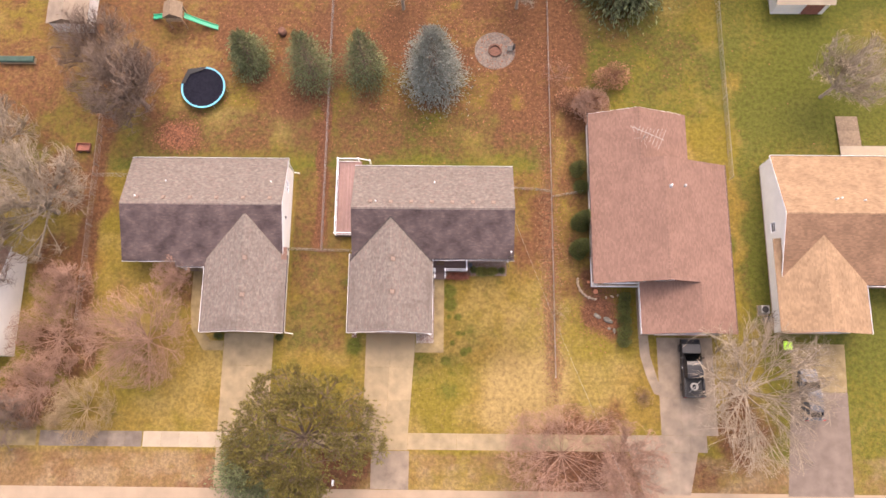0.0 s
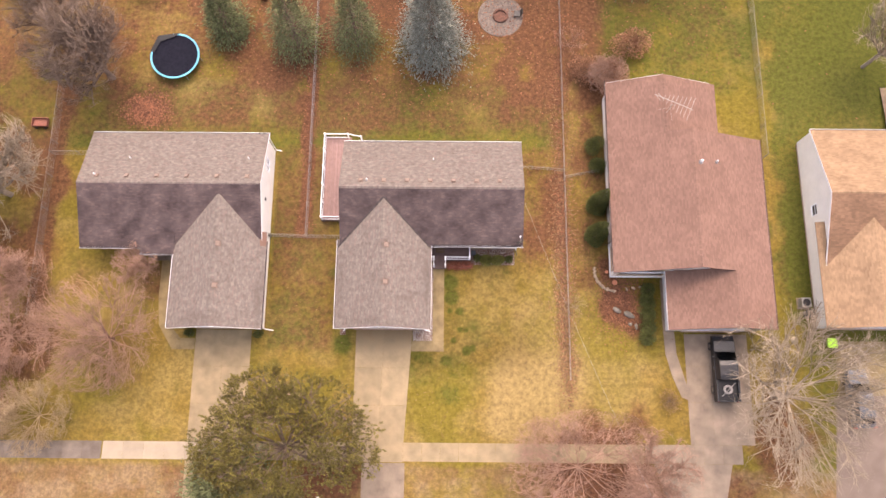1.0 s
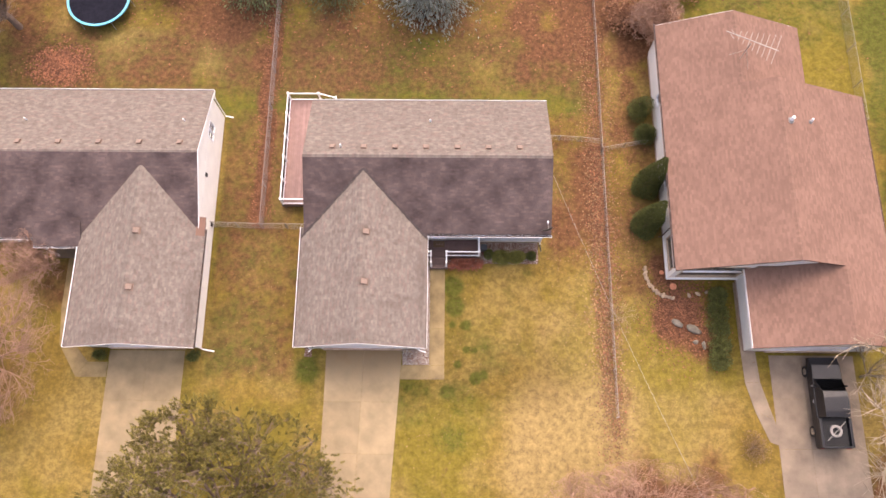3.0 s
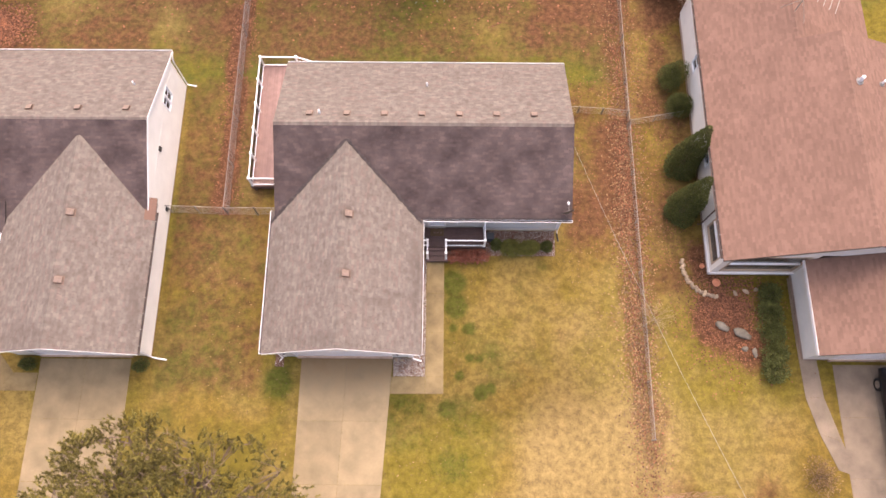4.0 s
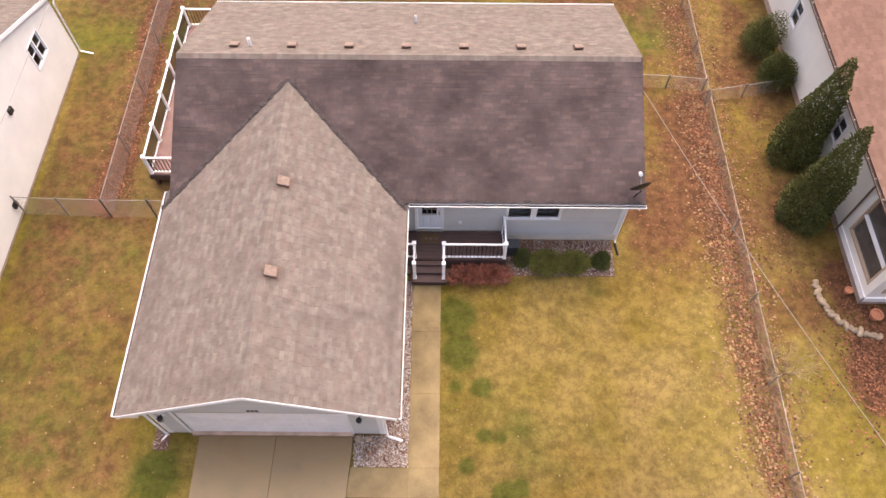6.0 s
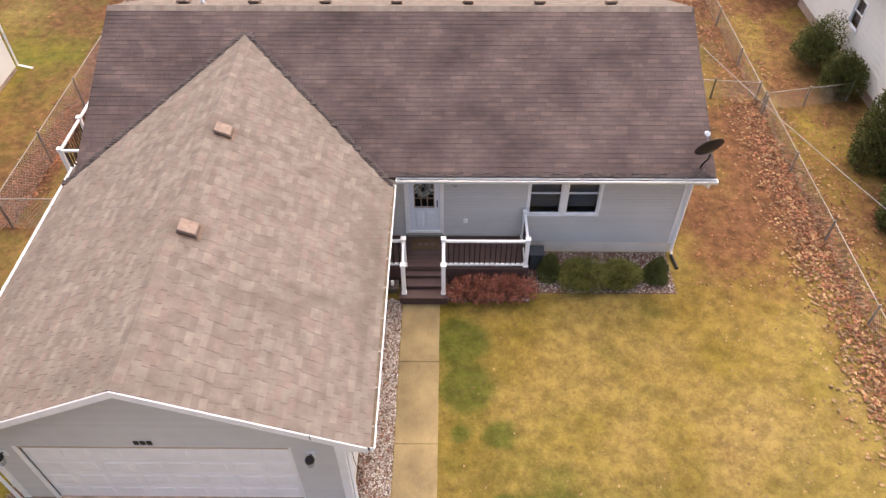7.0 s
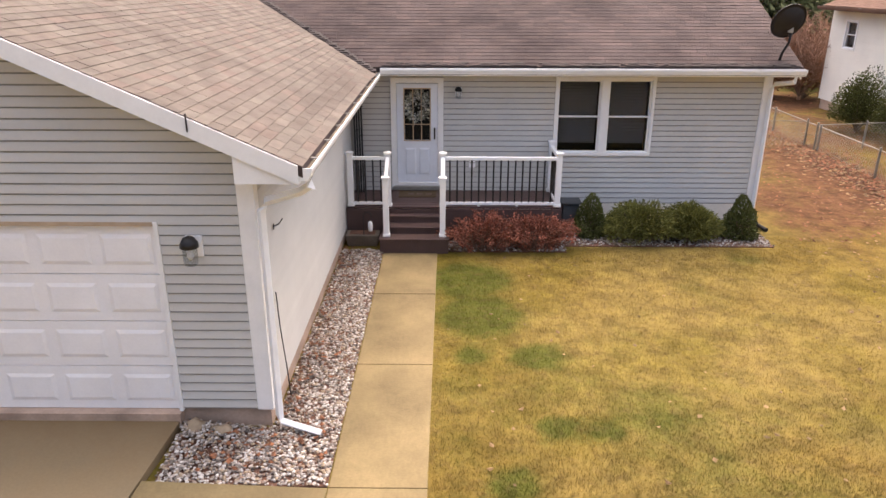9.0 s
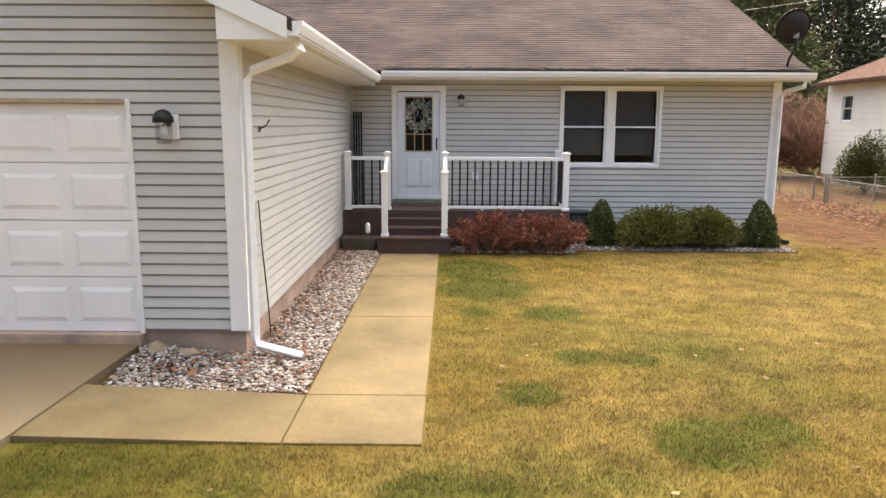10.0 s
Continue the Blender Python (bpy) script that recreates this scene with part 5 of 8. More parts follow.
part("feed_horn", Build().tube([(6.46, 14.40, 3.74), (6.45, 14.28, 3.80)], [0.05, 0.06], 10), VINYL, dish)


def wall_lamp(x, y, z, s, label):
    w = thing("wall_lamp", (x, y, z), label, "lamp", "wall lamps")
    part("backplate", Build().box(x - 0.07 * s, x + 0.07 * s, y - 0.02, y, z - 0.09 * s, z + 0.09 * s), VINYL, w, bevel=0.006)
    part("arm", Build().tube([(x, y - 0.02, z + 0.02 * s), (x, y - 0.1 * s, z + 0.05 * s)], 0.018 * s, 6), BLACK_METAL, w)
    part("hood", Build().lathe(x, y - 0.12 * s, [(0.075 * s, z + 0.03 * s), (0.07 * s, z + 0.07 * s), (0.045 * s, z + 0.11 * s), (0.01 * s, z + 0.125 * s)], 14), BLACK_METAL, w, "black dome hood", smooth=True)
    part("shade", Build().lathe(x, y - 0.12 * s, [(0.05 * s, z - 0.12 * s), (0.058 * s, z - 0.08 * s), (0.058 * s, z + 0.03 * s)], 14), GLASS, w, "clear glass shade", smooth=True)
    part("bulb", Build().lathe(x, y - 0.12 * s, [(0.012, z - 0.08 * s), (0.03 * s, z - 0.05 * s), (0.02 * s, z + 0.01), (0.012, z + 0.03)], 10), VINYL, w, smooth=True)


wall_lamp(0.58, 14.235, 2.40, 0.9, "black dome wall lamp with glass shade on grey siding")
wall_lamp(-2.08, 7.105, 1.94, 1.2, "black dome wall lamp with glass shade beside the garage door")
wall_lamp(-7.74, 7.105, 1.94, 1.2, "black dome wall lamp with glass shade beside the garage door")


# ---- the neighbouring houses ----


def plain_house(at, label):
    return thing("house", at, label, "house")


hw = plain_house((-22, 14, G), "single-storey cream-sided house with grey-brown shingle roof and attached garage")
part("foundation", Build().box(-29.8, -15.12, 13.98, 23.08, G - 0.2, 0.15).box(-22.0, -15.12, 7.15, 13.97, G - 0.2, 0.10), FOUNDATION, hw)
ww = (20.35, 21.5, 1.75, 2.85)
wl = wall_core(hw, "wall", 'y', -15.25, 0.15, 13.95, 23.1, 0.15, 2.80, [ww], SIDING_CREAM, gable=(18.5, 4.55))
siding(wl, 'y', -15.10, 1, 7.12, 23.08, 0.0, 2.62, [ww, (13.95, 13.96, 0, 0.01)], SIDING_CREAM, course=0.2)
siding(wl, 'y', -15.10, 1, 13.95, 23.08, 2.62, 2.64, [ww], SIDING_CREAM, course=0.2, gable=(18.5, 4.55))
wall_core(hw, "wall", 'y', -15.25, 0.15, 7.10, 13.95, 0.0, 2.80, [], SIDING_CREAM)
wall_core(hw, "wall", 'y', -22.05, 0.15, 7.10, 13.95, 0.0, 2.80, [], SIDING_CREAM)
gdw = (-20.85, -16.1, 0.02, 2.10)
wall_core(hw, "wall", 'x', 7.10, 0.15, -21.9, -15.25, 0.0, 2.70, [gdw], SIDING_CREAM, gable=(-18.45, 4.2))
garage_door(hw, gdw[0], gdw[1], 7.12, gdw[2], gdw[3])
wall_core(hw, "wall", 'x', 13.95, 0.15, -29.9, -22.05, 0.15, 2.80, [], SIDING_CREAM)
wall_core(hw, "wall", 'x', 22.95, 0.15, -29.75, -15.25, 0.15, 2.80, [], SIDING_CREAM)
wall_core(hw, "wall", 'y', -29.9, 0.15, 14.1, 22.95, 0.15, 2.80, [], SIDING_CREAM, gable=(18.5, 4.55))
WR, WRY = 4.72, 18.48
roof_slope(hw, (-30.2, 13.40, 2.88), (-14.98, 13.40, 2.88), (-14.98, WRY, WR), (-30.2, WRY, WR), SHINGLE_SHADED, 11)
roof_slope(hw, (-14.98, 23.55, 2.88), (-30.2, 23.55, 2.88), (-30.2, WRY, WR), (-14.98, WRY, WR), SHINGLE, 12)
roof_slope(hw, (-14.62, 6.68, 2.92), (-14.62, 14.5, 2.92), (-15.14, 14.5, 3.128), (-15.14, 6.68, 3.128), SHINGLE, 13)
roof_slope(hw, (-15.14, 6.68, 3.128), (-15.14, 17.6, 3.128), (-18.44, 17.6, 4.45), (-18.44, 6.68, 4.45), SHINGLE, 16)
roof_slope(hw, (-22.28, 17.6, 2.92), (-22.28, 6.68, 2.92), (-18.44, 6.68, 4.45), (-18.44, 17.6, 4.45), SHINGLE, 14)
roof_slope(hw, (-25.15, 12.90, 2.82), (-22.2, 12.90, 2.82), (-22.2, 14.4, 3.36), (-25.15, 14.4, 3.36), SHINGLE_SHADED, 15)
ridge_cap(hw, (-30.2, WRY, WR), (-14.98, WRY, WR), SHINGLE)
ridge_cap(hw, (-18.44, 6.68, 4.45), (-18.44, 17.3, 4.45), SHINGLE)
rake(hw, (-14.98, 13.4, 2.875), (-14.98, WRY, WR - 0.005), (1, 0, 0), 0.16, 0.02)
rake(hw, (-14.98, 23.55, 2.875), (-14.98, WRY, WR - 0.005), (1, 0, 0), 0.16, 0.02)
rake(hw, (-14.62, 6.68, 2.915), (-18.44, 6.68, 4.445), (0, -1, 0), 0.16, 0.02)
rake(hw, (-22.28, 6.68, 2.915), (-18.44, 6.68, 4.445), (0, -1, 0), 0.16, 0.02)
gutter(hw, (-14.62, 6.7, 2.9), (-14.62, 14.0, 2.9), (1, 0, 0), RUSTY)
gutter(hw, (-22.28, 6.7, 2.9), (-22.28, 12.8, 2.9), (-1, 0, 0))
gutter(hw, (-30.2, 13.40, 2.86), (-25.2, 13.40, 2.86), (0, -1, 0))
gutter(hw, (-25.15, 12.90, 2.8), (-22.3, 12.90, 2.8), (0, -1, 0))
gutter(hw, (-30.2, 23.55, 2.86), (-15.0, 23.55, 2.86), (0, 1, 0))
downspout(hw, [(-14.55, 6.85, 2.8), (-14.55, 6.87, 2.6), (-15.0, 7.0, 2.4), (-15.03, 7.03, 0.05), (-14.95, 7.0, -0.05), (-14.3, 6.9, -0.08)])
downspout(hw, [(-15.0, 23.6, 2.8), (-15.02, 23.2, 2.5), (-15.02, 23.15, 0.05), (-14.5, 23.1, -0.05)])
double_hung(hw, 'y', -15.10, 1, *ww, units=2, mull=0.08, blind=False)
part("porch_post", Build().box(-25.05, -24.93, 13.0, 13.12, G, 2.8), VINYL, hw)
part("porch_slab", Build().box(-25.2, -22.1, 12.95, 13.95, G, 0.05), CONCRETE_GREY, hw)
for z, y in ((2.48, 17.8), (0.55, 15.1)):
    part("wall_vent", Build().box(-15.10, -15.0, y - 0.13, y + 0.13, z - 0.12, z + 0.12), BLACK_METAL, hw, "dark wall vent hood", bevel=0.02)
part("brick_patch", Build().hexa([(-15.1, 13.55, 2.90), (-14.62, 13.55, 2.90), (-14.62, 14.75, 2.92), (-15.1, 14.75, 2.92), (-15.1, 13.55, 3.14), (-14.62, 13.55, 2.96), (-14.62, 14.75, 2.99), (-15.1, 14.75, 3.18)]), SHINGLE_RED, hw, "bare rust-red flashing patch")
for k in range(6):
    x = lerp(-28.7, -16.2, k / 5)
    roof_vent((x, 19.15, WR - (19.15 - WRY) * 0.363 + 0.01), 'y', 0.363)
for y in (13.45, 10.0):
    roof_vent((-18.2, y, 4.36), 'x', 0.4, 0.17)
pipe((-26.3, 20.9, 3.84), 0.3, 0.045, VINYL, "grey-white vent pipe with metal collar")
pipe((-16.3, 20.9, 3.84), 0.3, 0.045, VINYL, "grey-white vent pipe with metal collar")
pipe((-28.8, 19.2, 4.46), 0.35, 0.055, VINYL, "white plastic vent pipe through the roof")

he = plain_house((21, 16, G), "cream single-storey house with a broad rust-pink shingle roof")
SL = 0.39
EX0, EX1, EXR, EZ = 14.05, 26.95, 20.40, 3.55
EZR = EZ + (EXR - EX0) * SL
ENX = 18.54
ENZ = EZ + (ENX - EX0) * SL
part("foundation", Build().box(14.52, 26.7, 11.78, 23.0, G - 0.2, 0.2).box(14.52, 23.1, 23.0, 28.1, G - 0.2, 0.2).box(19.0, 26.7, 7.15, 11.78, G - 0.2, 0.1), FOUNDATION, he)
ew = [(12.05, 14.25, 0.75, 3.25), (17.4, 18.7, 1.35, 2.45), (23.4, 24.2, 1.2, 2.3), (26.4, 27.2, 2.1, 3.1)]
wl = wall_core(he, "wall", 'y', 14.5, 0.15, 11.75, 28.1, 0.2, 3.5, ew, SIDING_CREAM)
siding(wl, 'y', 14.5, -1, 11.75, 28.1, 0.2, 3.5, ew, SIDING_CREAM, course=0.2)
for k, w_ in enumerate(ew[1:]):
    double_hung(he, 'y', 14.5, -1, *w_, units=2 if k < 1 else 1, mull=0.08)


def porch_glazing(house, axis, face, out, u0, u1, z0, z1, bars):
    """A wide screened porch window: frame, level bars, pane, a taupe room panel behind."""
    def bx(b, a, c, d0, d1, q0, q1):
        lo, hi = sorted((face + out * d0, face + out * d1))
        return b.box(a, c, lo, hi, q0, q1) if axis == 'x' else b.box(lo, hi, a, c, q0, q1)
    f = 0.08
    w = part("window", ring_frame(axis, face, out, u0, u1, z0, z1, f, -0.12, 0.03), WINDOW_TAN, house, "wide screened porch window", bevel=0.006)
    for p in bars:
        part("glazing_bar", bx(Build(), u0 + f, u1 - f, -0.085, 0.015, p - 0.05, p + 0.05), TRIM, w, "white dividing bar")
    pane = part("pane", bx(Build(), u0 + f, u1 - f, -0.07, -0.065, z0 + f, z1 - f), GLASS, w)
    pane.visible_shadow = False
    # room panel added close behind the pane so that it catches daylight
    part("room", bx(Build(), u0 - 0.1, u1 + 0.1, -0.12, -0.09, z0 + 0.02, z1 - 0.02), SCREEN_ROOM, w, "taupe panel for room and curtains, close behind the glass")


porch_glazing(he, 'y', 14.5, -1, *ew[0], [1.75])
wl = wall_core(he, "wall", 'x', 28.1, 0.15, 14.5, 23.05, 0.2, 3.5, [], SIDING_CREAM, gable=(18.6, 5.2))
es = [(14.85, 18.7, 0.75, 3.2)]
wl = wall_core(he, "wall", 'x', 11.75, 0.15, 14.65, 19.0, 0.2, 3.5, es, SIDING_CREAM)
porch_glazing(he, 'x', 11.75, -1, *es[0], [1.9])
part("downspout", Build().tube([(14.0, 14.62, 3.45), (14.42, 14.62, 3.2), (14.42, 14.62, 0.1), (14.25, 14.62, 0.0)], 0.05, n=4), RUSTY, he, "brown downspout")
wall_core(he, "wall", 'y', 19.0, 0.15, 7.15, 11.75, 0.1, 2.95, [], SIDING_CREAM)
wall_core(he, "wall", 'x', 7.15, 0.15, 19.15, 26.55, 0.1, 2.95, [(20.4, 25.3, 0.12, 2.2)], SIDING_CREAM, gable=(23.5, 4.6))
garage_door(he, 20.4, 25.3, 7.17, 0.12, 2.2)
wall_core(he, "wall", 'y', 26.55, 0.15, 7.3, 23.0, 0.1, 3.5, [], SIDING_CREAM)
wall_core(he, "wall", 'y', 22.85, 0.15, 23.0, 28.1, 0.2, 3.25, [], SIDING_CREAM)
wall_core(he, "wall", 'x', 22.6, 0.15, 23.05, 26.55, 0.1, 3.5, [], SIDING_CREAM)
roof_slope(he, (EX0, 28.2, EZ), (EX0, 23.05, EZ), (ENX, 23.05, ENZ), (ENX, 28.2, ENZ), SHINGLE_RED, 21)
roof_slope(he, (23.5, 23.05, ENZ - (23.5 - ENX) * SL), (23.5, 28.2, ENZ - (23.5 - ENX) * SL), (ENX, 28.2, ENZ), (ENX, 23.05, ENZ), SHINGLE_RED, 22)
roof_slope(he, (EX0, 23.05, EZ), (EX0, 11.45, EZ), (EXR, 11.45, EZR), (EXR, 23.05, EZR), SHINGLE_RED, 23)
roof_slope(he, (EX1, 11.45, EZR - (EX1 - EXR) * SL), (EX1, 23.05, EZR - (EX1 - EXR) * SL), (EXR, 23.05, EZR), (EXR, 11.45, EZR), SHINGLE_RED, 24)
gz = EZR - (23.5 - EXR) * SL
roof_slope(he, (EX1, 6.9, EZR - (EX1 - EXR) * SL), (EX1, 11.45, EZR - (EX1 - EXR) * SL), (23.5, 11.45, gz), (23.5, 6.9, gz), SHINGLE_RED, 25)
roof_slope(he, (18.45, 11.75, gz - (23.5 - 18.45) * SL), (18.45, 6.9, gz - (23.5 - 18.45) * SL), (23.5, 6.9, gz), (23.5, 11.75, gz), SHINGLE_RED, 26)
part("gable_wall", Build().add([(EX0 + 0.4, 11.75, 3.5), (26.6, 11.75, 3.5), (EXR, 11.75, EZR - 0.15), (EX0 + 0.4, 11.9, 3.5), (26.6, 11.9, 3.5), (EXR, 11.9, EZR - 0.15)], [(0, 1, 2), (5, 4, 3), (0, 3, 4, 1), (1, 4, 5, 2), (2, 5, 3, 0)]), SIDING_CREAM, he)
part("gable_wall", Build().add([(EX0 + 0.7, 22.8, 3.5), (26.5, 22.8, 3.5), (EXR, 22.8, EZR - 0.25), (EX0 + 0.7, 22.95, 3.5), (26.5, 22.95, 3.5), (EXR, 22.95, EZR - 0.25)], [(0, 1, 2), (5, 4, 3), (0, 3, 4, 1), (1, 4, 5, 2), (2, 5, 3, 0)]), SIDING_CREAM, he)
ridge_cap(he, (EXR, 11.45, EZR), (EXR, 23.05, EZR), SHINGLE_RED)
ridge_cap(he, (ENX, 23.3, ENZ), (ENX, 28.2, ENZ), SHINGLE_RED)
ridge_cap(he, (23.5, 6.9, gz), (23.5, 11.5, gz), SHINGLE_RED)
gutter(he, (EX0, 11.6, EZ - 0.03), (EX0, 28.4, EZ - 0.03), (-1, 0, 0), SHINGLE_RED)
gutter(he, (EX1, 6.95, EZR - (EX1 - EXR) * SL - 0.03), (EX1, 23.1, EZR - (EX1 - EXR) * SL - 0.03), (1, 0, 0), SHINGLE_RED)
rake(he, (EX0, 11.45, EZ - 0.005), (EXR, 11.45, EZR - 0.005), (0, -1, 0), 0.16, 0.02, RUSTY)
rake(he, (EX0, 28.2, EZ - 0.005), (ENX, 28.2, ENZ - 0.005), (0, 1, 0), 0.16, 0.02)
ewz = gz - (23.5 - 18.45) * SL
part("fascia", Build().box(18.41, 18.45, 6.9, 11.75, ewz - 0.25, ewz - 0.01), TRIM, he)
part("soffit", Build().box(18.45, 19.0, 6.9, 11.75, ewz - 0.27, ewz - 0.25), TRIM, he)
rake(he, (18.45, 6.9, ewz - 0.005), (23.5, 6.9, gz - 0.005), (0, -1, 0), 0.18, 0.02, RUSTY)
rake(he, (EX1, 6.9, EZR - (EX1 - EXR) * SL - 0.005), (23.5, 6.9, gz - 0.005), (0, -1, 0), 0.18, 0.02, RUSTY)
part("band", Build().box(14.45, 14.50, 11.70, 14.6, 0.18, 0.42).box(14.45, 19.0, 11.69, 11.75, 0.18, 0.42), TRIM, he)
pipe((20.95, 20.2, EZR - 0.13), 0.4, 0.09, VINYL, "white capped flue through rust-pink shingles")
pipe((22.45, 20.4, EZR - 0.71), 0.3, 0.06, VINYL, "white vent pipe through rust-pink shingles")

antenna = thing("tv_antenna", (18.6, 24.7, ENZ), "weathered silver aerial with many cross elements on a roof mast", "aerial")
part("mast", Build().tube([(18.6, 24.7, ENZ - 0.05), (18.6, 24.7, 7.0)], 0.025, 6), GALV, antenna)
part("boom", Build().tube([(17.2, 25.55, 7.0), (20.2, 24.2, 7.0)], 0.025, 6), GALV, antenna)
for k in range(8):
    t = 0.25 + k * 0.1
    c = Vector((17.2, 25.55, 7.02)).lerp(Vector((20.2, 24.2, 7.02)), t)
    w = 0.35 + 0.1 * k
    d = Vector((0.41, 0.91, 0))
    part("element", Build().tube([c - d * w, c + d * w], 0.014, 5), GALV, antenna)
for a, b_ in (((17.3, 25.5, 7.02), (17.6, 25.0, 7.02)), ((17.5, 25.6, 7.02), (17.9, 25.1, 7.02))):
    part("element", Build().tube([a, b_], 0.014, 5), GALV, antenna)
for o in ((0.6, 0.5), (-0.6, 0.4), (0.5, -0.6)):
    part("stay", Build().tube([(18.6, 24.7, 6.3), (18.6 + o[0], 24.7 + o[1], ENZ - abs(o[0]) * SL)], 0.012, 4), GALV, antenna)

hf = plain_house((38, 16, G), "white-sided house with orange-tan shingle roof and gabled garage")
part("foundation", Build().box(31.87, 47.7, 11.9, 24.1, G - 0.2, 0.1).box(31.87, 39.0, 7.45, 11.9, G - 0.2, 0.1), FOUNDATION, hf)
wf = [(16.9, 17.9, 1.3, 2.3)]
wl = wall_core(hf, "wall", 'y', 31.85, 0.15, 7.45, 24.2, 0.1, 2.85, wf, SIDING_CREAM)
wl2 = wall_core(hf, "wall", 'y', 31.852, 0.146, 12.0, 24.1, 2.85, 2.86, [], SIDING_CREAM, gable=(17.95, 5.0))
siding(wl, 'y', 31.85, -1, 7.45, 24.2, 0.1, 2.85, wf, SIDING_CREAM, course=0.2)
siding(wl2, 'y', 31.85, -1, 12.0, 24.1, 2.85, 2.86, [], SIDING_CREAM, course=0.2, gable=(17.95, 5.0))
double_hung(hf, 'y', 31.85, -1, *wf[0], blind=False)
wall_core(hf, "wall", 'x', 7.45, 0.15, 32.0, 39.0, 0.1, 2.85, [(33.0, 38.0, 0.1, 2.2)], SIDING_CREAM, gable=(35.2, 4.5))
garage_door(hf, 33.0, 38.0, 7.47, 0.12, 2.2)
wall_core(hf, "wall", 'x', 12.0, 0.15, 39.0, 47.7, 0.1, 2.85, [], SIDING_CREAM)
wall_core(hf, "wall", 'x', 24.05, 0.15, 32.0, 47.7, 0.1, 2.85, [], SIDING_CREAM)
FR, FRY = 5.2, 17.95
roof_slope(hf, (31.65, 11.65, 2.9), (48.0, 11.65, 2.9), (48.0, FRY, FR), (31.65, FRY, FR), SHINGLE_TAN_SHADED, 41)
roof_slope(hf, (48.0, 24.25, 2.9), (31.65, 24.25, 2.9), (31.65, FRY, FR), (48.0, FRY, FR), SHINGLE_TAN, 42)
roof_slope(hf, (39.5, 7.1, 2.95), (39.5, 16.0, 2.95), (35.2, 16.0, 4.5), (35.2, 7.1, 4.5), SHINGLE_TAN, 43)
roof_slope(hf, (31.2, 16.0, 2.95), (31.2, 7.1, 2.95), (35.2, 7.1, 4.5), (35.2, 16.0, 4.5), SHINGLE_TAN, 44)
ridge_cap(hf, (31.65, FRY, FR), (48.0, FRY, FR), SHINGLE_TAN)
ridge_cap(hf, (35.2, 7.1, 4.5), (35.2, 15.6, 4.5), SHINGLE_TAN)
rake(hf, (31.65, 11.65, 2.895), (31.65, FRY, FR - 0.005), (-1, 0, 0), 0.16, 0.02)
rake(hf, (31.65, 24.25, 2.895), (31.65, FRY, FR - 0.005), (-1, 0, 0), 0.16, 0.02)
gutter(hf, (31.7, 24.25, 2.88), (48.0, 24.25, 2.88), (0, 1, 0))
gutter(hf, (39.6, 11.65, 2.88), (48.0, 11.65, 2.88), (0, -1, 0))
gutter(hf, (39.5, 7.1, 2.92), (39.5, 11.6, 2.92), (1, 0, 0))
for x, y in ((36.6, 19.4), (37.1, 19.5), (39.2, 19.3)):
    pipe((x, y, FR - (y - FRY) * 0.365), 0.3, 0.06, VINYL, "white vent pipe through orange-tan shingles")
ramp = thing("ramp", (41.5, 28, G), "weathered plank ramp with a landing behind the house", "ramp")
for k in range(14):
    part("plank", Build().box(40.1, 42.3, 26.4 + k * 0.235, 26.4 + k * 0.235 + 0.22, 0.14 - k * 0.018, 0.18 - k * 0.018), WOOD_GREY, ramp)
part("landing", Build().box(40.1, 45.5, 24.35, 26.38, 0.1, 0.2), CONCRETE_PALE, ramp)
part("bearer", Build().box(40.3, 40.45, 24.5, 29.0, G, 0.0).box(42.0, 42.15, 24.5, 29.0, G, 0.0), WOOD, ramp)

hx = plain_house((-46, 10, G), "white-trimmed house with brown shingle roof behind bare trees")
wall_core(hx, "wall", 'y', -41.1, 0.15, 4.5, 14.2, G, 2.7, [], SIDING_CREAM, gable=(9.4, 4.4))
wall_core(hx, "wall", 'x', 4.5, 0.15, -55, -41.1, G, 2.7, [], SIDING_CREAM)
wall_core(hx, "wall", 'x', 14.05, 0.15, -55, -41.1, G, 2.7, [], SIDING_CREAM)
roof_slope(hx, (-55.2, 4.1, 2.75), (-40.9, 4.1, 2.75), (-40.9, 9.35, 4.7), (-55.2, 9.35, 4.7), SHINGLE_RED, 51)
roof_slope(hx, (-40.9, 14.6, 2.75), (-55.2, 14.6, 2.75), (-55.2, 9.35, 4.7), (-40.9, 9.35, 4.7), SHINGLE_RED, 52)
rake(hx, (-40.9, 4.1, 2.74), (-40.9, 9.35, 4.69), (1, 0, 0), 0.2, 0.03)
rake(hx, (-40.9, 14.6, 2.74), (-40.9, 9.35, 4.69), (1, 0, 0), 0.2, 0.03)

shed = thing("shed", (-39.2, 40, G), "small garden shed with pale grey roof", "shed")
part("body", Build().box(-41.0, -37.1, 38.6, 43.0, G, 2.0), SIDING_CREAM, shed)
part("roof", Build().add([(-41.2, 38.4, 2.0), (-36.9, 38.4, 2.0), (-36.9, 43.2, 2.0), (-41.2, 43.2, 2.0), (-39.05, 38.4, 2.9), (-39.05, 43.2, 2.9)], [(0, 1, 4), (1, 2, 5, 4), (2, 3, 5), (3, 0, 4, 5), (3, 2, 1, 0)]), CONCRETE_GREY, shed, "grey sheet roof")
shed = thing("shed", (37, 42.5, G), "white garden shed with a dark door seen from behind the lawn", "shed")
part("body", Build().box(34.5, 40.0, 41.3, 44.5, G, 2.1), SIDING_CREAM, shed)
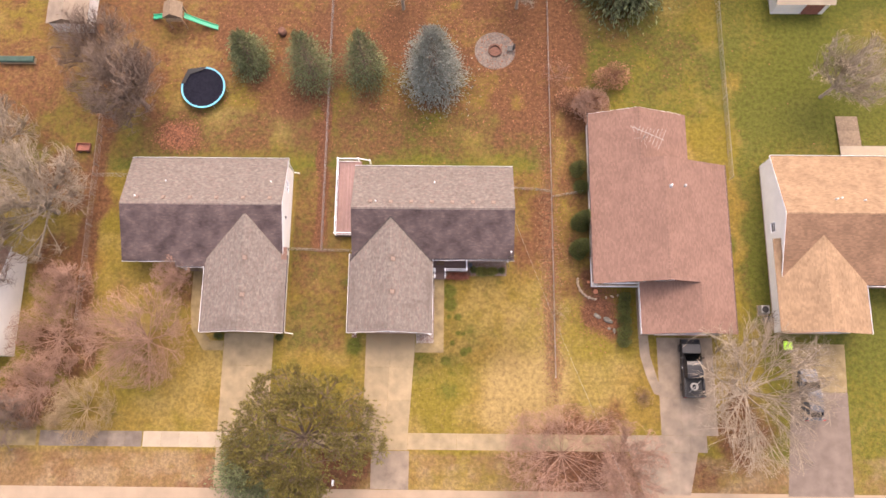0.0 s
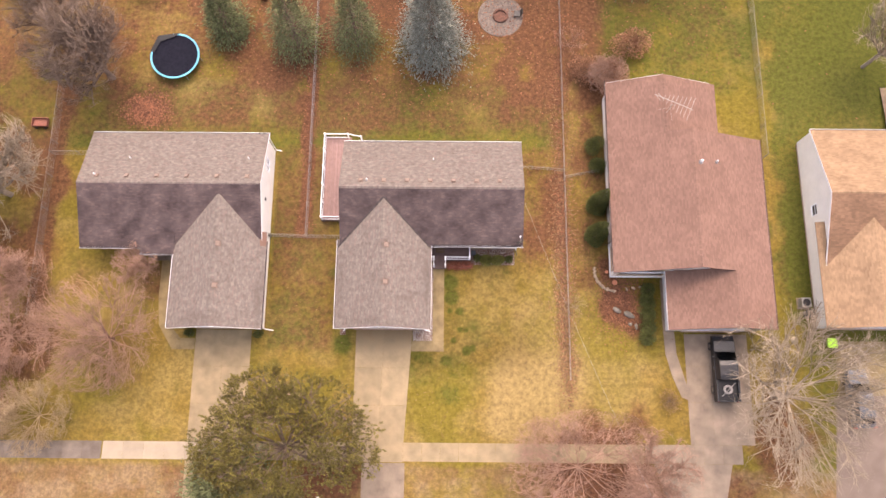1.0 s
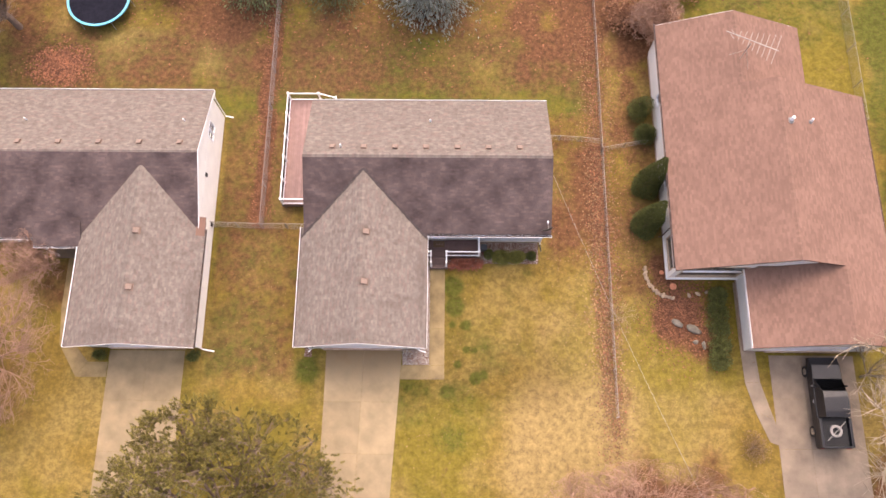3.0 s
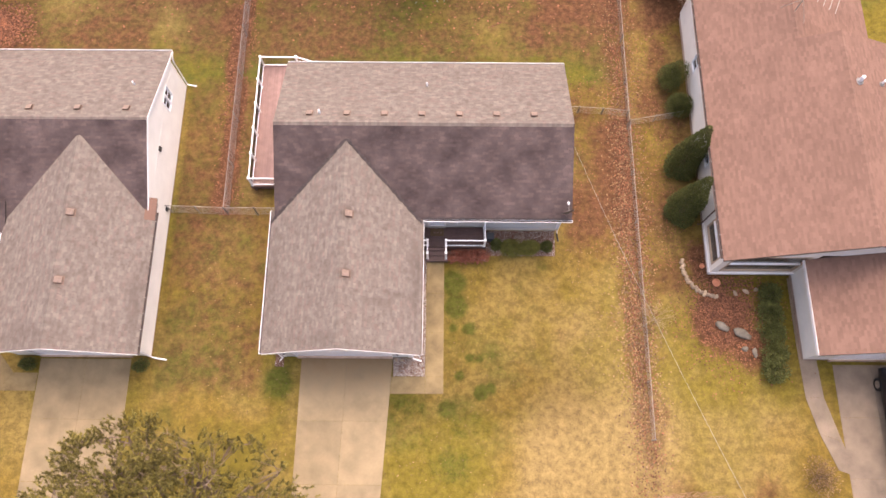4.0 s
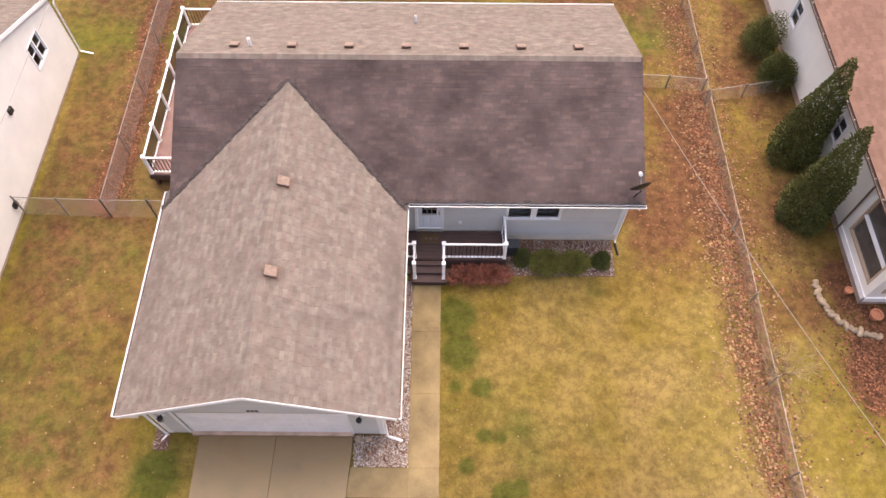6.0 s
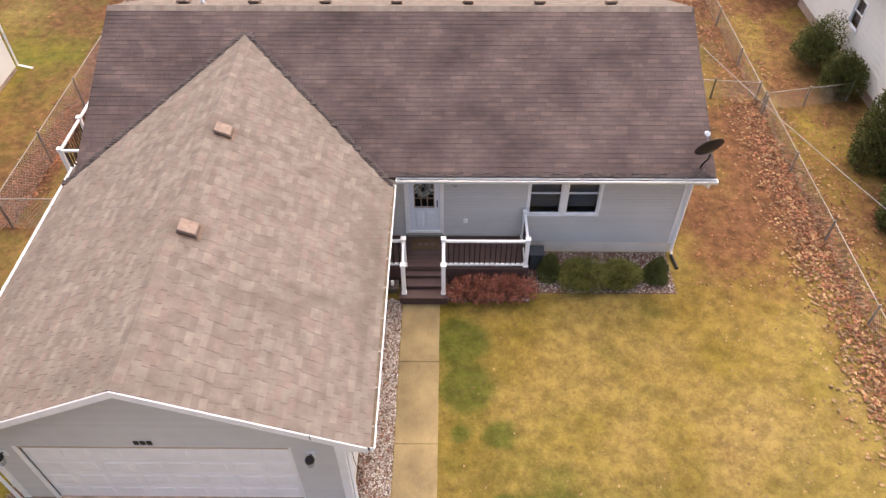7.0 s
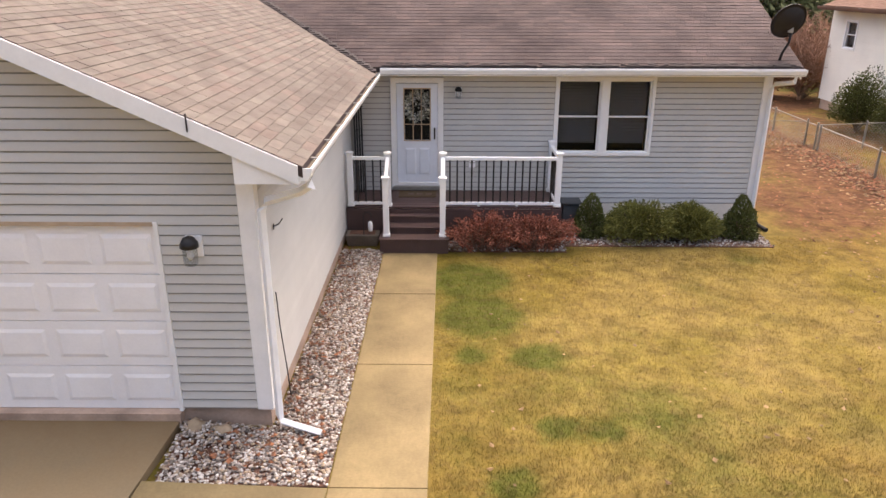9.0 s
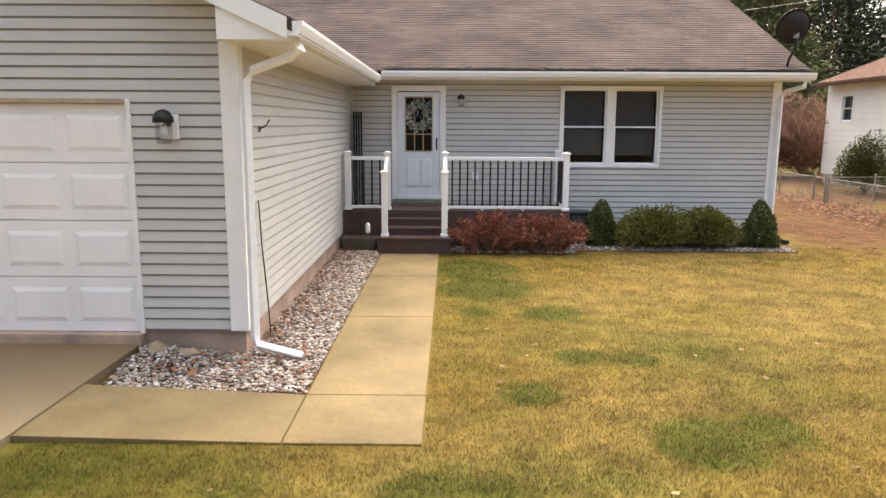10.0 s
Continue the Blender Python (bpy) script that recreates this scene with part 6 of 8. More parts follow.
part("roof", Build().hexa([(34.2, 41.0, 2.1), (40.3, 41.0, 2.1), (40.3, 44.8, 2.1), (34.2, 44.8, 2.1), (34.2, 42.8, 2.95), (40.3, 42.8, 2.95), (40.3, 43.0, 2.95), (34.2, 43.0, 2.95)]), CONCRETE_PALE, shed)
part("door", Build().box(37.6, 39.5, 41.26, 41.3, G, 1.8), WOOD_RED, shed)

# ---- plants ----


def limb(b, p, d, length, r0, r1, rng, n=4, segs=3, wob=0.12, lift=0.0):
    pts, rad = [p.copy()], [r0]
    for i in range(segs):
        d = (d + Vector((rng.uniform(-wob, wob), rng.uniform(-wob, wob), rng.uniform(-wob, wob) + lift))).normalized()
        p = p + d * (length / segs)
        pts.append(p.copy())
        rad.append(lerp(r0, r1, (i + 1) / segs))
    b.tube(pts, rad, n, caps=False)
    return pts, d


def bare_tree(at, height, spread, mat, seed, label, counts=(7, 6, 6, 4), trunk_r=0.16, fork=0.25, lean=(0, 0), twig_r=0.012, up=0.55, category="tree", bound=None):
    """Trunk, limbs and several orders of twigs. Returns the thing and the twig ends."""
    rng = random.Random(seed)
    tree = thing("tree", (at[0], at[1], G), label, category)
    tb, cb = Build(), Build()
    base = Vector((at[0], at[1], G - 0.05))
    top, d = limb(tb, base, Vector((lean[0], lean[1], 1)).normalized(), height * fork + 0.05, trunk_r * 1.25, trunk_r, rng, 8, 4, 0.05)
    ends = []
    reach = math.hypot(height * (1 - fork), spread)

    def grow(pts, d, length, r, level):
        if level >= len(counts):
            ends.append(pts[-1])
            return
        for k in range(counts[level]):
            t = rng.uniform(0.25, 1.0) if level else rng.uniform(0.75, 1.0)
            q = t * (len(pts) - 1)
            i = min(int(q), len(pts) - 2)
            p = pts[i].lerp(pts[i + 1], q - i)
            if level == 0:
                a = 2 * math.pi * (k + rng.uniform(-0.3, 0.3)) / counts[0]
                e = rng.uniform(0.25, 1.0)
                dd = Vector((math.cos(a) * spread * e, math.sin(a) * spread * e, height * (1 - fork) * rng.uniform(up, 1.0))).normalized()
                L = reach * rng.uniform(0.5, 0.68)
            else:
                side = Vector((rng.uniform(-1, 1), rng.uniform(-1, 1), rng.uniform(-0.5, 0.8)))
                dd = (d * 0.9 + side * 0.8).normalized()
                L = length * (rng.uniform(0.45, 0.8) if level == 1 else rng.uniform(0.35, 0.62))
            rr = max(twig_r * 0.8, r * rng.uniform(0.45, 0.62))
            target = tb if level == 0 else cb
            np_, nd = limb(target, p, dd, L, rr, max(twig_r * 0.45, rr * 0.45), rng, 5 if level == 0 else 3, 4 if level < 2 else 2, 0.16 if level else 0.10, 0.02)
            grow(np_, nd, L, rr, level + 1)

    grow(top, d, reach, trunk_r, 0)
    bound = bound or ((at[0] + lean[0] * height * 0.5, at[1] + lean[1] * height * 0.5, G + height * 0.5), (spread, spread, height * 0.66))
    c, r = Vector(bound[0]), bound[1]

    def held(p):
        """Draws what grows past the crown's outline back to it."""
        o = Vector(p) - c
        k = math.sqrt((o.x / r[0]) ** 2 + (o.y / r[1]) ** 2 + (o.z / r[2]) ** 2)
        return Vector(p) if k < 0.8 else c + o * ((0.8 + 0.22 * (1 - math.exp((0.8 - k) / 0.22))) / k)
    for b in (tb, cb):
        b.v = [tuple(held(p)) for p in b.v]
    ends = [held(p) for p in ends]
    part("trunk", tb, mat, tree, smooth=True)
    part("crown", cb, mat, tree, "bare fine twigs")
    return tree, ends


def leaf_quads(points, size, rng, droop=0.0, outward=None, aspect=0.55):
    """Small bent leaves (two triangles folded on the rib) at the points."""
    b = Build()
    for p in points:
        p = Vector(p)
        s = size * rng.uniform(0.6, 1.3)
        if outward is not None:
            a = (p - Vector(outward))
            a.z *= 0.4
            a = (a.normalized() + Vector((rng.uniform(-0.7, 0.7), rng.uniform(-0.7, 0.7), rng.uniform(-0.6, 0.6) - droop))).normalized()
        else:
            a = Vector((rng.uniform(-1, 1), rng.uniform(-1, 1), rng.uniform(-0.7, 0.7) - droop)).normalized()
        c = a.cross(Vector((rng.uniform(-1, 1), rng.uniform(-1, 1), rng.uniform(-1, 1)))).normalized()
        n = a.cross(c) * s * 0.15
        w = c * s * aspect * 0.5
        b.add([p, p + a * s * 0.5 + w + n, p + a * s, p + a * s * 0.5 - w + n], [(0, 1, 2), (0, 2, 3)])
    return b


def conifer(at, h, r, mat, seed, label, n=5200, size=0.34, skirt=0.25, power=0.62, category="tree"):
    """A conical evergreen: trunk, tiers of boughs, sprays of needles that hang outwards."""
    rng = random.Random(seed)
    tree = thing("tree", (at[0], at[1], G), label, category)
    part("trunk", Build().tube([(at[0], at[1], G - 0.05), (at[0], at[1], G + h * 0.96)], [0.03 * r + 0.09, 0.02], 8), BARK, tree)
    bb, pts = Build(), []
    tiers = max(7, int(h * 2.0))
    for t in range(tiers):
        f = (t + 0.5) / tiers
        z = G + skirt + (h - skirt) * f
        rad = r * (1 - f) ** power * rng.uniform(0.88, 1.08) + 0.1
        arms = max(5, int(12 * (1 - f) + 5))
        for k in range(arms):
            a = 2 * math.pi * (k + rng.uniform(-0.4, 0.4)) / arms
            L = rad * rng.uniform(0.75, 1.15)
            e = Vector((at[0] + math.cos(a) * L, at[1] + math.sin(a) * L, z - L * 0.22))
            o = Vector((at[0], at[1], z))
            bb.tube([o, o.lerp(e, 0.6), e], [0.02, 0.014, 0.006], 3, caps=False)
            m = max(6, int(n / (tiers * arms) * (0.4 + 1.2 * (1 - f))))
            for _ in range(m):
                q = rng.uniform(0.25, 1.02) ** 0.7
                p = o.lerp(e, q)
                sp = 0.16 * rad * q + 0.06
                pts.append(p + Vector((rng.gauss(0, sp), rng.gauss(0, sp), rng.gauss(0, 0.06 * r + 0.04))))
    part("branchwork", bb, BARK, tree, kind="stuff")
    part("crown", leaf_quads(pts, size, rng, 0.15, (at[0], at[1], G + h * 0.35), 0.4), mat, tree, "layered needle sprays")
    return tree


def bush(at, rx, ry, h, mat, seed, label, n=1800, size=0.09, name="shrub", cone=0.0, lumps=5, stems=True, aspect=0.55):
    """A shrub of many small leaves on stems; cone: 0 a mound, 1 a pointed cone."""
    rng = random.Random(seed)
    s = thing(name, (at[0], at[1], G), label, "shrub")
    pts, stem = [], Build()
    heads = [(rng.uniform(-0.35, 0.35) * rx, rng.uniform(-0.35, 0.35) * ry, rng.uniform(0.6, 1.0)) for _ in range(lumps)]
    while len(pts) < n:
        u = rng.random()
        a = rng.uniform(0, 2 * math.pi)
        if cone:
            f = 1 - (1 - u) ** 0.62
            rad = (1 - f) ** 0.62 * (0.75 + 0.25 * min(1, f * 6)) * rng.uniform(0.72, 1.06)
            bulge = 1 + 0.12 * math.sin(a * 3 + f * 9 + seed)
            pts.append((at[0] + math.cos(a) * rx * rad * bulge, at[1] + math.sin(a) * ry * rad * bulge, G + 0.03 + h * f + rng.uniform(-0.03, 0.03)))
        else:
            hx, hy, hz = heads[rng.randrange(lumps)]
            e = math.acos(rng.uniform(-0.35, 1.0))
            k = rng.uniform(0.72, 1.06)
            pts.append((at[0] + hx + math.cos(a) * math.sin(e) * rx * 0.68 * k, at[1] + hy + math.sin(a) * math.sin(e) * ry * 0.68 * k, max(G + 0.02, G + h * hz * (0.42 + 0.58 * math.cos(e) * k))))
    for _ in range(26 if stems else 8):
        p = pts[rng.randrange(n)]
        q = (lerp(at[0], p[0], 0.95), lerp(at[1], p[1], 0.95), p[2])
        stem.tube([(at[0] + rng.uniform(-0.06, 0.06), at[1] + rng.uniform(-0.06, 0.06), G - 0.02), (lerp(at[0], p[0], 0.5), lerp(at[1], p[1], 0.5), lerp(G, p[2], 0.55)), q], [0.012, 0.008, 0.004], 4, caps=False)
    part("branching", stem, BARK, s)
    core = []
    for j in range(int(n * 0.35)):
        p = pts[rng.randrange(n)]
        k = rng.uniform(0.3, 0.75)
        core.append((lerp(at[0], p[0], k), lerp(at[1], p[1], k), lerp(G + 0.1 * h, p[2], lerp(k, 1, 0.3))))
    part("foliage", leaf_quads(pts + core, size, rng, 0.0, (at[0], at[1], G), aspect), mat, s)
    return s


# planting before the porch


def twiggy_shrub(at, rx, ry, h, mat, seed, label, stems=150):
    """Arching twigs from one root, each set with small leaves."""
    rng = random.Random(seed)
    sh = thing("shrub", (at[0], at[1], G), label, "shrub")
    tw, pts = Build(), []
    for k in range(stems):
        a, e = rng.uniform(0, 2 * math.pi), rng.random() ** 0.6
        tip = Vector((at[0] + math.cos(a) * rx * e * rng.uniform(0.8, 1.15), at[1] + math.sin(a) * ry * e * rng.uniform(0.8, 1.15), G + h * (1 - 0.55 * e * e) * rng.uniform(0.75, 1.12)))
        foot = Vector((at[0] + math.cos(a) * rx * 0.35 * e, at[1] + math.sin(a) * ry * 0.35 * e, G - 0.02))
        mid = foot.lerp(tip, 0.55) + UP * h * 0.14
        tw.tube([foot, mid, tip], [0.006, 0.004, 0.002], 3, caps=False)
        for _ in range(46):
            t = rng.random() ** 0.7
            p = foot.lerp(mid, t * 2) if t < 0.5 else mid.lerp(tip, t * 2 - 1)
            pts.append(p + Vector((rng.gauss(0, 0.03), rng.gauss(0, 0.03), rng.gauss(0, 0.025))))
    part("branching", tw, BARK, sh, "fine brown twigs")
    part("foliage", leaf_quads(pts, 0.042, rng, 0.0, (at[0], at[1], G), 0.6), mat, sh)
    return sh


twiggy_shrub((1.05, 12.60), 0.86, 0.52, 0.66, BARBERRY, 61, "rust-red twiggy barberry shrub before the porch")
twiggy_shrub((1.98, 12.66), 0.82, 0.52, 0.66, BARBERRY, 62, "rust-red twiggy barberry shrub before the porch")
bush((3.07, 13.35), 0.36, 0.36, 0.78, YEW, 63, "small clipped conical dark evergreen", 4600, 0.042, cone=1.0)
bush((3.92, 13.12), 0.62, 0.5, 0.76, JUNIPER, 64, "low spreading olive juniper", 8000, 0.075, lumps=13, aspect=0.28)
bush((4.88, 13.10), 0.60, 0.5, 0.74, JUNIPER, 65, "low spreading olive juniper", 8000, 0.075, lumps=13, aspect=0.28)
bush((5.83, 13.25), 0.36, 0.36, 0.80, YEW, 66, "small clipped conical dark evergreen", 4600, 0.042, cone=1.0)
# along the cream house
bush((13.5, 23.5), 0.85, 0.85, 2.0, YEW, 71, "rounded dark evergreen against the cream wall", 9000, 0.065, lumps=9)
bush((13.75, 21.75), 0.75, 0.75, 1.7, YEW, 72, "rounded dark evergreen against the cream wall", 9000, 0.065, lumps=9)
bush((13.55, 18.0), 0.95, 0.95, 5.2, YEW, 73, "tall conical evergreen against the cream wall", 9500, 0.1, cone=1.0)
bush((13.3, 15.25), 0.95, 0.95, 5.1, YEW, 74, "tall conical evergreen against the cream wall", 9500, 0.1, cone=1.0)
for k in range(5):
    bush((17.65 - 0.05 * k, 10.6 - 1.02 * k), 0.72, 0.72, 0.95, YEW, 75 + k, "clipped dark green hedge bush", 1500, 0.11, name="hedge_bush", lumps=7)
bush((19.0, 1.3), 1.0, 1.1, 1.1, LEAF_TAN, 81, "twiggy tan shrub beside a driveway", 900, 0.09)
bush((-21.4, 6.6), 0.5, 0.35, 0.7, YEW, 82, "small dark evergreen beside a garage door", 800, 0.09)
bush((-15.5, 6.6), 0.45, 0.35, 0.7, YEW, 83, "small dark evergreen beside a garage door", 800, 0.09)
bush((-36.2, -1.5), 0.9, 0.8, 1.2, LEAF_TAN, 84, "yellowed small shrub by the pavement", 500, 0.14)
bush((15.0, 30.4), 1.9, 1.5, 2.6, BRUSH, 85, "tangled russet brush behind the house", 2200, 0.16)
bush((13.0, 31.0), 1.6, 1.4, 2.3, BRUSH, 86, "tangled russet brush behind the house", 1800, 0.16)
bush((17.3, 33.5), 2.2, 1.6, 2.8, BRUSH, 87, "tangled russet brush behind the house", 1800, 0.18)

# spruces of the back gardens
conifer((-20.0, 35.0), 6.4, 2.1, NEEDLE, 91, "small dark green spruce in a back garden", 4600, 0.3)
conifer((-13.5, 33.6), 9.0, 2.6, NEEDLE, 92, "dark green spruce in a back garden", 4600, 0.28)
conifer((-8.0, 33.7), 9.0, 2.45, NEEDLE, 93, "dark green spruce in a back garden", 4600, 0.28)
conifer((-1.1, 33.2), 10.6, 3.3, NEEDLE_BLUE, 94, "blue-grey spruce in a back garden", 13000, 0.27)
conifer((18.6, 44.3), 13.0, 4.6, NEEDLE, 95, "tall dark green pine with long boughs", 9000, 0.5, 1.0)
conifer((-16.8, -5.4), 7.5, 3.9, NEEDLE, 96, "dark green pine on the verge", 7000, 0.32, 0.3, 0.7)
conifer((-13.4, -6.4), 4.6, 2.0, JUNIPER, 97, "olive young pine on the verge", 3200, 0.3, 0.3, 0.7)
for k, (x, y, h, r) in enumerate(((13.5, 52, 15, 4.5), (20.5, 50, 14, 4.6), (27.5, 54, 17, 5.2), (34.5, 56, 15, 5.0), (24.0, 60, 18, 5.4), (42, 60, 17, 5.5), (6, 56, 15, 5.0), (31.0, 48.5, 11, 3.8))):
    conifer((x, y), h, r, WOODS, 101 + k, "tall dark conifer of the wood behind the gardens", 11000, 0.42, 0.8)

for k, (x, y, h, r) in enumerate(((12, 74, 20, 7), (24, 76, 22, 7.5), (37, 74, 20, 7), (50, 70, 19, 7), (1, 72, 19, 7), (46, 52, 14, 5))):
    conifer((x, y), h, r, WOODS, 151 + k, "tall hazy conifer of the wood behind the gardens", 9000, 0.6, 0.8)

# bare trees
pine, pine_ends = bare_tree((-12.3, -2.6), 8.6, 8.0, BARK, 121, "broad pine with sparse olive needle tufts on bare limbs", (15, 9, 5, 3), 0.2, 0.25, up=0.1, bound=((-12.3, -2.3, 3.6), (7.6, 6.0, 4.4)))
rng = random.Random(122)
nb_ = Build()
hub = Vector((-12.3, -2.3, 2.0))
for e in pine_ends:
    for _ in range(rng.choice((1, 2, 3, 4, 5))):
        p = e + Vector((rng.gauss(0, 0.22), rng.gauss(0, 0.22), rng.gauss(0, 0.15)))
        axis_ = ((p - hub).normalized() + Vector((rng.gauss(0, 0.4), rng.gauss(0, 0.4), 0.5 + rng.gauss(0, 0.3)))).normalized()
        s_ = rng.uniform(0.22, 0.36)
        for k in range(20):
            d = (axis_ * 0.7 + Vector((rng.gauss(0, 0.6), rng.gauss(0, 0.6), rng.gauss(0, 0.6)))).normalized()
            w = d.cross(Vector((rng.uniform(-1, 1), rng.uniform(-1, 1), rng.uniform(-1, 1)))).normalized() * 0.028
            q = p + axis_ * s_ * rng.uniform(-0.6, 0.6)
            nb_.add([q - w, q + w, q + d * s_ * 0.55], [(0, 1, 2)])
part("needles", nb_, PINE, pine, "brush-like olive needle tufts", kind="stuff")
bare_tree((11.2, -4.0), 6.4, 7.6, BARK_RED, 123, "wide bare tree with fine reddish twigs over the pavement", (17, 10, 8, 5), 0.075, 0.10, twig_r=0.0125, up=0.12, bound=((11.4, -4.2, 3.0), (7.6, 4.9, 3.6)))
bare_tree((16.5, -5.0), 5.0, 4.6, BARK_RED, 133, "small bare tree with fine reddish twigs", (12, 9, 7, 5), 0.12, 0.12, twig_r=0.0137, up=0.15)
bare_tree((27.6, 1.8), 8.2, 8.4, BARK_PALE, 124, "spreading bare tree with pale silvery limbs", (13, 9, 8, 4), 0.17, 0.30, twig_r=0.0095, up=0.1)
bare_tree((38.8, 31.8), 8.2, 4.6, BARK_PALE, 125, "bare tree with pale fine twigs", (11, 8, 8, 5), 0.15, 0.3, (0.1, 0.06), twig_r=0.0137, up=0.35)
bare_tree((-30.6, 30.2), 8.4, 5.0, BARK, 126, "bare dark tree with dense twigs", (13, 9, 8, 5), 0.2, 0.22, (-0.2, 0.1), twig_r=0.0173, up=0.3)
bare_tree((-38.5, 18.8), 9.5, 6.0, BARK_PALE, 127, "large bare tree with pale branching limbs", (13, 9, 8, 5), 0.22, 0.2, twig_r=0.0150, up=0.2)
bare_tree((-43.0, 13.0), 7.5, 4.5, BARK, 137, "bare dark tree beside a house", (11, 8, 8, 4), 0.18, 0.2, twig_r=0.0158, up=0.25)
bare_tree((-27.9, 6.1), 6.8, 5.4, BARK_RED, 128, "bare lawn tree with fine brown twigs", (15, 9, 8, 5), 0.11, 0.12, twig_r=0.0085, up=0.2)
bare_tree((-36.6, 6.2), 4.0, 4.2, BARK_RED, 129, "reddish bare thicket tree", (14, 9, 8, 5), 0.09, 0.08, twig_r=0.0137, up=0.2)
bare_tree((-37.8, 1.4), 3.6, 3.6, BARK_RED, 130, "reddish bare thicket tree", (13, 9, 8, 4), 0.08, 0.08, twig_r=0.0137, up=0.2)
bare_tree((-40.0, -1.0), 4.5, 3.6, BARK, 138, "dark bare thicket tree", (12, 9, 7, 4), 0.09, 0.08, twig_r=0.0137, up=0.2)
bare_tree((-33.2, -0.3), 3.4, 3.4, BARK_TAN, 141, "tan bare thicket tree by the pavement", (12, 9, 7, 4), 0.08, 0.08, twig_r=0.0130, up=0.2)
bare_tree((-44.5, 25.0), 8.0, 5.0, BARK_PALE, 142, "large bare tree with pale branching limbs", (12, 9, 7, 4), 0.2, 0.2, twig_r=0.0173, up=0.2)
bare_tree((-35.8, 11.0), 4.0, 3.2, BARK_RED, 143, "reddish bare thicket tree along the fence", (12, 9, 8, 4), 0.08, 0.08, twig_r=0.0130, up=0.2)
bare_tree((-34.8, 35.0), 7.0, 4.6, BARK, 144, "bare dark tree with dense twigs", (12, 9, 8, 4), 0.16, 0.2, twig_r=0.0151, up=0.25)
bare_tree((-25.5, 12.2), 3.4, 2.6, BARK_RED, 145, "reddish bare ornamental tree before the house", (11, 8, 7, 4), 0.07, 0.1, twig_r=0.0108, up=0.25)
bare_tree((-4.4, 41.6), 6.0, 3.0, BARK_PALE, 131, "bare tree at the end of a garden", (7, 6, 5, 3), 0.16, 0.4, (0, 0.2), up=0.4)
bare_tree((7.6, 41.8), 6.0, 3.4, BARK_PALE, 132, "bare tree at the end of a garden", (8, 7, 5, 3), 0.16, 0.3, (0, 0.2), up=0.4)
bare_tree((11.6, 33.8), 2.2, 1.8, BARK_RED, 134, "twiggy red shrub on the fence line", (8, 7, 5), 0.04, 0.08, twig_r=0.0058, up=0.3, category="shrub")
bare_tree((11.35, 9.2), 1.3, 1.1, BARK_TAN, 135, "dry twiggy shrub on the leaf-strewn border", (8, 6, 5), 0.03, 0.06, twig_r=0.0043, up=0.3, category="shrub")
bare_tree((14.6, 30.0), 3.2, 2.2, BARK_RED, 136, "dense bare brush beside the house", (13, 9, 8, 4), 0.06, 0.06, twig_r=0.0130, up=0.4, category="shrub")
bare_tree((26.2, 5.6), 3.6, 2.4, BARK_PALE, 139, "pale bare ornamental tree beside a garage", (8, 7, 5), 0.07, 0.2, twig_r=0.0108, up=0.3)
bare_tree((-27.7, 2.3), 0.55, 0.6, BARK_RED, 140, "low dry perennial clump in the lawn", (14, 9, 5), 0.02, 0.05, twig_r=0.0036, up=0.1, category="shrub")

# ---- fences ----


def chain_fence(points, label, posts=3.0, h=1.12, mesh_gap=0.11):
    """Chain-link: posts with caps, a top rail, and crossed wires."""
    f = thing("fence", (*points[0], G), label, "fence")
    for (x0, y0), (x1, y1) in zip(points[:-1], points[1:]):
        L = math.hypot(x1 - x0, y1 - y0)
        part("top_rail", Build().tube([(x0, y0, G + h), (x1, y1, G + h)], 0.013, 6), GALV, f)
        n = max(1, int(round(L / posts)))
        for k in range(n + 1):
            x, y = lerp(x0, x1, k / n), lerp(y0, y1, k / n)
            part("post", Build().tube([(x, y, G - 0.05), (x, y, G + h + 0.06), (x, y, G + h + 0.08)], [0.03, 0.03, 0.012], 8), GALV, f)
        w = Build()
        u = Vector((x1 - x0, y1 - y0, 0)).normalized()
        m = int(L / mesh_gap)
        for k in range(-int(h / mesh_gap), m):
            for s in (0, 1):
                a0, a1 = k * mesh_gap, k * mesh_gap + h
                t0, t1 = max(0, a0), min(L, a1)
                if t1 - t0 < 0.02:
                    continue
                z0, z1 = (t0 - a0), (t1 - a0)
                if s:
                    z0, z1 = h - z0, h - z1
                p, q = Vector((x0, y0, G)) + u * t0 + UP * z0, Vector((x0, y0, G)) + u * t1 + UP * z1
                w.tube([p, q], 0.0028, 3, caps=False)
        part("wire_mesh", w, GALV, f, "fine crossed galvanised wires", kind="stuff")
    return f


chain_fence([(10.82, 3.0), (10.82, 44.0)], "galvanised chain-link fence along a leaf-strewn border", h=0.70)
chain_fence([(6.6, 21.65), (9.35, 21.5), (10.82, 21.35)], "short galvanised chain-link fence with a gate beside the house", 1.4, h=0.72)
chain_fence([(10.82, 20.75), (13.9, 21.35)], "short galvanised chain-link fence to the cream house", 1.6, h=0.72)
chain_fence([(-11.85, 15.05), (-11.85, 44.0)], "galvanised chain-link fence between the back gardens")
chain_fence([(-15.0, 15.15), (-11.85, 15.05), (-10.2, 15.05), (-8.2, 15.05)], "galvanised chain-link fence with a gate between two houses", 1.7)
chain_fence([(28.8, 22.8), (28.8, 46.0)], "galvanised chain-link fence beside a green lawn")
chain_fence([(-35.0, 8.0), (-35.0, 30.0)], "galvanised chain-link fence under bare trees", mesh_gap=0.16)
chain_fence([(-35.0, 22.6), (-30.3, 22.6)], "short galvanised chain-link fence beside the house", mesh_gap=0.16)

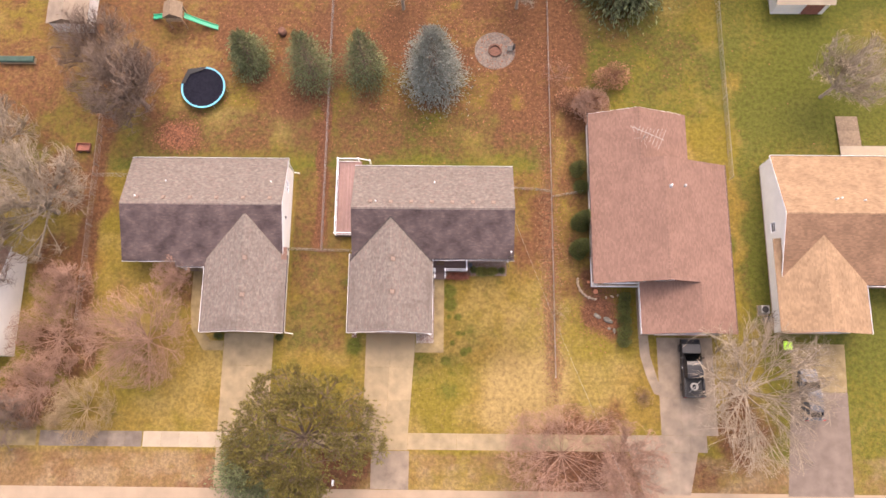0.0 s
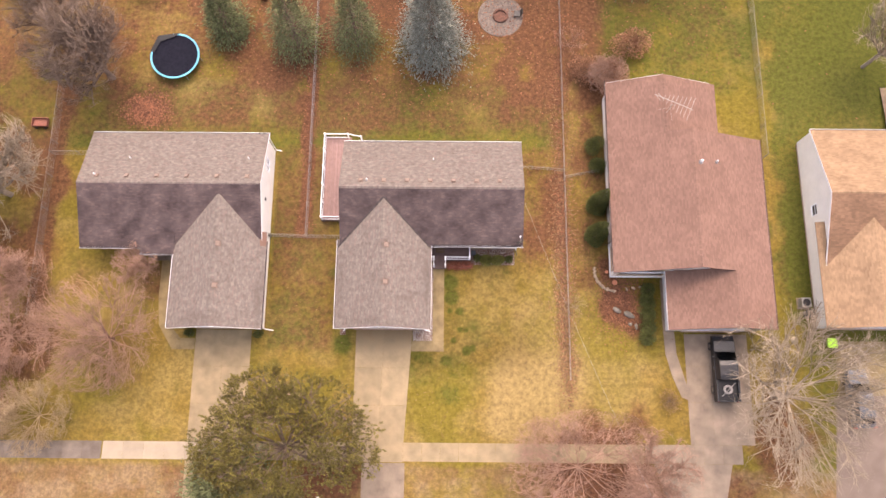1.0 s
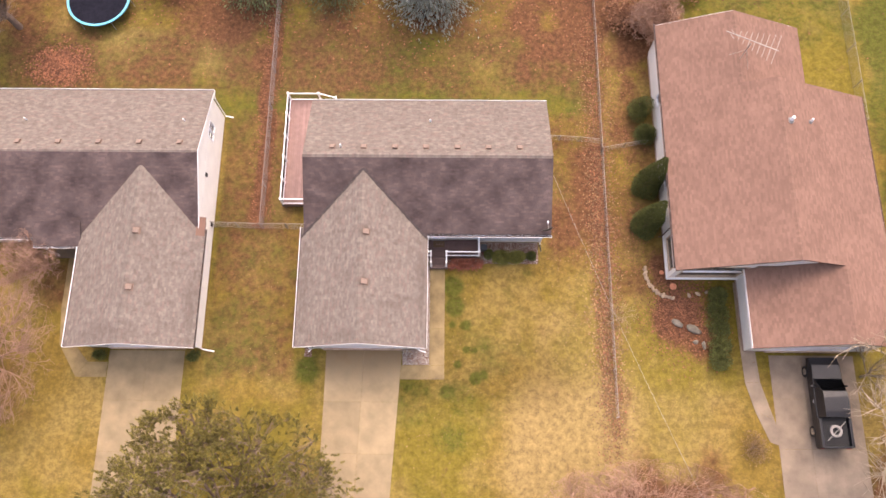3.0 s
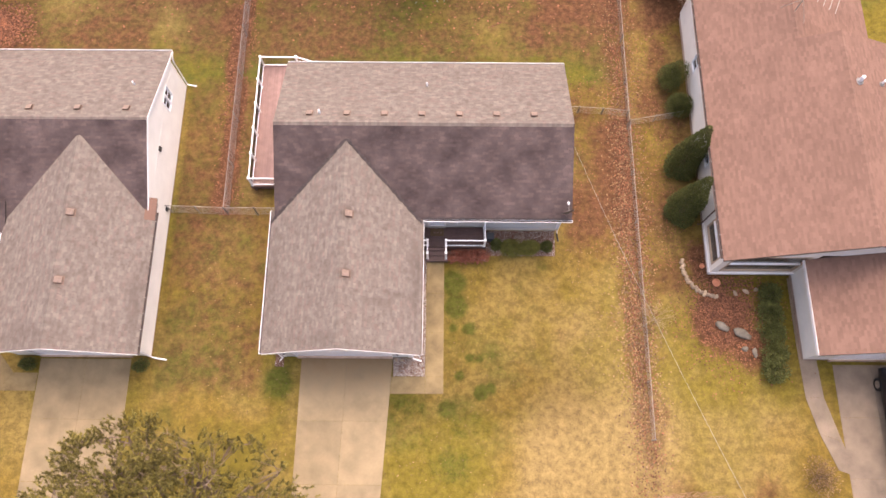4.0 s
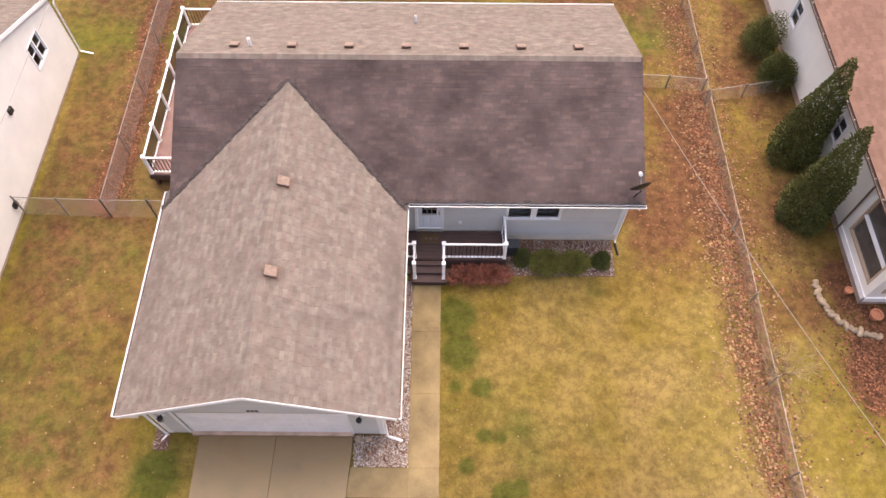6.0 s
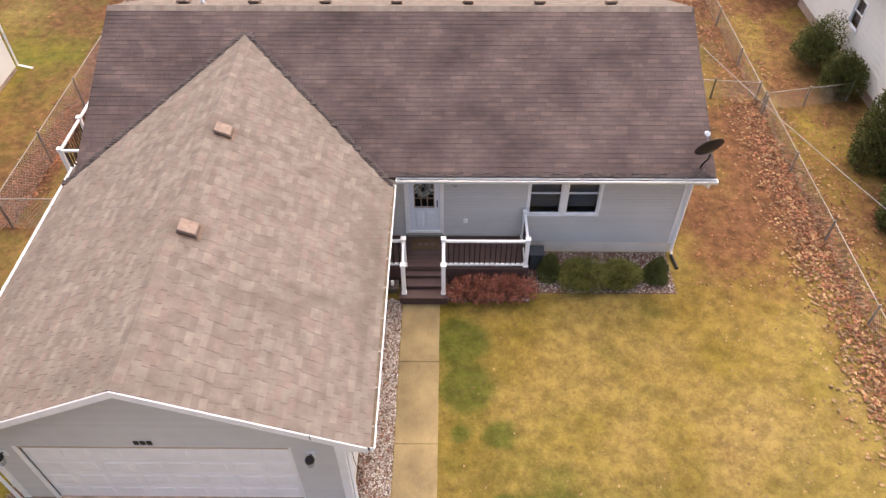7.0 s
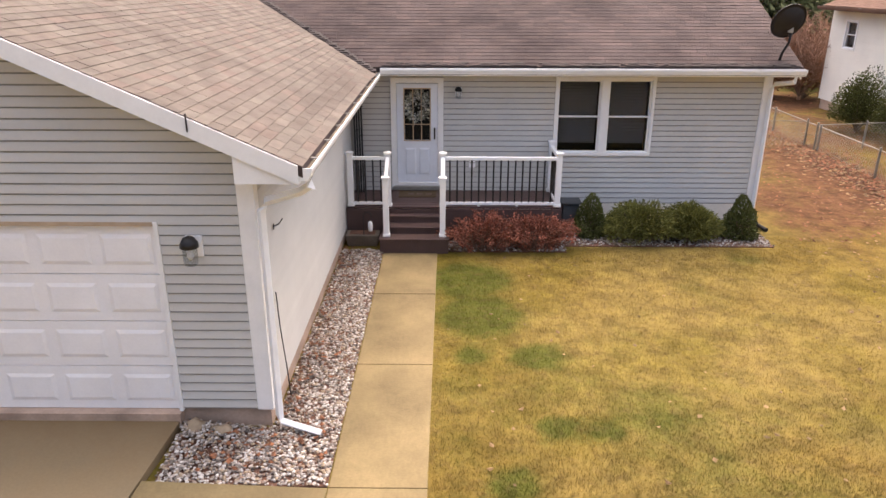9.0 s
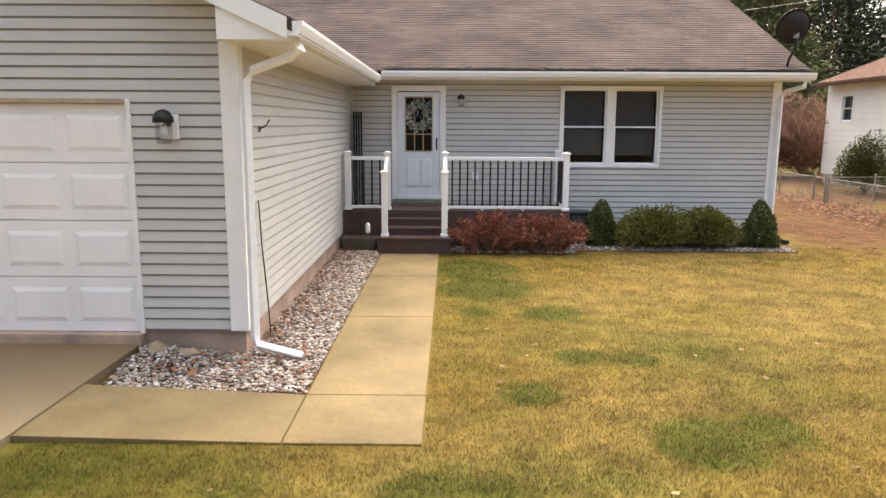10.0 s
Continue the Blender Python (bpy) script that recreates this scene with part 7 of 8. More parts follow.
# ---- stones and gravel ----


def in_area(areas, rng):
    w = [(a[1] - a[0]) * (a[3] - a[2]) for a in areas]
    a = rng.choices(areas, w)[0]
    return rng.uniform(a[0], a[1]), rng.uniform(a[2], a[3])


def gravel_bed(name, areas, count, near, seed, label, z=G, size=(0.020, 0.052)):
    """A bed of pebbles: earth below, the nearest 300 pebbles as pieces, the rest joined."""
    rng = random.Random(seed)
    bed = thing(name, (areas[0][0], areas[0][2], G), label, "gravel")
    eb = Build()
    for a in areas:
        eb.box(a[0], a[1], a[2], a[3], G - 0.02, G + 0.012)
    part("earth", eb, MULCH, bed)
    shapes = [blob_mesh("pebble", PEBBLE, rng, rng.uniform(0.45, 0.75)) for _ in range(4)]
    done = 0
    vs = [[v.co.copy() for v in m.vertices] for m in shapes]
    fs = [[tuple(p.vertices) for p in m.polygons] for m in shapes]
    b = Build()
    for _ in range(count):
        x, y = in_area(areas, rng)
        s = rng.uniform(*size)
        zz = G + 0.012 + s * 0.2 + rng.uniform(0, 0.02) + 0.08 * max(0, min(1, (y - 6.2) / 0.8)) * max(0, min(1, (-1.7 - x) / 0.6))
        k = rng.randrange(4)
        if near and near[0] <= x <= near[1] and near[2] <= y <= near[3] and done < 300:
            ob = piece("pebble", shapes[k], bed, (x, y, zz), rng.uniform(0, 6.3))
            ob.matrix_basis = ob.matrix_basis @ Matrix.Diagonal((s, s * rng.uniform(0.7, 1), s, 1))
            done += 1
        else:
            t = rng.uniform(0, 6.3)
            c, sn = math.cos(t) * s, math.sin(t) * s
            q = rng.uniform(0.7, 1)
            b.add([(x + v.x * c - v.y * q * sn, y + v.x * sn + v.y * q * c, zz + v.z * s) for v in vs[k]], fs[k])
    part("gravel", b, PEBBLE, bed, kind="stuff")
    return bed


gravel_bed("gravel_bed", [(-1.47, -0.75, 7.1, 12.5), (-2.42, -0.75, 6.14, 7.1)], 9500, (-2.42, -0.75, 6.14, 7.1), 201, "bed of mixed river pebbles between the garage wall and the path")
gravel_bed("gravel_bed", [(0.25, 2.5, 12.45, 13.0), (2.5, 6.3, 12.75, 14.2)], 4600, None, 202, "strip of pale river pebbles under the shrubs")
gravel_bed("gravel_bed", [(-8.6, -8.15, 6.6, 7.6)], 200, None, 203, "small patch of pebbles at the garage corner")


def rock(at, sx, sy, sz, seed, label, mat=ROCK, name="rock"):
    rng = random.Random(seed)
    me = blob_mesh(name, mat, rng, 1.0, 2)
    ob = new(name, me)
    ob.location = (at[0], at[1], G + sz * 0.3)
    ob.scale = (sx, sy, sz)
    ob.rotation_euler = (0, 0, rng.uniform(0, 6.3))
    return tagged(ob, label, "rock")


rock((-2.28, 7.0), 0.26, 0.22, 0.2, 211, "pale fieldstone beside the garage door")
rock((-2.0, 6.98), 0.24, 0.16, 0.14, 212, "tan fieldstone beside the garage door")
for k, (x, y, sx, sy, sz) in enumerate(((15.0, 8.9, 0.45, 0.8, 0.36), (16.0, 8.5, 0.95, 0.55, 0.42), (16.6, 7.5, 0.26, 0.55, 0.22), (16.1, 7.7, 0.32, 0.28, 0.24))):
    rock((x, y), sx, sy, sz, 213 + k, "grey-green landscape boulder in a leaf-strewn bed", BOULDER)
# stone edging along a curve round the bed of the cream house
for k in range(22):
    t = k / 21
    a = math.radians(lerp(172, 285, t))
    x, y = (14.95 + 1.72 * math.cos(a), 12.3 + 1.75 * math.sin(a)) if t < 0.86 else (15.4 + (t - 0.86) * 12, 10.62 + (t - 0.86) * 2.2)
    tagged(rock((x, y), 0.26 + 0.08 * (k % 3), 0.2, 0.2, 230 + k, "rounded pale edging stone", name="edging_stone"), group="edging stones")
firepit = thing("fire_pit", (5.3, 36.8, G), "round gravel patch with a sunken fire ring", "fire pit")
part("gravel_disc", Build().lathe(5.3, 36.8, [(2.15, G - 0.02), (2.12, G + 0.035), (0.55, G + 0.04)], 40), PIT_GRAVEL, firepit)
for k in range(14):
    a = 2 * math.pi * k / 14
    c, s_ = math.cos(a), math.sin(a)
    part("ring_stone", Build().hexa([(5.3 + r * c - w * s_, 36.8 + r * s_ + w * c, z) for z in (G + 0.03, G + 0.24) for r, w in ((0.5, -0.11), (0.72, -0.14), (0.72, 0.14), (0.5, 0.11))]), MULCH, firepit, bevel=0.02)
part("ash", Build().lathe(5.3, 36.8, [(0.5, G + 0.03), (0.48, G + 0.06), (0.1, G + 0.07)], 20), MULCH, firepit)
chair = thing("garden_chair", (6.9, 36.9, G), "dark metal garden chair beside the fire pit", "chair")
part("seat", Build().box(6.6, 7.15, 36.6, 37.15, G + 0.38, G + 0.43), BLACK_METAL, chair)
part("backrest", Build().hexa([(7.12, 36.6, G + 0.43), (7.17, 36.6, G + 0.43), (7.17, 37.15, G + 0.43), (7.12, 37.15, G + 0.43), (7.3, 36.6, G + 0.95), (7.35, 36.6, G + 0.95), (7.35, 37.15, G + 0.95), (7.3, 37.15, G + 0.95)]), BLACK_METAL, chair)
for x, y in ((6.62, 36.62), (7.1, 36.62), (6.62, 37.1), (7.1, 37.1)):
    part("leg", Build().tube([(x, y, G), (x, y, G + 0.39)], 0.02, 6), BLACK_METAL, chair)

# ---- garden things ----
TX, TY, TR = -24.75, 32.0, 2.2
tramp = thing("trampoline", (TX, TY, G), "round trampoline with turquoise pad and black mat", "trampoline")
part("mat", Build().lathe(TX, TY, [(TR - 0.11, G + 0.88), (TR - 0.11, G + 0.90), (0.2, G + 0.85)], 40), JUMP_MAT, tramp)
nb = 40
pad = Build()
for j in range(nb):
    t0, t1 = 2 * math.pi * j / nb, 2 * math.pi * (j + 1) / nb
    pad.hexa([(TX + r * math.cos(t), TY + r * math.sin(t), z) for z in (G + 0.88, G + 0.95) for r, t in ((TR - 0.10, t0), (TR + 0.06, t0), (TR + 0.06, t1), (TR - 0.10, t1))])
part("pad", pad, BLUE_PAD, tramp, "turquoise edge pad")
for j in range(6):
    a = 2 * math.pi * j / 6
    part("leg", Build().tube([(TX + TR * math.cos(a), TY + TR * math.sin(a), G + 0.87), (TX + TR * 1.02 * math.cos(a), TY + TR * 1.02 * math.sin(a), G)], 0.025, 6), GALV, tramp)
part("net", Build().add([(TX - 2.3, TY + 0.4, G + 0.98), (TX - 1.7, TY + 2.0, G + 1.0), (TX + 0.3, TY + 2.3, G + 0.98), (TX - 0.2, TY + 1.85, G + 1.05), (TX - 1.4, TY + 1.4, G + 1.05), (TX - 1.9, TY + 0.3, G + 1.03)], [(0, 1, 4, 5), (1, 2, 3, 4)]), PLASTIC_BLACK, tramp, "collapsed black safety net")

play = thing("playset", (-28.0, 40.0, G), "wooden play tower with tan canopy and two green slides", "playset")
for x in (-28.9, -27.3):
    for y in (39.2, 40.6):
        part("post", Build().box(x - 0.06, x + 0.06, y - 0.06, y + 0.06, G, 2.3), WOOD, play)
for k in range(8):
    part("floor_board", Build().box(-28.95 + k * 0.2, -28.77 + k * 0.2, 39.1, 40.7, 1.25, 1.29), WOOD, play)
part("canopy", Build().add([(-29.1, 39.0, 2.2), (-27.1, 39.0, 2.2), (-27.1, 40.8, 2.2), (-29.1, 40.8, 2.2), (-28.1, 39.0, 2.95), (-28.1, 40.8, 2.95)], [(0, 1, 4), (1, 2, 5, 4), (2, 3, 5), (3, 0, 4, 5), (3, 2, 1, 0)]), WOOD_GREY, play, "weathered grey-tan canopy")
part("guard", Build().box(-28.95, -27.25, 39.08, 39.13, 1.3, 1.75), WOOD, play)
for x0, x1, y0, y1 in ((-27.2, -24.0, 39.8, 39.2), (-29.0, -31.0, 39.9, 40.4)):
    sl = Build()
    for k in range(8):
        t0, t1 = k / 8, (k + 1) / 8
        h0, h1 = 1.3 * (1 - t0) ** 1.3 - 0.02, 1.3 * (1 - t1) ** 1.3 - 0.02
        p, q = (lerp(x0, x1, t0), lerp(y0, y1, t0)), (lerp(x0, x1, t1), lerp(y0, y1, t1))
        for o0, o1, lift in ((-0.28, -0.22, 0.14), (-0.22, 0.22, 0.0), (0.22, 0.28, 0.14)):
            sl.hexa([(p[0], p[1] + o0, h0 - 0.03), (q[0], q[1] + o0, h1 - 0.03), (q[0], q[1] + o1, h1 - 0.03), (p[0], p[1] + o1, h0 - 0.03),
                     (p[0], p[1] + o0, h0 + lift), (q[0], q[1] + o0, h1 + lift), (q[0], q[1] + o1, h1 + lift), (p[0], p[1] + o1, h0 + lift)])
    part("slide", sl, GREEN_PLASTIC, play, "green moulded slide")
pile = thing("wood_pile", (-44.0, 35.2, G), "long low wood pile under a dark green tarp", "wood pile")
part("logs", Build().box(-46.5, -42.9, 34.9, 35.5, G, 0.45), WOOD, pile)
part("tarp", Build().hexa([(-46.6, 34.8, 0.35), (-42.8, 34.8, 0.35), (-42.8, 35.6, 0.35), (-46.6, 35.6, 0.35), (-46.5, 34.95, 0.55), (-42.9, 34.95, 0.55), (-42.9, 35.45, 0.55), (-46.5, 35.45, 0.55)]), TARP, pile, bevel=0.05)
cart = thing("garden_cart", (-36.6, 25.6, G), "small red-stained wooden garden cart by the fence", "cart")
part("tray", Build().box(-37.3, -35.9, 25.2, 25.25, 0.1, 0.4).box(-37.3, -35.9, 25.95, 26.0, 0.1, 0.4).box(-37.3, -37.25, 25.25, 25.95, 0.1, 0.4).box(-35.95, -35.9, 25.25, 25.95, 0.1, 0.4).box(-37.25, -35.95, 25.25, 25.95, 0.1, 0.13), WOOD_RED, cart)
for x in (-37.0, -36.2):
    for y in (25.15, 26.05):
        part("wheel", Build().tube([(x, y - 0.03, G + 0.13), (x, y + 0.03, G + 0.13)], 0.13, 14), PLASTIC_BLACK, cart)
stump = thing("barrel", (-17.1, 38.6, G), "small brown barrel with a dark lid on the leaves", "barrel")
part("body", Build().lathe(-17.1, 38.6, [(0.36, G), (0.44, G + 0.4), (0.36, G + 0.8)], 18), MULCH, stump, smooth=True)
part("lid", Build().lathe(-17.1, 38.6, [(0.3, G + 0.8), (0.28, G + 0.83), (0.1, G + 0.84)], 18), MULCH, stump)

bin_ = thing("toy_seat", (32.9, 6.2, G), "lime green plastic toy seat on the drive edge", "toy")
part("tub", Build().hexa([(32.65, 5.95, G), (33.15, 5.95, G), (33.15, 6.45, G), (32.65, 6.45, G), (32.55, 5.85, 0.35), (33.25, 5.85, 0.35), (33.25, 6.55, 0.35), (32.55, 6.55, 0.35)]), LIME_PLASTIC, bin_, bevel=0.04)
part("rim", Build().box(32.5, 33.3, 5.8, 6.6, 0.35, 0.40), LIME_PLASTIC, bin_, bevel=0.015)
ball = thing("stepping_stone", (29.95, 6.45, G), "round pale stepping stone on the lawn", "stone")
part("disc", Build().lathe(29.95, 6.45, [(0.32, G - 0.02), (0.33, G + 0.03), (0.28, G + 0.06), (0.05, G + 0.065)], 20), CONCRETE_PALE, ball, smooth=True)
ac = thing("air_conditioner", (31.0, 9.5, G), "grey outdoor air conditioning unit against the wall", "air conditioner")
part("housing", Build().box(30.55, 31.35, 9.2, 10.0, G + 0.05, 0.65), GALV, ac, bevel=0.03)
part("grille", Build().lathe(30.95, 9.6, [(0.32, 0.652), (0.3, 0.68), (0.06, 0.685)], 20), BLACK_METAL, ac)
part("pad", Build().box(30.45, 31.45, 9.1, 10.1, G - 0.02, G + 0.05), CONCRETE_GREY, ac)
bin2 = thing("dustbin", (31.2, 8.7, G), "black wheeled dustbin beside the wall", "dustbin")
part("body", Build().hexa([(30.95, 8.4, G), (31.45, 8.4, G), (31.45, 8.9, G), (30.95, 8.9, G), (30.88, 8.33, 0.8), (31.5, 8.33, 0.8), (31.5, 8.95, 0.8), (30.88, 8.95, 0.8)]), PLASTIC_BLACK, bin2, bevel=0.02)
part("lid", Build().box(30.85, 31.53, 8.3, 8.98, 0.8, 0.86), PLASTIC_BLACK, bin2, bevel=0.02)


def flower_pot(x, y, r, h, tip=False):
    p = thing("flower_pot", (x, y, G), "terracotta flower pot lying among fallen leaves" if tip else "terracotta flower pot among fallen leaves", "pot")
    part("bowl", Build().lathe(x, y, [(r * 0.65, G), (r * 0.95, G + h * 0.8), (r * 1.1, G + h * 0.8), (r * 1.1, G + h), (r * 0.9, G + h), (r * 0.85, G + h * 0.75), (r * 0.5, G + h * 0.72)], 18), TERRACOTTA, p, smooth=False)


flower_pot(14.9, 11.25, 0.2, 0.3)
flower_pot(14.25, 12.2, 0.13, 0.22)

# things about the porch
mat = thing("doormat", (-0.2, 13.86, 0.5), "brown coir doormat before the front door", "doormat")
part("mat_surface", Build().box(-0.55, 0.17, 13.66, 14.08, 0.5, 0.515), MAT_BROWN, mat, bevel=0.005)
for k in range(3):
    part("letter_bar", Build().box(-0.38 + k * 0.17, -0.26 + k * 0.17, 13.80, 13.90, 0.5155, 0.517), RUSTY, mat)
wreath = thing("wreath", (-0.2, 14.3, 2.1), "grey-green leafy wreath behind the door glass", "wreath")
rng = random.Random(301)
pts = []
for _ in range(420):
    a = rng.uniform(0, 2 * math.pi)
    r = rng.gauss(0.17, 0.045)
    pts.append((-0.2 + r * math.cos(a), 14.285 + rng.uniform(-0.02, 0.02), 2.12 + r * math.sin(a) * 1.15))
part("foliage", leaf_quads(pts, 0.07, rng, 0.0, (-0.2, 14.3, 2.12)), WREATH_GREEN, wreath)
part("blooms", leaf_quads([(p[0], p[1] - 0.015, p[2]) for p in pts[::3]], 0.05, rng), VINYL, wreath, "pale blossoms")
trellis = thing("folded_trellis", (-1.3, 14.08, 0.5), "dark folded lattice with pale spots leaning in the porch corner", "trellis")
for k in range(4):
    x = -1.39 + k * 0.045
    part("slat", Build().hexa([(x, 13.98, 0.50), (x + 0.03, 13.98, 0.50), (x + 0.03, 14.01, 0.50), (x, 14.01, 0.50), (x - 0.02, 14.14, 2.18), (x + 0.01, 14.14, 2.18), (x + 0.01, 14.17, 2.18), (x - 0.02, 14.17, 2.18)]), BLACK_METAL, trellis)
for k in range(12):
    z = 0.62 + k * 0.13
    yy = lerp(13.97, 14.13, (z - 0.5) / 1.68)
    part("tie", Build().hexa([(-1.40, yy - 0.012, z), (-1.22, yy - 0.012, z + 0.09), (-1.22, yy, z + 0.09), (-1.40, yy, z), (-1.40, yy - 0.012, z + 0.012), (-1.22, yy - 0.012, z + 0.102), (-1.22, yy, z + 0.102), (-1.40, yy, z + 0.012)]), GALV if k % 3 == 0 else BLACK_METAL, trellis)
hook = thing("garden_hook", (-1.12, 12.75, G), "black shepherd's hook with a white hanging lantern", "hook")
part("rod", Build().tube([(-1.12, 12.75, G - 0.05), (-1.12, 12.75, 0.42)] + [(-1.12 + 0.07 - 0.07 * math.cos(t), 12.75, 0.42 + 0.07 * math.sin(t)) for t in (0.6, 1.2, 1.8, 2.4, 3.0, 3.4)], 0.008, 6), BLACK_METAL, hook)
part("lantern", Build().lathe(-1.0, 12.75, [(0.035, 0.14), (0.042, 0.17), (0.042, 0.28), (0.02, 0.32)], 12), VINYL, hook, "white lantern", smooth=True)
planter = thing("planter", (-1.15, 12.85, G), "dark weathered trough planter by the porch", "planter")
part("trough", Build().hexa([(-1.42, 12.72, G), (-0.88, 12.72, G), (-0.88, 12.98, G), (-1.42, 12.98, G), (-1.45, 12.69, 0.07), (-0.85, 12.69, 0.07), (-0.85, 13.0, 0.07), (-1.45, 13.0, 0.07)]), CONCRETE_DARK, planter, bevel=0.015)
part("soil", Build().box(-1.38, -0.92, 12.75, 12.95, 0.05, 0.08), MULCH, planter)
box = thing("utility_box", (2.72, 13.9, G), "slate grey plastic utility box at the end of the porch", "utility box")
part("housing", Build().hexa([(2.55, 13.55, G), (2.92, 13.55, G), (2.92, 13.9, G), (2.55, 13.9, G), (2.58, 13.58, 0.38), (2.89, 13.58, 0.38), (2.89, 13.87, 0.42), (2.58, 13.87, 0.42)]), SLATE_BOX, box, bevel=0.02)
part("lid", Build().box(2.54, 2.93, 13.54, 13.91, 0.40, 0.44), SLATE_BOX, box, bevel=0.012)
meter = thing("meter_box", (6.53, 15.0, 0.5), "grey electricity meter box on the end wall", "meter")
part("housing", Build().box(6.43, 6.58, 14.85, 15.15, 0.05, 0.45), GALV, meter, bevel=0.015)
part("dial", Build().tube([(6.58, 15.0, 0.32), (6.66, 15.0, 0.32)], 0.08, 16), GLASS, meter)
part("conduit", Build().tube([(6.5, 15.0, 0.45), (6.5, 15.0, 2.6)], 0.02, 6), GALV, meter)
sock = thing("outlet_box", (0.85, 14.22, 1.0), "small white weatherproof outlet cover on grey siding", "outlet")
part("cover", Build().box(0.80, 0.92, 14.195, 14.232, 0.95, 1.07), VINYL, sock, bevel=0.01)
part("hinge", Build().box(0.81, 0.91, 14.188, 14.197, 1.04, 1.06), GALV, sock)
ext = thing("splash_pipe", (6.5, 13.0, G), "black corrugated drain pipe on the gravel", "pipe")
part("pipe", Build().tube([(6.43, 14.1, G + 0.07), (6.46, 13.85, G + 0.05), (6.5, 13.6, G + 0.045)], 0.04, 10), PLASTIC_BLACK, ext)
wire = thing("wall_cable", (-1.42, 7.6, 0.0), "thin dark cable hanging down the garage wall", "cable")
part("cable", Build().tube([(-1.445, 7.55, 1.25), (-1.43, 7.56, 0.8), (-1.41, 7.62, 0.3), (-1.40, 7.66, -0.1)], 0.007, 5), BLACK_METAL, wire)
hasp = thing("wall_hook", (-1.44, 7.7, 1.95), "small dark metal hook on the garage side wall", "hook")
part("arm", Build().tube([(-1.46, 7.75, 1.92), (-1.40, 7.75, 1.95), (-1.36, 7.75, 2.01)], 0.007, 6), BLACK_METAL, hasp)
part("plate", Build().box(-1.465, -1.455, 7.735, 7.765, 1.89, 1.95), BLACK_METAL, hasp)


def cable(name, a, b_, sag, label, r=0.012):
    pts = []
    for k in range(17):
        t = k / 16
        p = Vector(a).lerp(Vector(b_), t)
        pts.append(p - UP * (4 * sag * t * (1 - t)))
    c = thing(name, a, label, "cable")
    part("strand", Build().tube(pts, r, 5), GALV, c)


cable("overhead_cable", (6.78, 17.1, 4.45), (16.6, -9.0, 7.4), 1.1, "pale overhead service cable from the house to the street", 0.008)


# ---- vehicles ----


def hull(rows):
    """A body lofted through cross-sections (y, half width low, half width high, z low, z shoulder, z high)."""
    b = Build()
    n = 8
    for y, w0, w1, z0, z1, z2 in rows:
        b.v += [(-w0 * 0.92, y, z0), (w0 * 0.92, y, z0), (w0, y, lerp(z0, z1, 0.45)), (w0 * 0.97, y, z1), (w1, y, z2), (-w1, y, z2), (-w0 * 0.97, y, z1), (-w0, y, lerp(z0, z1, 0.45))]
    for i in range(len(rows) - 1):
        for j in range(n):
            b.f.append((i * n + j, i * n + (j + 1) % n, (i + 1) * n + (j + 1) % n, (i + 1) * n + j))
    b.f.append(tuple(range(n)))
    b.f.append(tuple((len(rows) - 1) * n + j for j in reversed(range(n))))
    return b


def moved(b, at, turn=0.0):
    c, s = math.cos(turn), math.sin(turn)
    b.v = [(at[0] + x * c - y * s, at[1] + x * s + y * c, at[2] + z) for x, y, z in b.v]
    return b


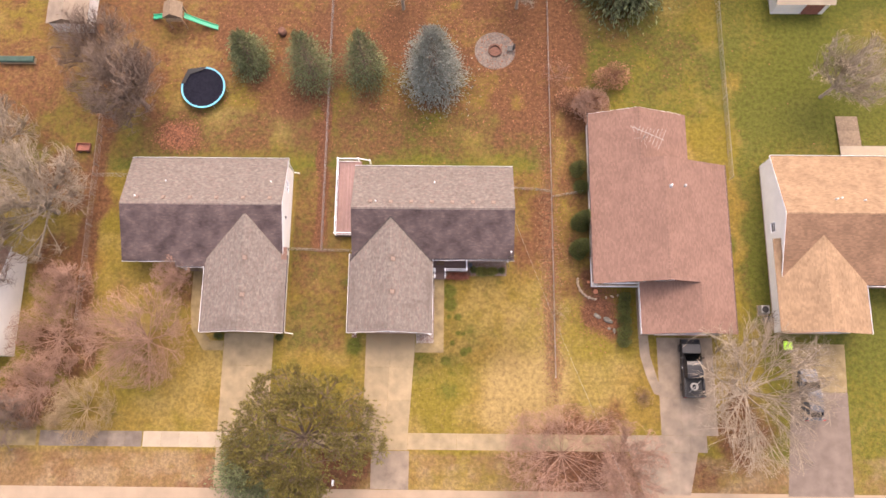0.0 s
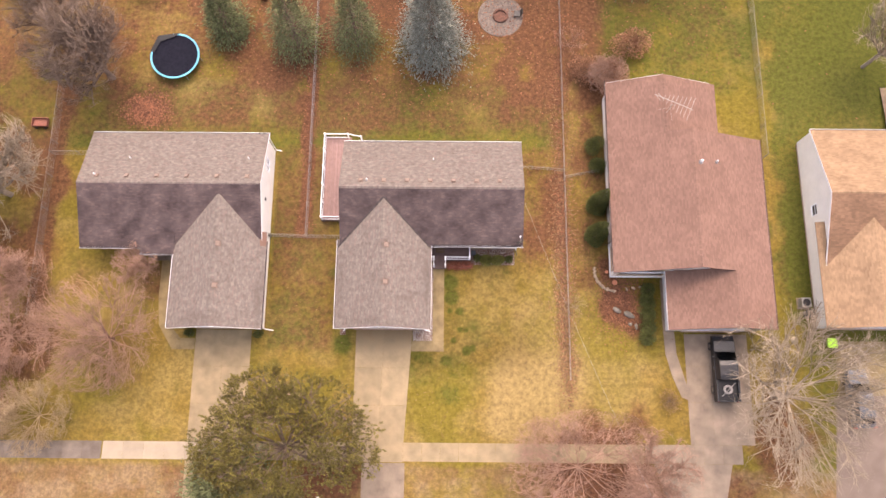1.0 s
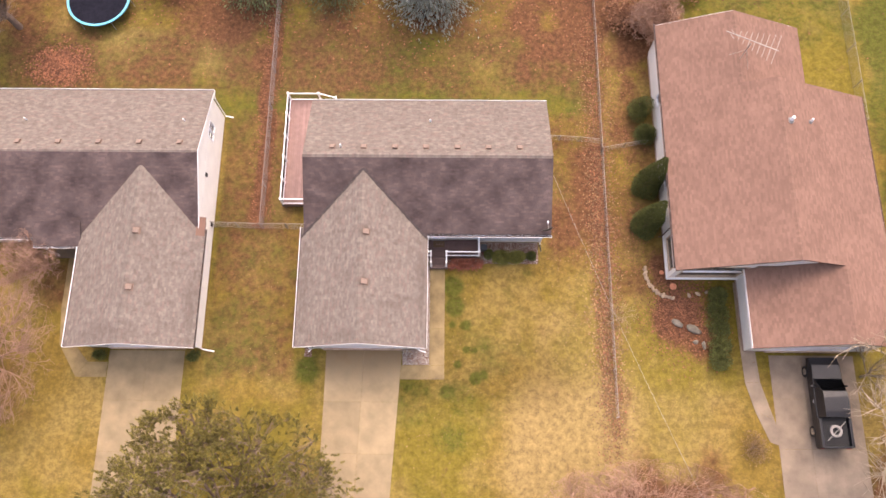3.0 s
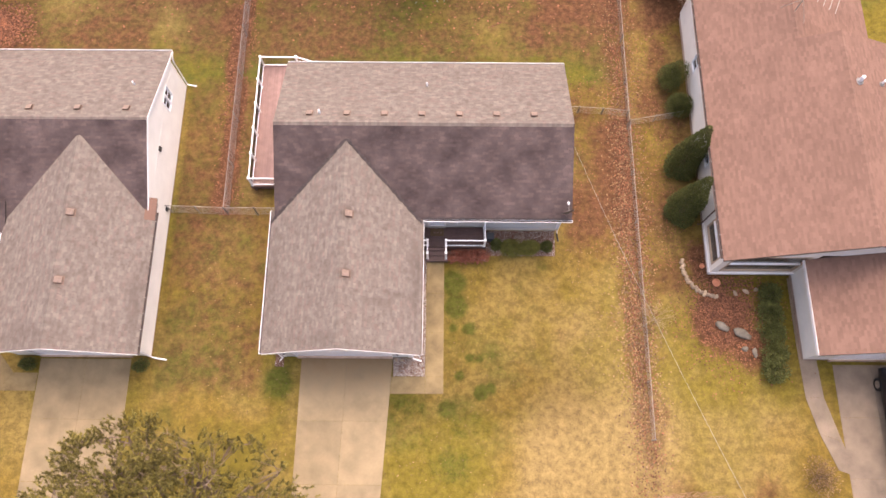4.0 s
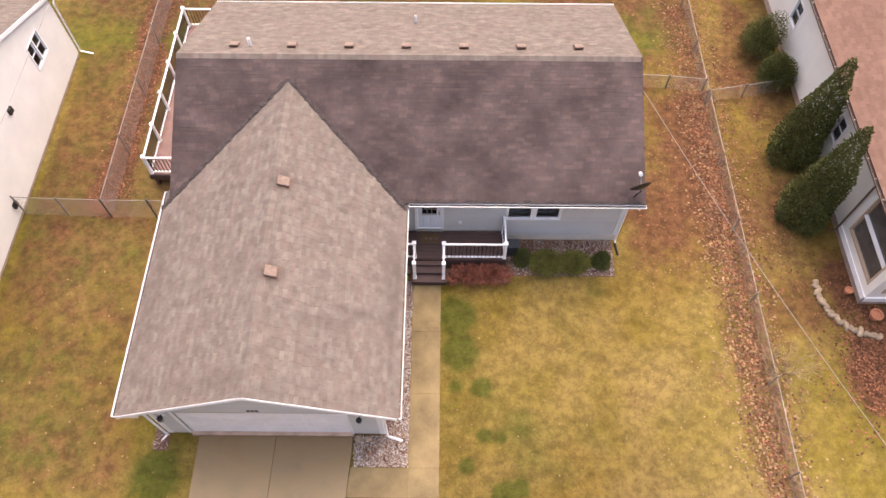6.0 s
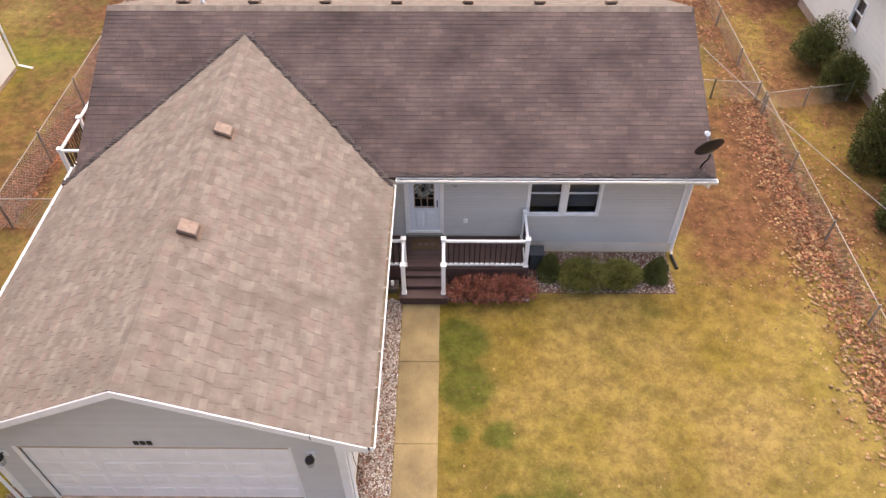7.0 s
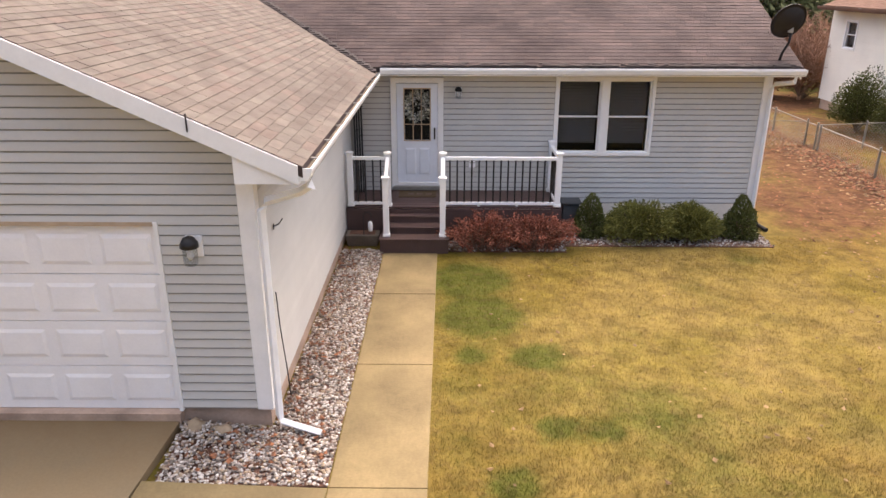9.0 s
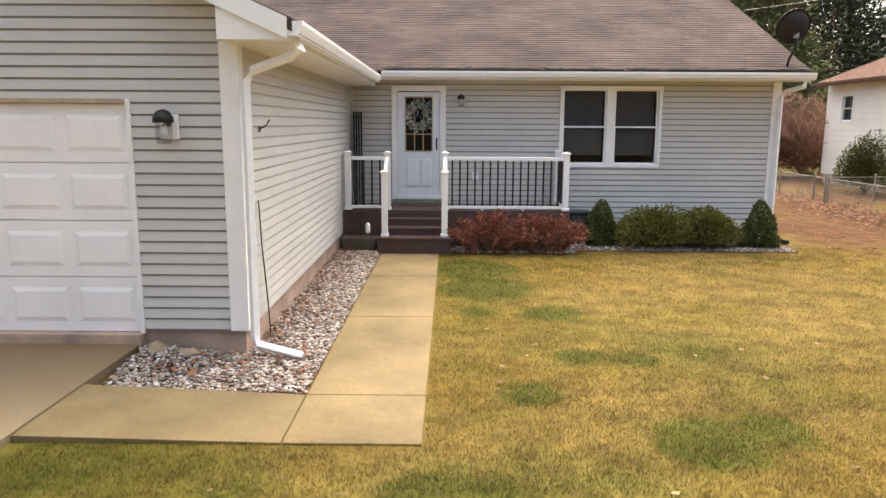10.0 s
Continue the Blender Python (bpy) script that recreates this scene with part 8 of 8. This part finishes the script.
def vehicle(at, label, paint, pickup=False, category="car", turn=0.0):
    """A car or pickup truck facing +y, built about its middle."""
    v = thing("pickup_truck" if pickup else "car", at, label, category)

    def put(name, b, m, parent=v, lab="", **k):
        return part(name, moved(b, at, turn), m, parent, lab, **k)
    if pickup:
        put("body", hull([(-2.75, 0.93, 0.90, 0.45, 0.75, 1.0), (-2.6, 0.98, 0.92, 0.35, 0.8, 1.04), (0.6, 0.98, 0.92, 0.35, 0.85, 1.05), (0.9, 0.98, 0.9, 0.35, 0.85, 1.08), (2.2, 0.96, 0.85, 0.35, 0.85, 1.06), (2.65, 0.9, 0.78, 0.4, 0.8, 0.95)]), paint, bevel=0.03, smooth=False)
        put("cab", hull([(-0.95, 0.90, 0.72, 1.04, 1.06, 1.70), (-0.6, 0.92, 0.74, 1.04, 1.06, 1.78), (0.2, 0.92, 0.74, 1.04, 1.06, 1.78), (0.55, 0.92, 0.72, 1.04, 1.06, 1.70), (1.35, 0.90, 0.84, 1.03, 1.05, 1.10)]), paint, bevel=0.03)
        put("windscreen", Build().hexa([(-0.68, 0.66, 1.66), (0.68, 0.66, 1.66), (0.8, 1.3, 1.14), (-0.8, 1.3, 1.14), (-0.68, 0.68, 1.69), (0.68, 0.68, 1.69), (0.8, 1.32, 1.17), (-0.8, 1.32, 1.17)]), CAR_GLASS)
        put("rear_window", Build().box(-0.62, 0.62, -0.975, -0.955, 1.2, 1.6), CAR_GLASS)
        put("bed_floor", Build().box(-0.78, 0.78, -2.6, -1.0, 1.045, 1.06), PLASTIC_BLACK)
        put("bed_rail", Build().box(-0.97, -0.80, -2.7, -0.98, 1.03, 1.30), paint, bevel=0.02)
        put("bed_rail", Build().box(0.80, 0.97, -2.7, -0.98, 1.03, 1.30), paint, bevel=0.02)
        put("tailgate", Build().box(-0.80, 0.80, -2.74, -2.62, 1.0, 1.30), paint, bevel=0.02)
        ring = Build()
        for j in range(20):
            t0, t1 = 2 * math.pi * j / 20, 2 * math.pi * (j + 1) / 20
            ring.hexa([(0.0 + r * math.cos(t), -1.75 + r * math.sin(t), z) for z in (1.062, 1.26) for r, t in ((0.22, t0), (0.37, t0), (0.37, t1), (0.22, t1))])
        put("spare_tyre", ring, GALV, v, "grey tyre lying in the bed", bevel=0.01)
        put("bar", Build().tube([(-0.5, -2.3, 1.1), (0.6, -1.2, 1.3)], 0.03, 6), GALV)
        ax = (-1.75, 1.85)
        h0 = 0.98
    else:
        put("body", hull([(-2.4, 0.84, 0.74, 0.4, 0.7, 0.92), (-2.2, 0.9, 0.8, 0.28, 0.75, 0.98), (0.8, 0.92, 0.82, 0.26, 0.78, 1.0), (1.7, 0.9, 0.78, 0.28, 0.74, 0.9), (2.3, 0.82, 0.68, 0.35, 0.66, 0.78)]), paint, bevel=0.03)
        put("cab", hull([(-2.05, 0.80, 0.62, 0.96, 0.98, 1.30), (-1.5, 0.82, 0.64, 0.96, 0.98, 1.52), (0.1, 0.82, 0.64, 0.96, 0.98, 1.54), (0.4, 0.82, 0.62, 0.96, 0.98, 1.46), (1.15, 0.80, 0.74, 0.95, 0.97, 1.02)]), paint, bevel=0.03)
        put("windscreen", Build().hexa([(-0.58, 0.48, 1.43), (0.58, 0.48, 1.43), (0.7, 1.1, 1.05), (-0.7, 1.1, 1.05), (-0.58, 0.5, 1.46), (0.58, 0.5, 1.46), (0.7, 1.12, 1.08), (-0.7, 1.12, 1.08)]), CAR_GLASS)
        put("rear_window", Build().hexa([(-0.55, -2.1, 1.24), (0.55, -2.1, 1.24), (0.58, -1.66, 1.46), (-0.58, -1.66, 1.46), (-0.55, -2.11, 1.27), (0.55, -2.11, 1.27), (0.58, -1.68, 1.49), (-0.58, -1.68, 1.49)]), CAR_GLASS)
        ax = (-1.4, 1.4)
        h0 = 0.9
    for y in ax:
        for sx in (-1, 1):
            w = put("wheel", Build().tube([(sx * h0, y, 0.34), (sx * (h0 - 0.22), y, 0.34)], 0.34, 20), PLASTIC_BLACK)
            part("rim", moved(Build().tube([(sx * (h0 + 0.012), y, 0.34), (sx * (h0 - 0.03), y, 0.34)], 0.21, 16), at, turn), CHROME, w)
    for sx in (-1, 1):
        put("mirror", Build().box(min(sx * 0.95, sx * 1.12), max(sx * 0.95, sx * 1.12), 0.85, 0.97, 1.0, 1.16), paint, bevel=0.02)
        yb = -2.77 if pickup else -2.42
        put("tail_lamp", Build().box(min(sx * 0.72, sx * 0.9), max(sx * 0.72, sx * 0.9), yb, yb + 0.06, 0.72, 0.98), RED_LENS)
        yf = 2.62 if pickup else 2.27
        put("headlight", Build().box(min(sx * 0.5, sx * 0.8), max(sx * 0.5, sx * 0.8), yf, yf + 0.05, 0.58, 0.74), GLASS)
        put("door_handle", Build().box(min(sx * 0.96, sx * 0.99), max(sx * 0.96, sx * 0.99), -0.1, 0.1, 0.88, 0.91), CHROME)
    return v


vehicle((23.55, 4.0, G + 0.03), "black pickup truck with a tyre lying in its bed", CAR_BLACK, True, "truck")
vehicle((34.5, 1.7, G + 0.03), "dark slate car parked under a bare tree", CAR_DARK, turn=0.04)

hydrant = thing("mailbox", (-9.7, -6.6, G), "small dark post with a white top on the verge", "mailbox")
part("post", Build().box(-9.75, -9.65, -6.65, -6.55, G, 0.85), WOOD, hydrant)
part("box", Build().box(-9.8, -9.6, -6.9, -6.4, 0.85, 1.07), VINYL, hydrant, "white letter box", bevel=0.04)

# ---- fallen leaves and grass ----


def scatter_leaves(name, n, seed, place, mat, size, label):
    rng = random.Random(seed)
    b = Build()
    k = 0
    while k < n:
        x, y = place(rng)
        if (-8.6 < x < -0.8 and 6.9 < y < 23) or (-8.6 < x < 6.6 and 13 < y < 23) or (14.4 < x < 27 and 11.7 < y < 28.3) or (19 < x < 27 and 7 < y < 11.8) or (-30 < x < -15 and 7 < y < 23.5) or (-2.6 < x < 0.3 and 5.1 < y < 13) or (-7.5 < x < -2.4 and y < 7.2):
            continue
        k += 1
        s = size * rng.uniform(0.6, 1.3)
        t = rng.uniform(0, 6.3)
        c, sn = math.cos(t) * s * 0.5, math.sin(t) * s * 0.5
        z = G + 0.012 + rng.uniform(0, 0.03)
        h = [rng.uniform(0, s * 0.35) for _ in range(4)]
        b.add([(x + c, y + sn, z + h[0]), (x - sn * 0.7, y + c * 0.7, z + h[1] * 0.3), (x - c, y - sn, z + h[2]), (x + sn * 0.7, y - c * 0.7, z + h[3] * 0.3)], [(0, 1, 2), (0, 2, 3)])
    solid(name, b, mat, label, "leaves", kind="stuff")


scatter_leaves("fallen_leaves", 7000, 401, lambda r: (r.gauss(10.62, 0.42), r.triangular(-2.5, 40.0, 14.0)), LEAF_LITTER, 0.1, "rust fallen leaves along the fence")
scatter_leaves("fallen_leaves", 3600, 402, lambda r: (r.gauss(10.6, 0.6), r.triangular(-3.0, 32.0, 8.0)), LEAF_TAN, 0.11, "tan fallen leaves along the fence")
scatter_leaves("fallen_leaves", 4500, 403, lambda r: (r.gauss(-12.1, 0.38), r.uniform(15.0, 36.0)), LEAF_LITTER, 0.1, "rust fallen leaves between the gardens")
scatter_leaves("fallen_leaves", 900, 404, lambda r: (r.uniform(6.8, 10.8), r.uniform(13.0, 24.0)), LEAF_LITTER, 0.08, "thin rust leaves beside the end wall")
scatter_leaves("fallen_leaves", 5000, 405, lambda r: (r.gauss(15.4, 1.1), r.gauss(9.9, 1.5)), LEAF_LITTER, 0.1, "thick rust leaves in a planting bed")
scatter_leaves("fallen_leaves", 2500, 406, lambda r: (r.gauss(-27.2, 1.0), r.gauss(27.1, 0.8)), LEAF_LITTER, 0.16, "raked pile of rust leaves")
scatter_leaves("fallen_leaves", 650, 407, lambda r: (r.uniform(-14, 12), r.uniform(-2, 13)), LEAF_TAN, 0.07, "scattered tan leaves on the front lawn")
scatter_leaves("fallen_leaves", 5000, 408, lambda r: (r.gauss(-2, 12), r.gauss(36, 4.5)), LEAF_LITTER, 0.17, "rust leaves over the back gardens")
scatter_leaves("fallen_leaves", 260, 410, lambda r: (r.uniform(6.9, 10.4), r.uniform(4.0, 13.5)), LEAF_TAN, 0.07, "few tan leaves on the lawn by the fence")
scatter_leaves("fallen_leaves", 1500, 409, lambda r: (r.gauss(12.5, 0.9), r.uniform(12, 27)), LEAF_LITTER, 0.09, "rust leaves beside the cream house")


# leaves blown onto the pebbles
rng = random.Random(415)
lb = Build()
for _ in range(330):
    x, y = (rng.uniform(-1.45, -0.8), rng.uniform(7.0, 12.5)) if rng.random() < 0.7 else (rng.uniform(-2.3, -0.8), rng.uniform(6.3, 7.0))
    x = lerp(x, -1.45, rng.random() ** 0.8 * 0.9) if y > 7.1 else x
    t, s_ = rng.uniform(0, 6.3), rng.uniform(0.04, 0.09)
    c, sn = math.cos(t) * s_ * 0.5, math.sin(t) * s_ * 0.5
    z = G + 0.07
    lb.add([(x + c, y + sn, z + rng.uniform(0, 0.02)), (x - sn * 0.7, y + c * 0.7, z), (x - c, y - sn, z + rng.uniform(0, 0.02)), (x + sn * 0.7, y - c * 0.7, z)], [(0, 1, 2), (0, 2, 3)])
solid("fallen_leaves", lb, LEAF_LITTER, "rust leaves caught on the pebbles", "leaves", kind="stuff")


def grass_field(n, seed, x0, x1, y0, y1, lo, hi, label, falloff=None):
    """Blades of grass as thin bent slips."""
    rng = random.Random(seed)
    b = Build()
    vs, fs = b.v, b.f
    k = 0
    while k < n:
        x, y = rng.uniform(x0, x1), rng.uniform(y0, y1)
        if (-2.6 < x < 0.22 and 5.25 < y < 13.2) or (-8.2 < x < -1.4 and y > 7.0) or (0.2 < x < 6.4 and y > 12.7) or (-7.3 < x < -2.45 and y < 7.2) or (x < -2.4 and y > 5.2) or rng.random() > (1.0 if falloff is None else falloff(x, y)):
            continue
        k += 1
        h = rng.uniform(lo, hi)
        t = rng.uniform(0, 6.3)
        c, s = math.cos(t), math.sin(t)
        w = 0.003
        o = h * rng.uniform(0.6, 2.2)
        i = len(vs)
        vs += [(x - s * w, y + c * w, G - 0.005), (x + s * w, y - c * w, G - 0.005), (x + c * o * 0.4 + s * w * 0.7, y + s * o * 0.4 - c * w * 0.7, G + h * 0.6), (x + c * o * 0.4 - s * w * 0.7, y + s * o * 0.4 + c * w * 0.7, G + h * 0.6), (x + c * o, y + s * o, G + h)]
        fs += [(i, i + 1, i + 2, i + 3), (i + 3, i + 2, i + 4)]
    paint_cover(solid("grass", b, GRASS, label, "grass", kind="stuff").data)


grass_field(190000, 501, -4.0, 9.5, 2.8, 13.3, 0.014, 0.036, "short dormant straw and green grass before the house", lambda x, y: (1.0 if y < 6 else lerp(1.0, 0.45, min(1, (y - 6) / 2))) * max(0, min(1, (y - 2.8) / 2.0)) * max(0, min(1, (9.5 - x) / 3.0)))
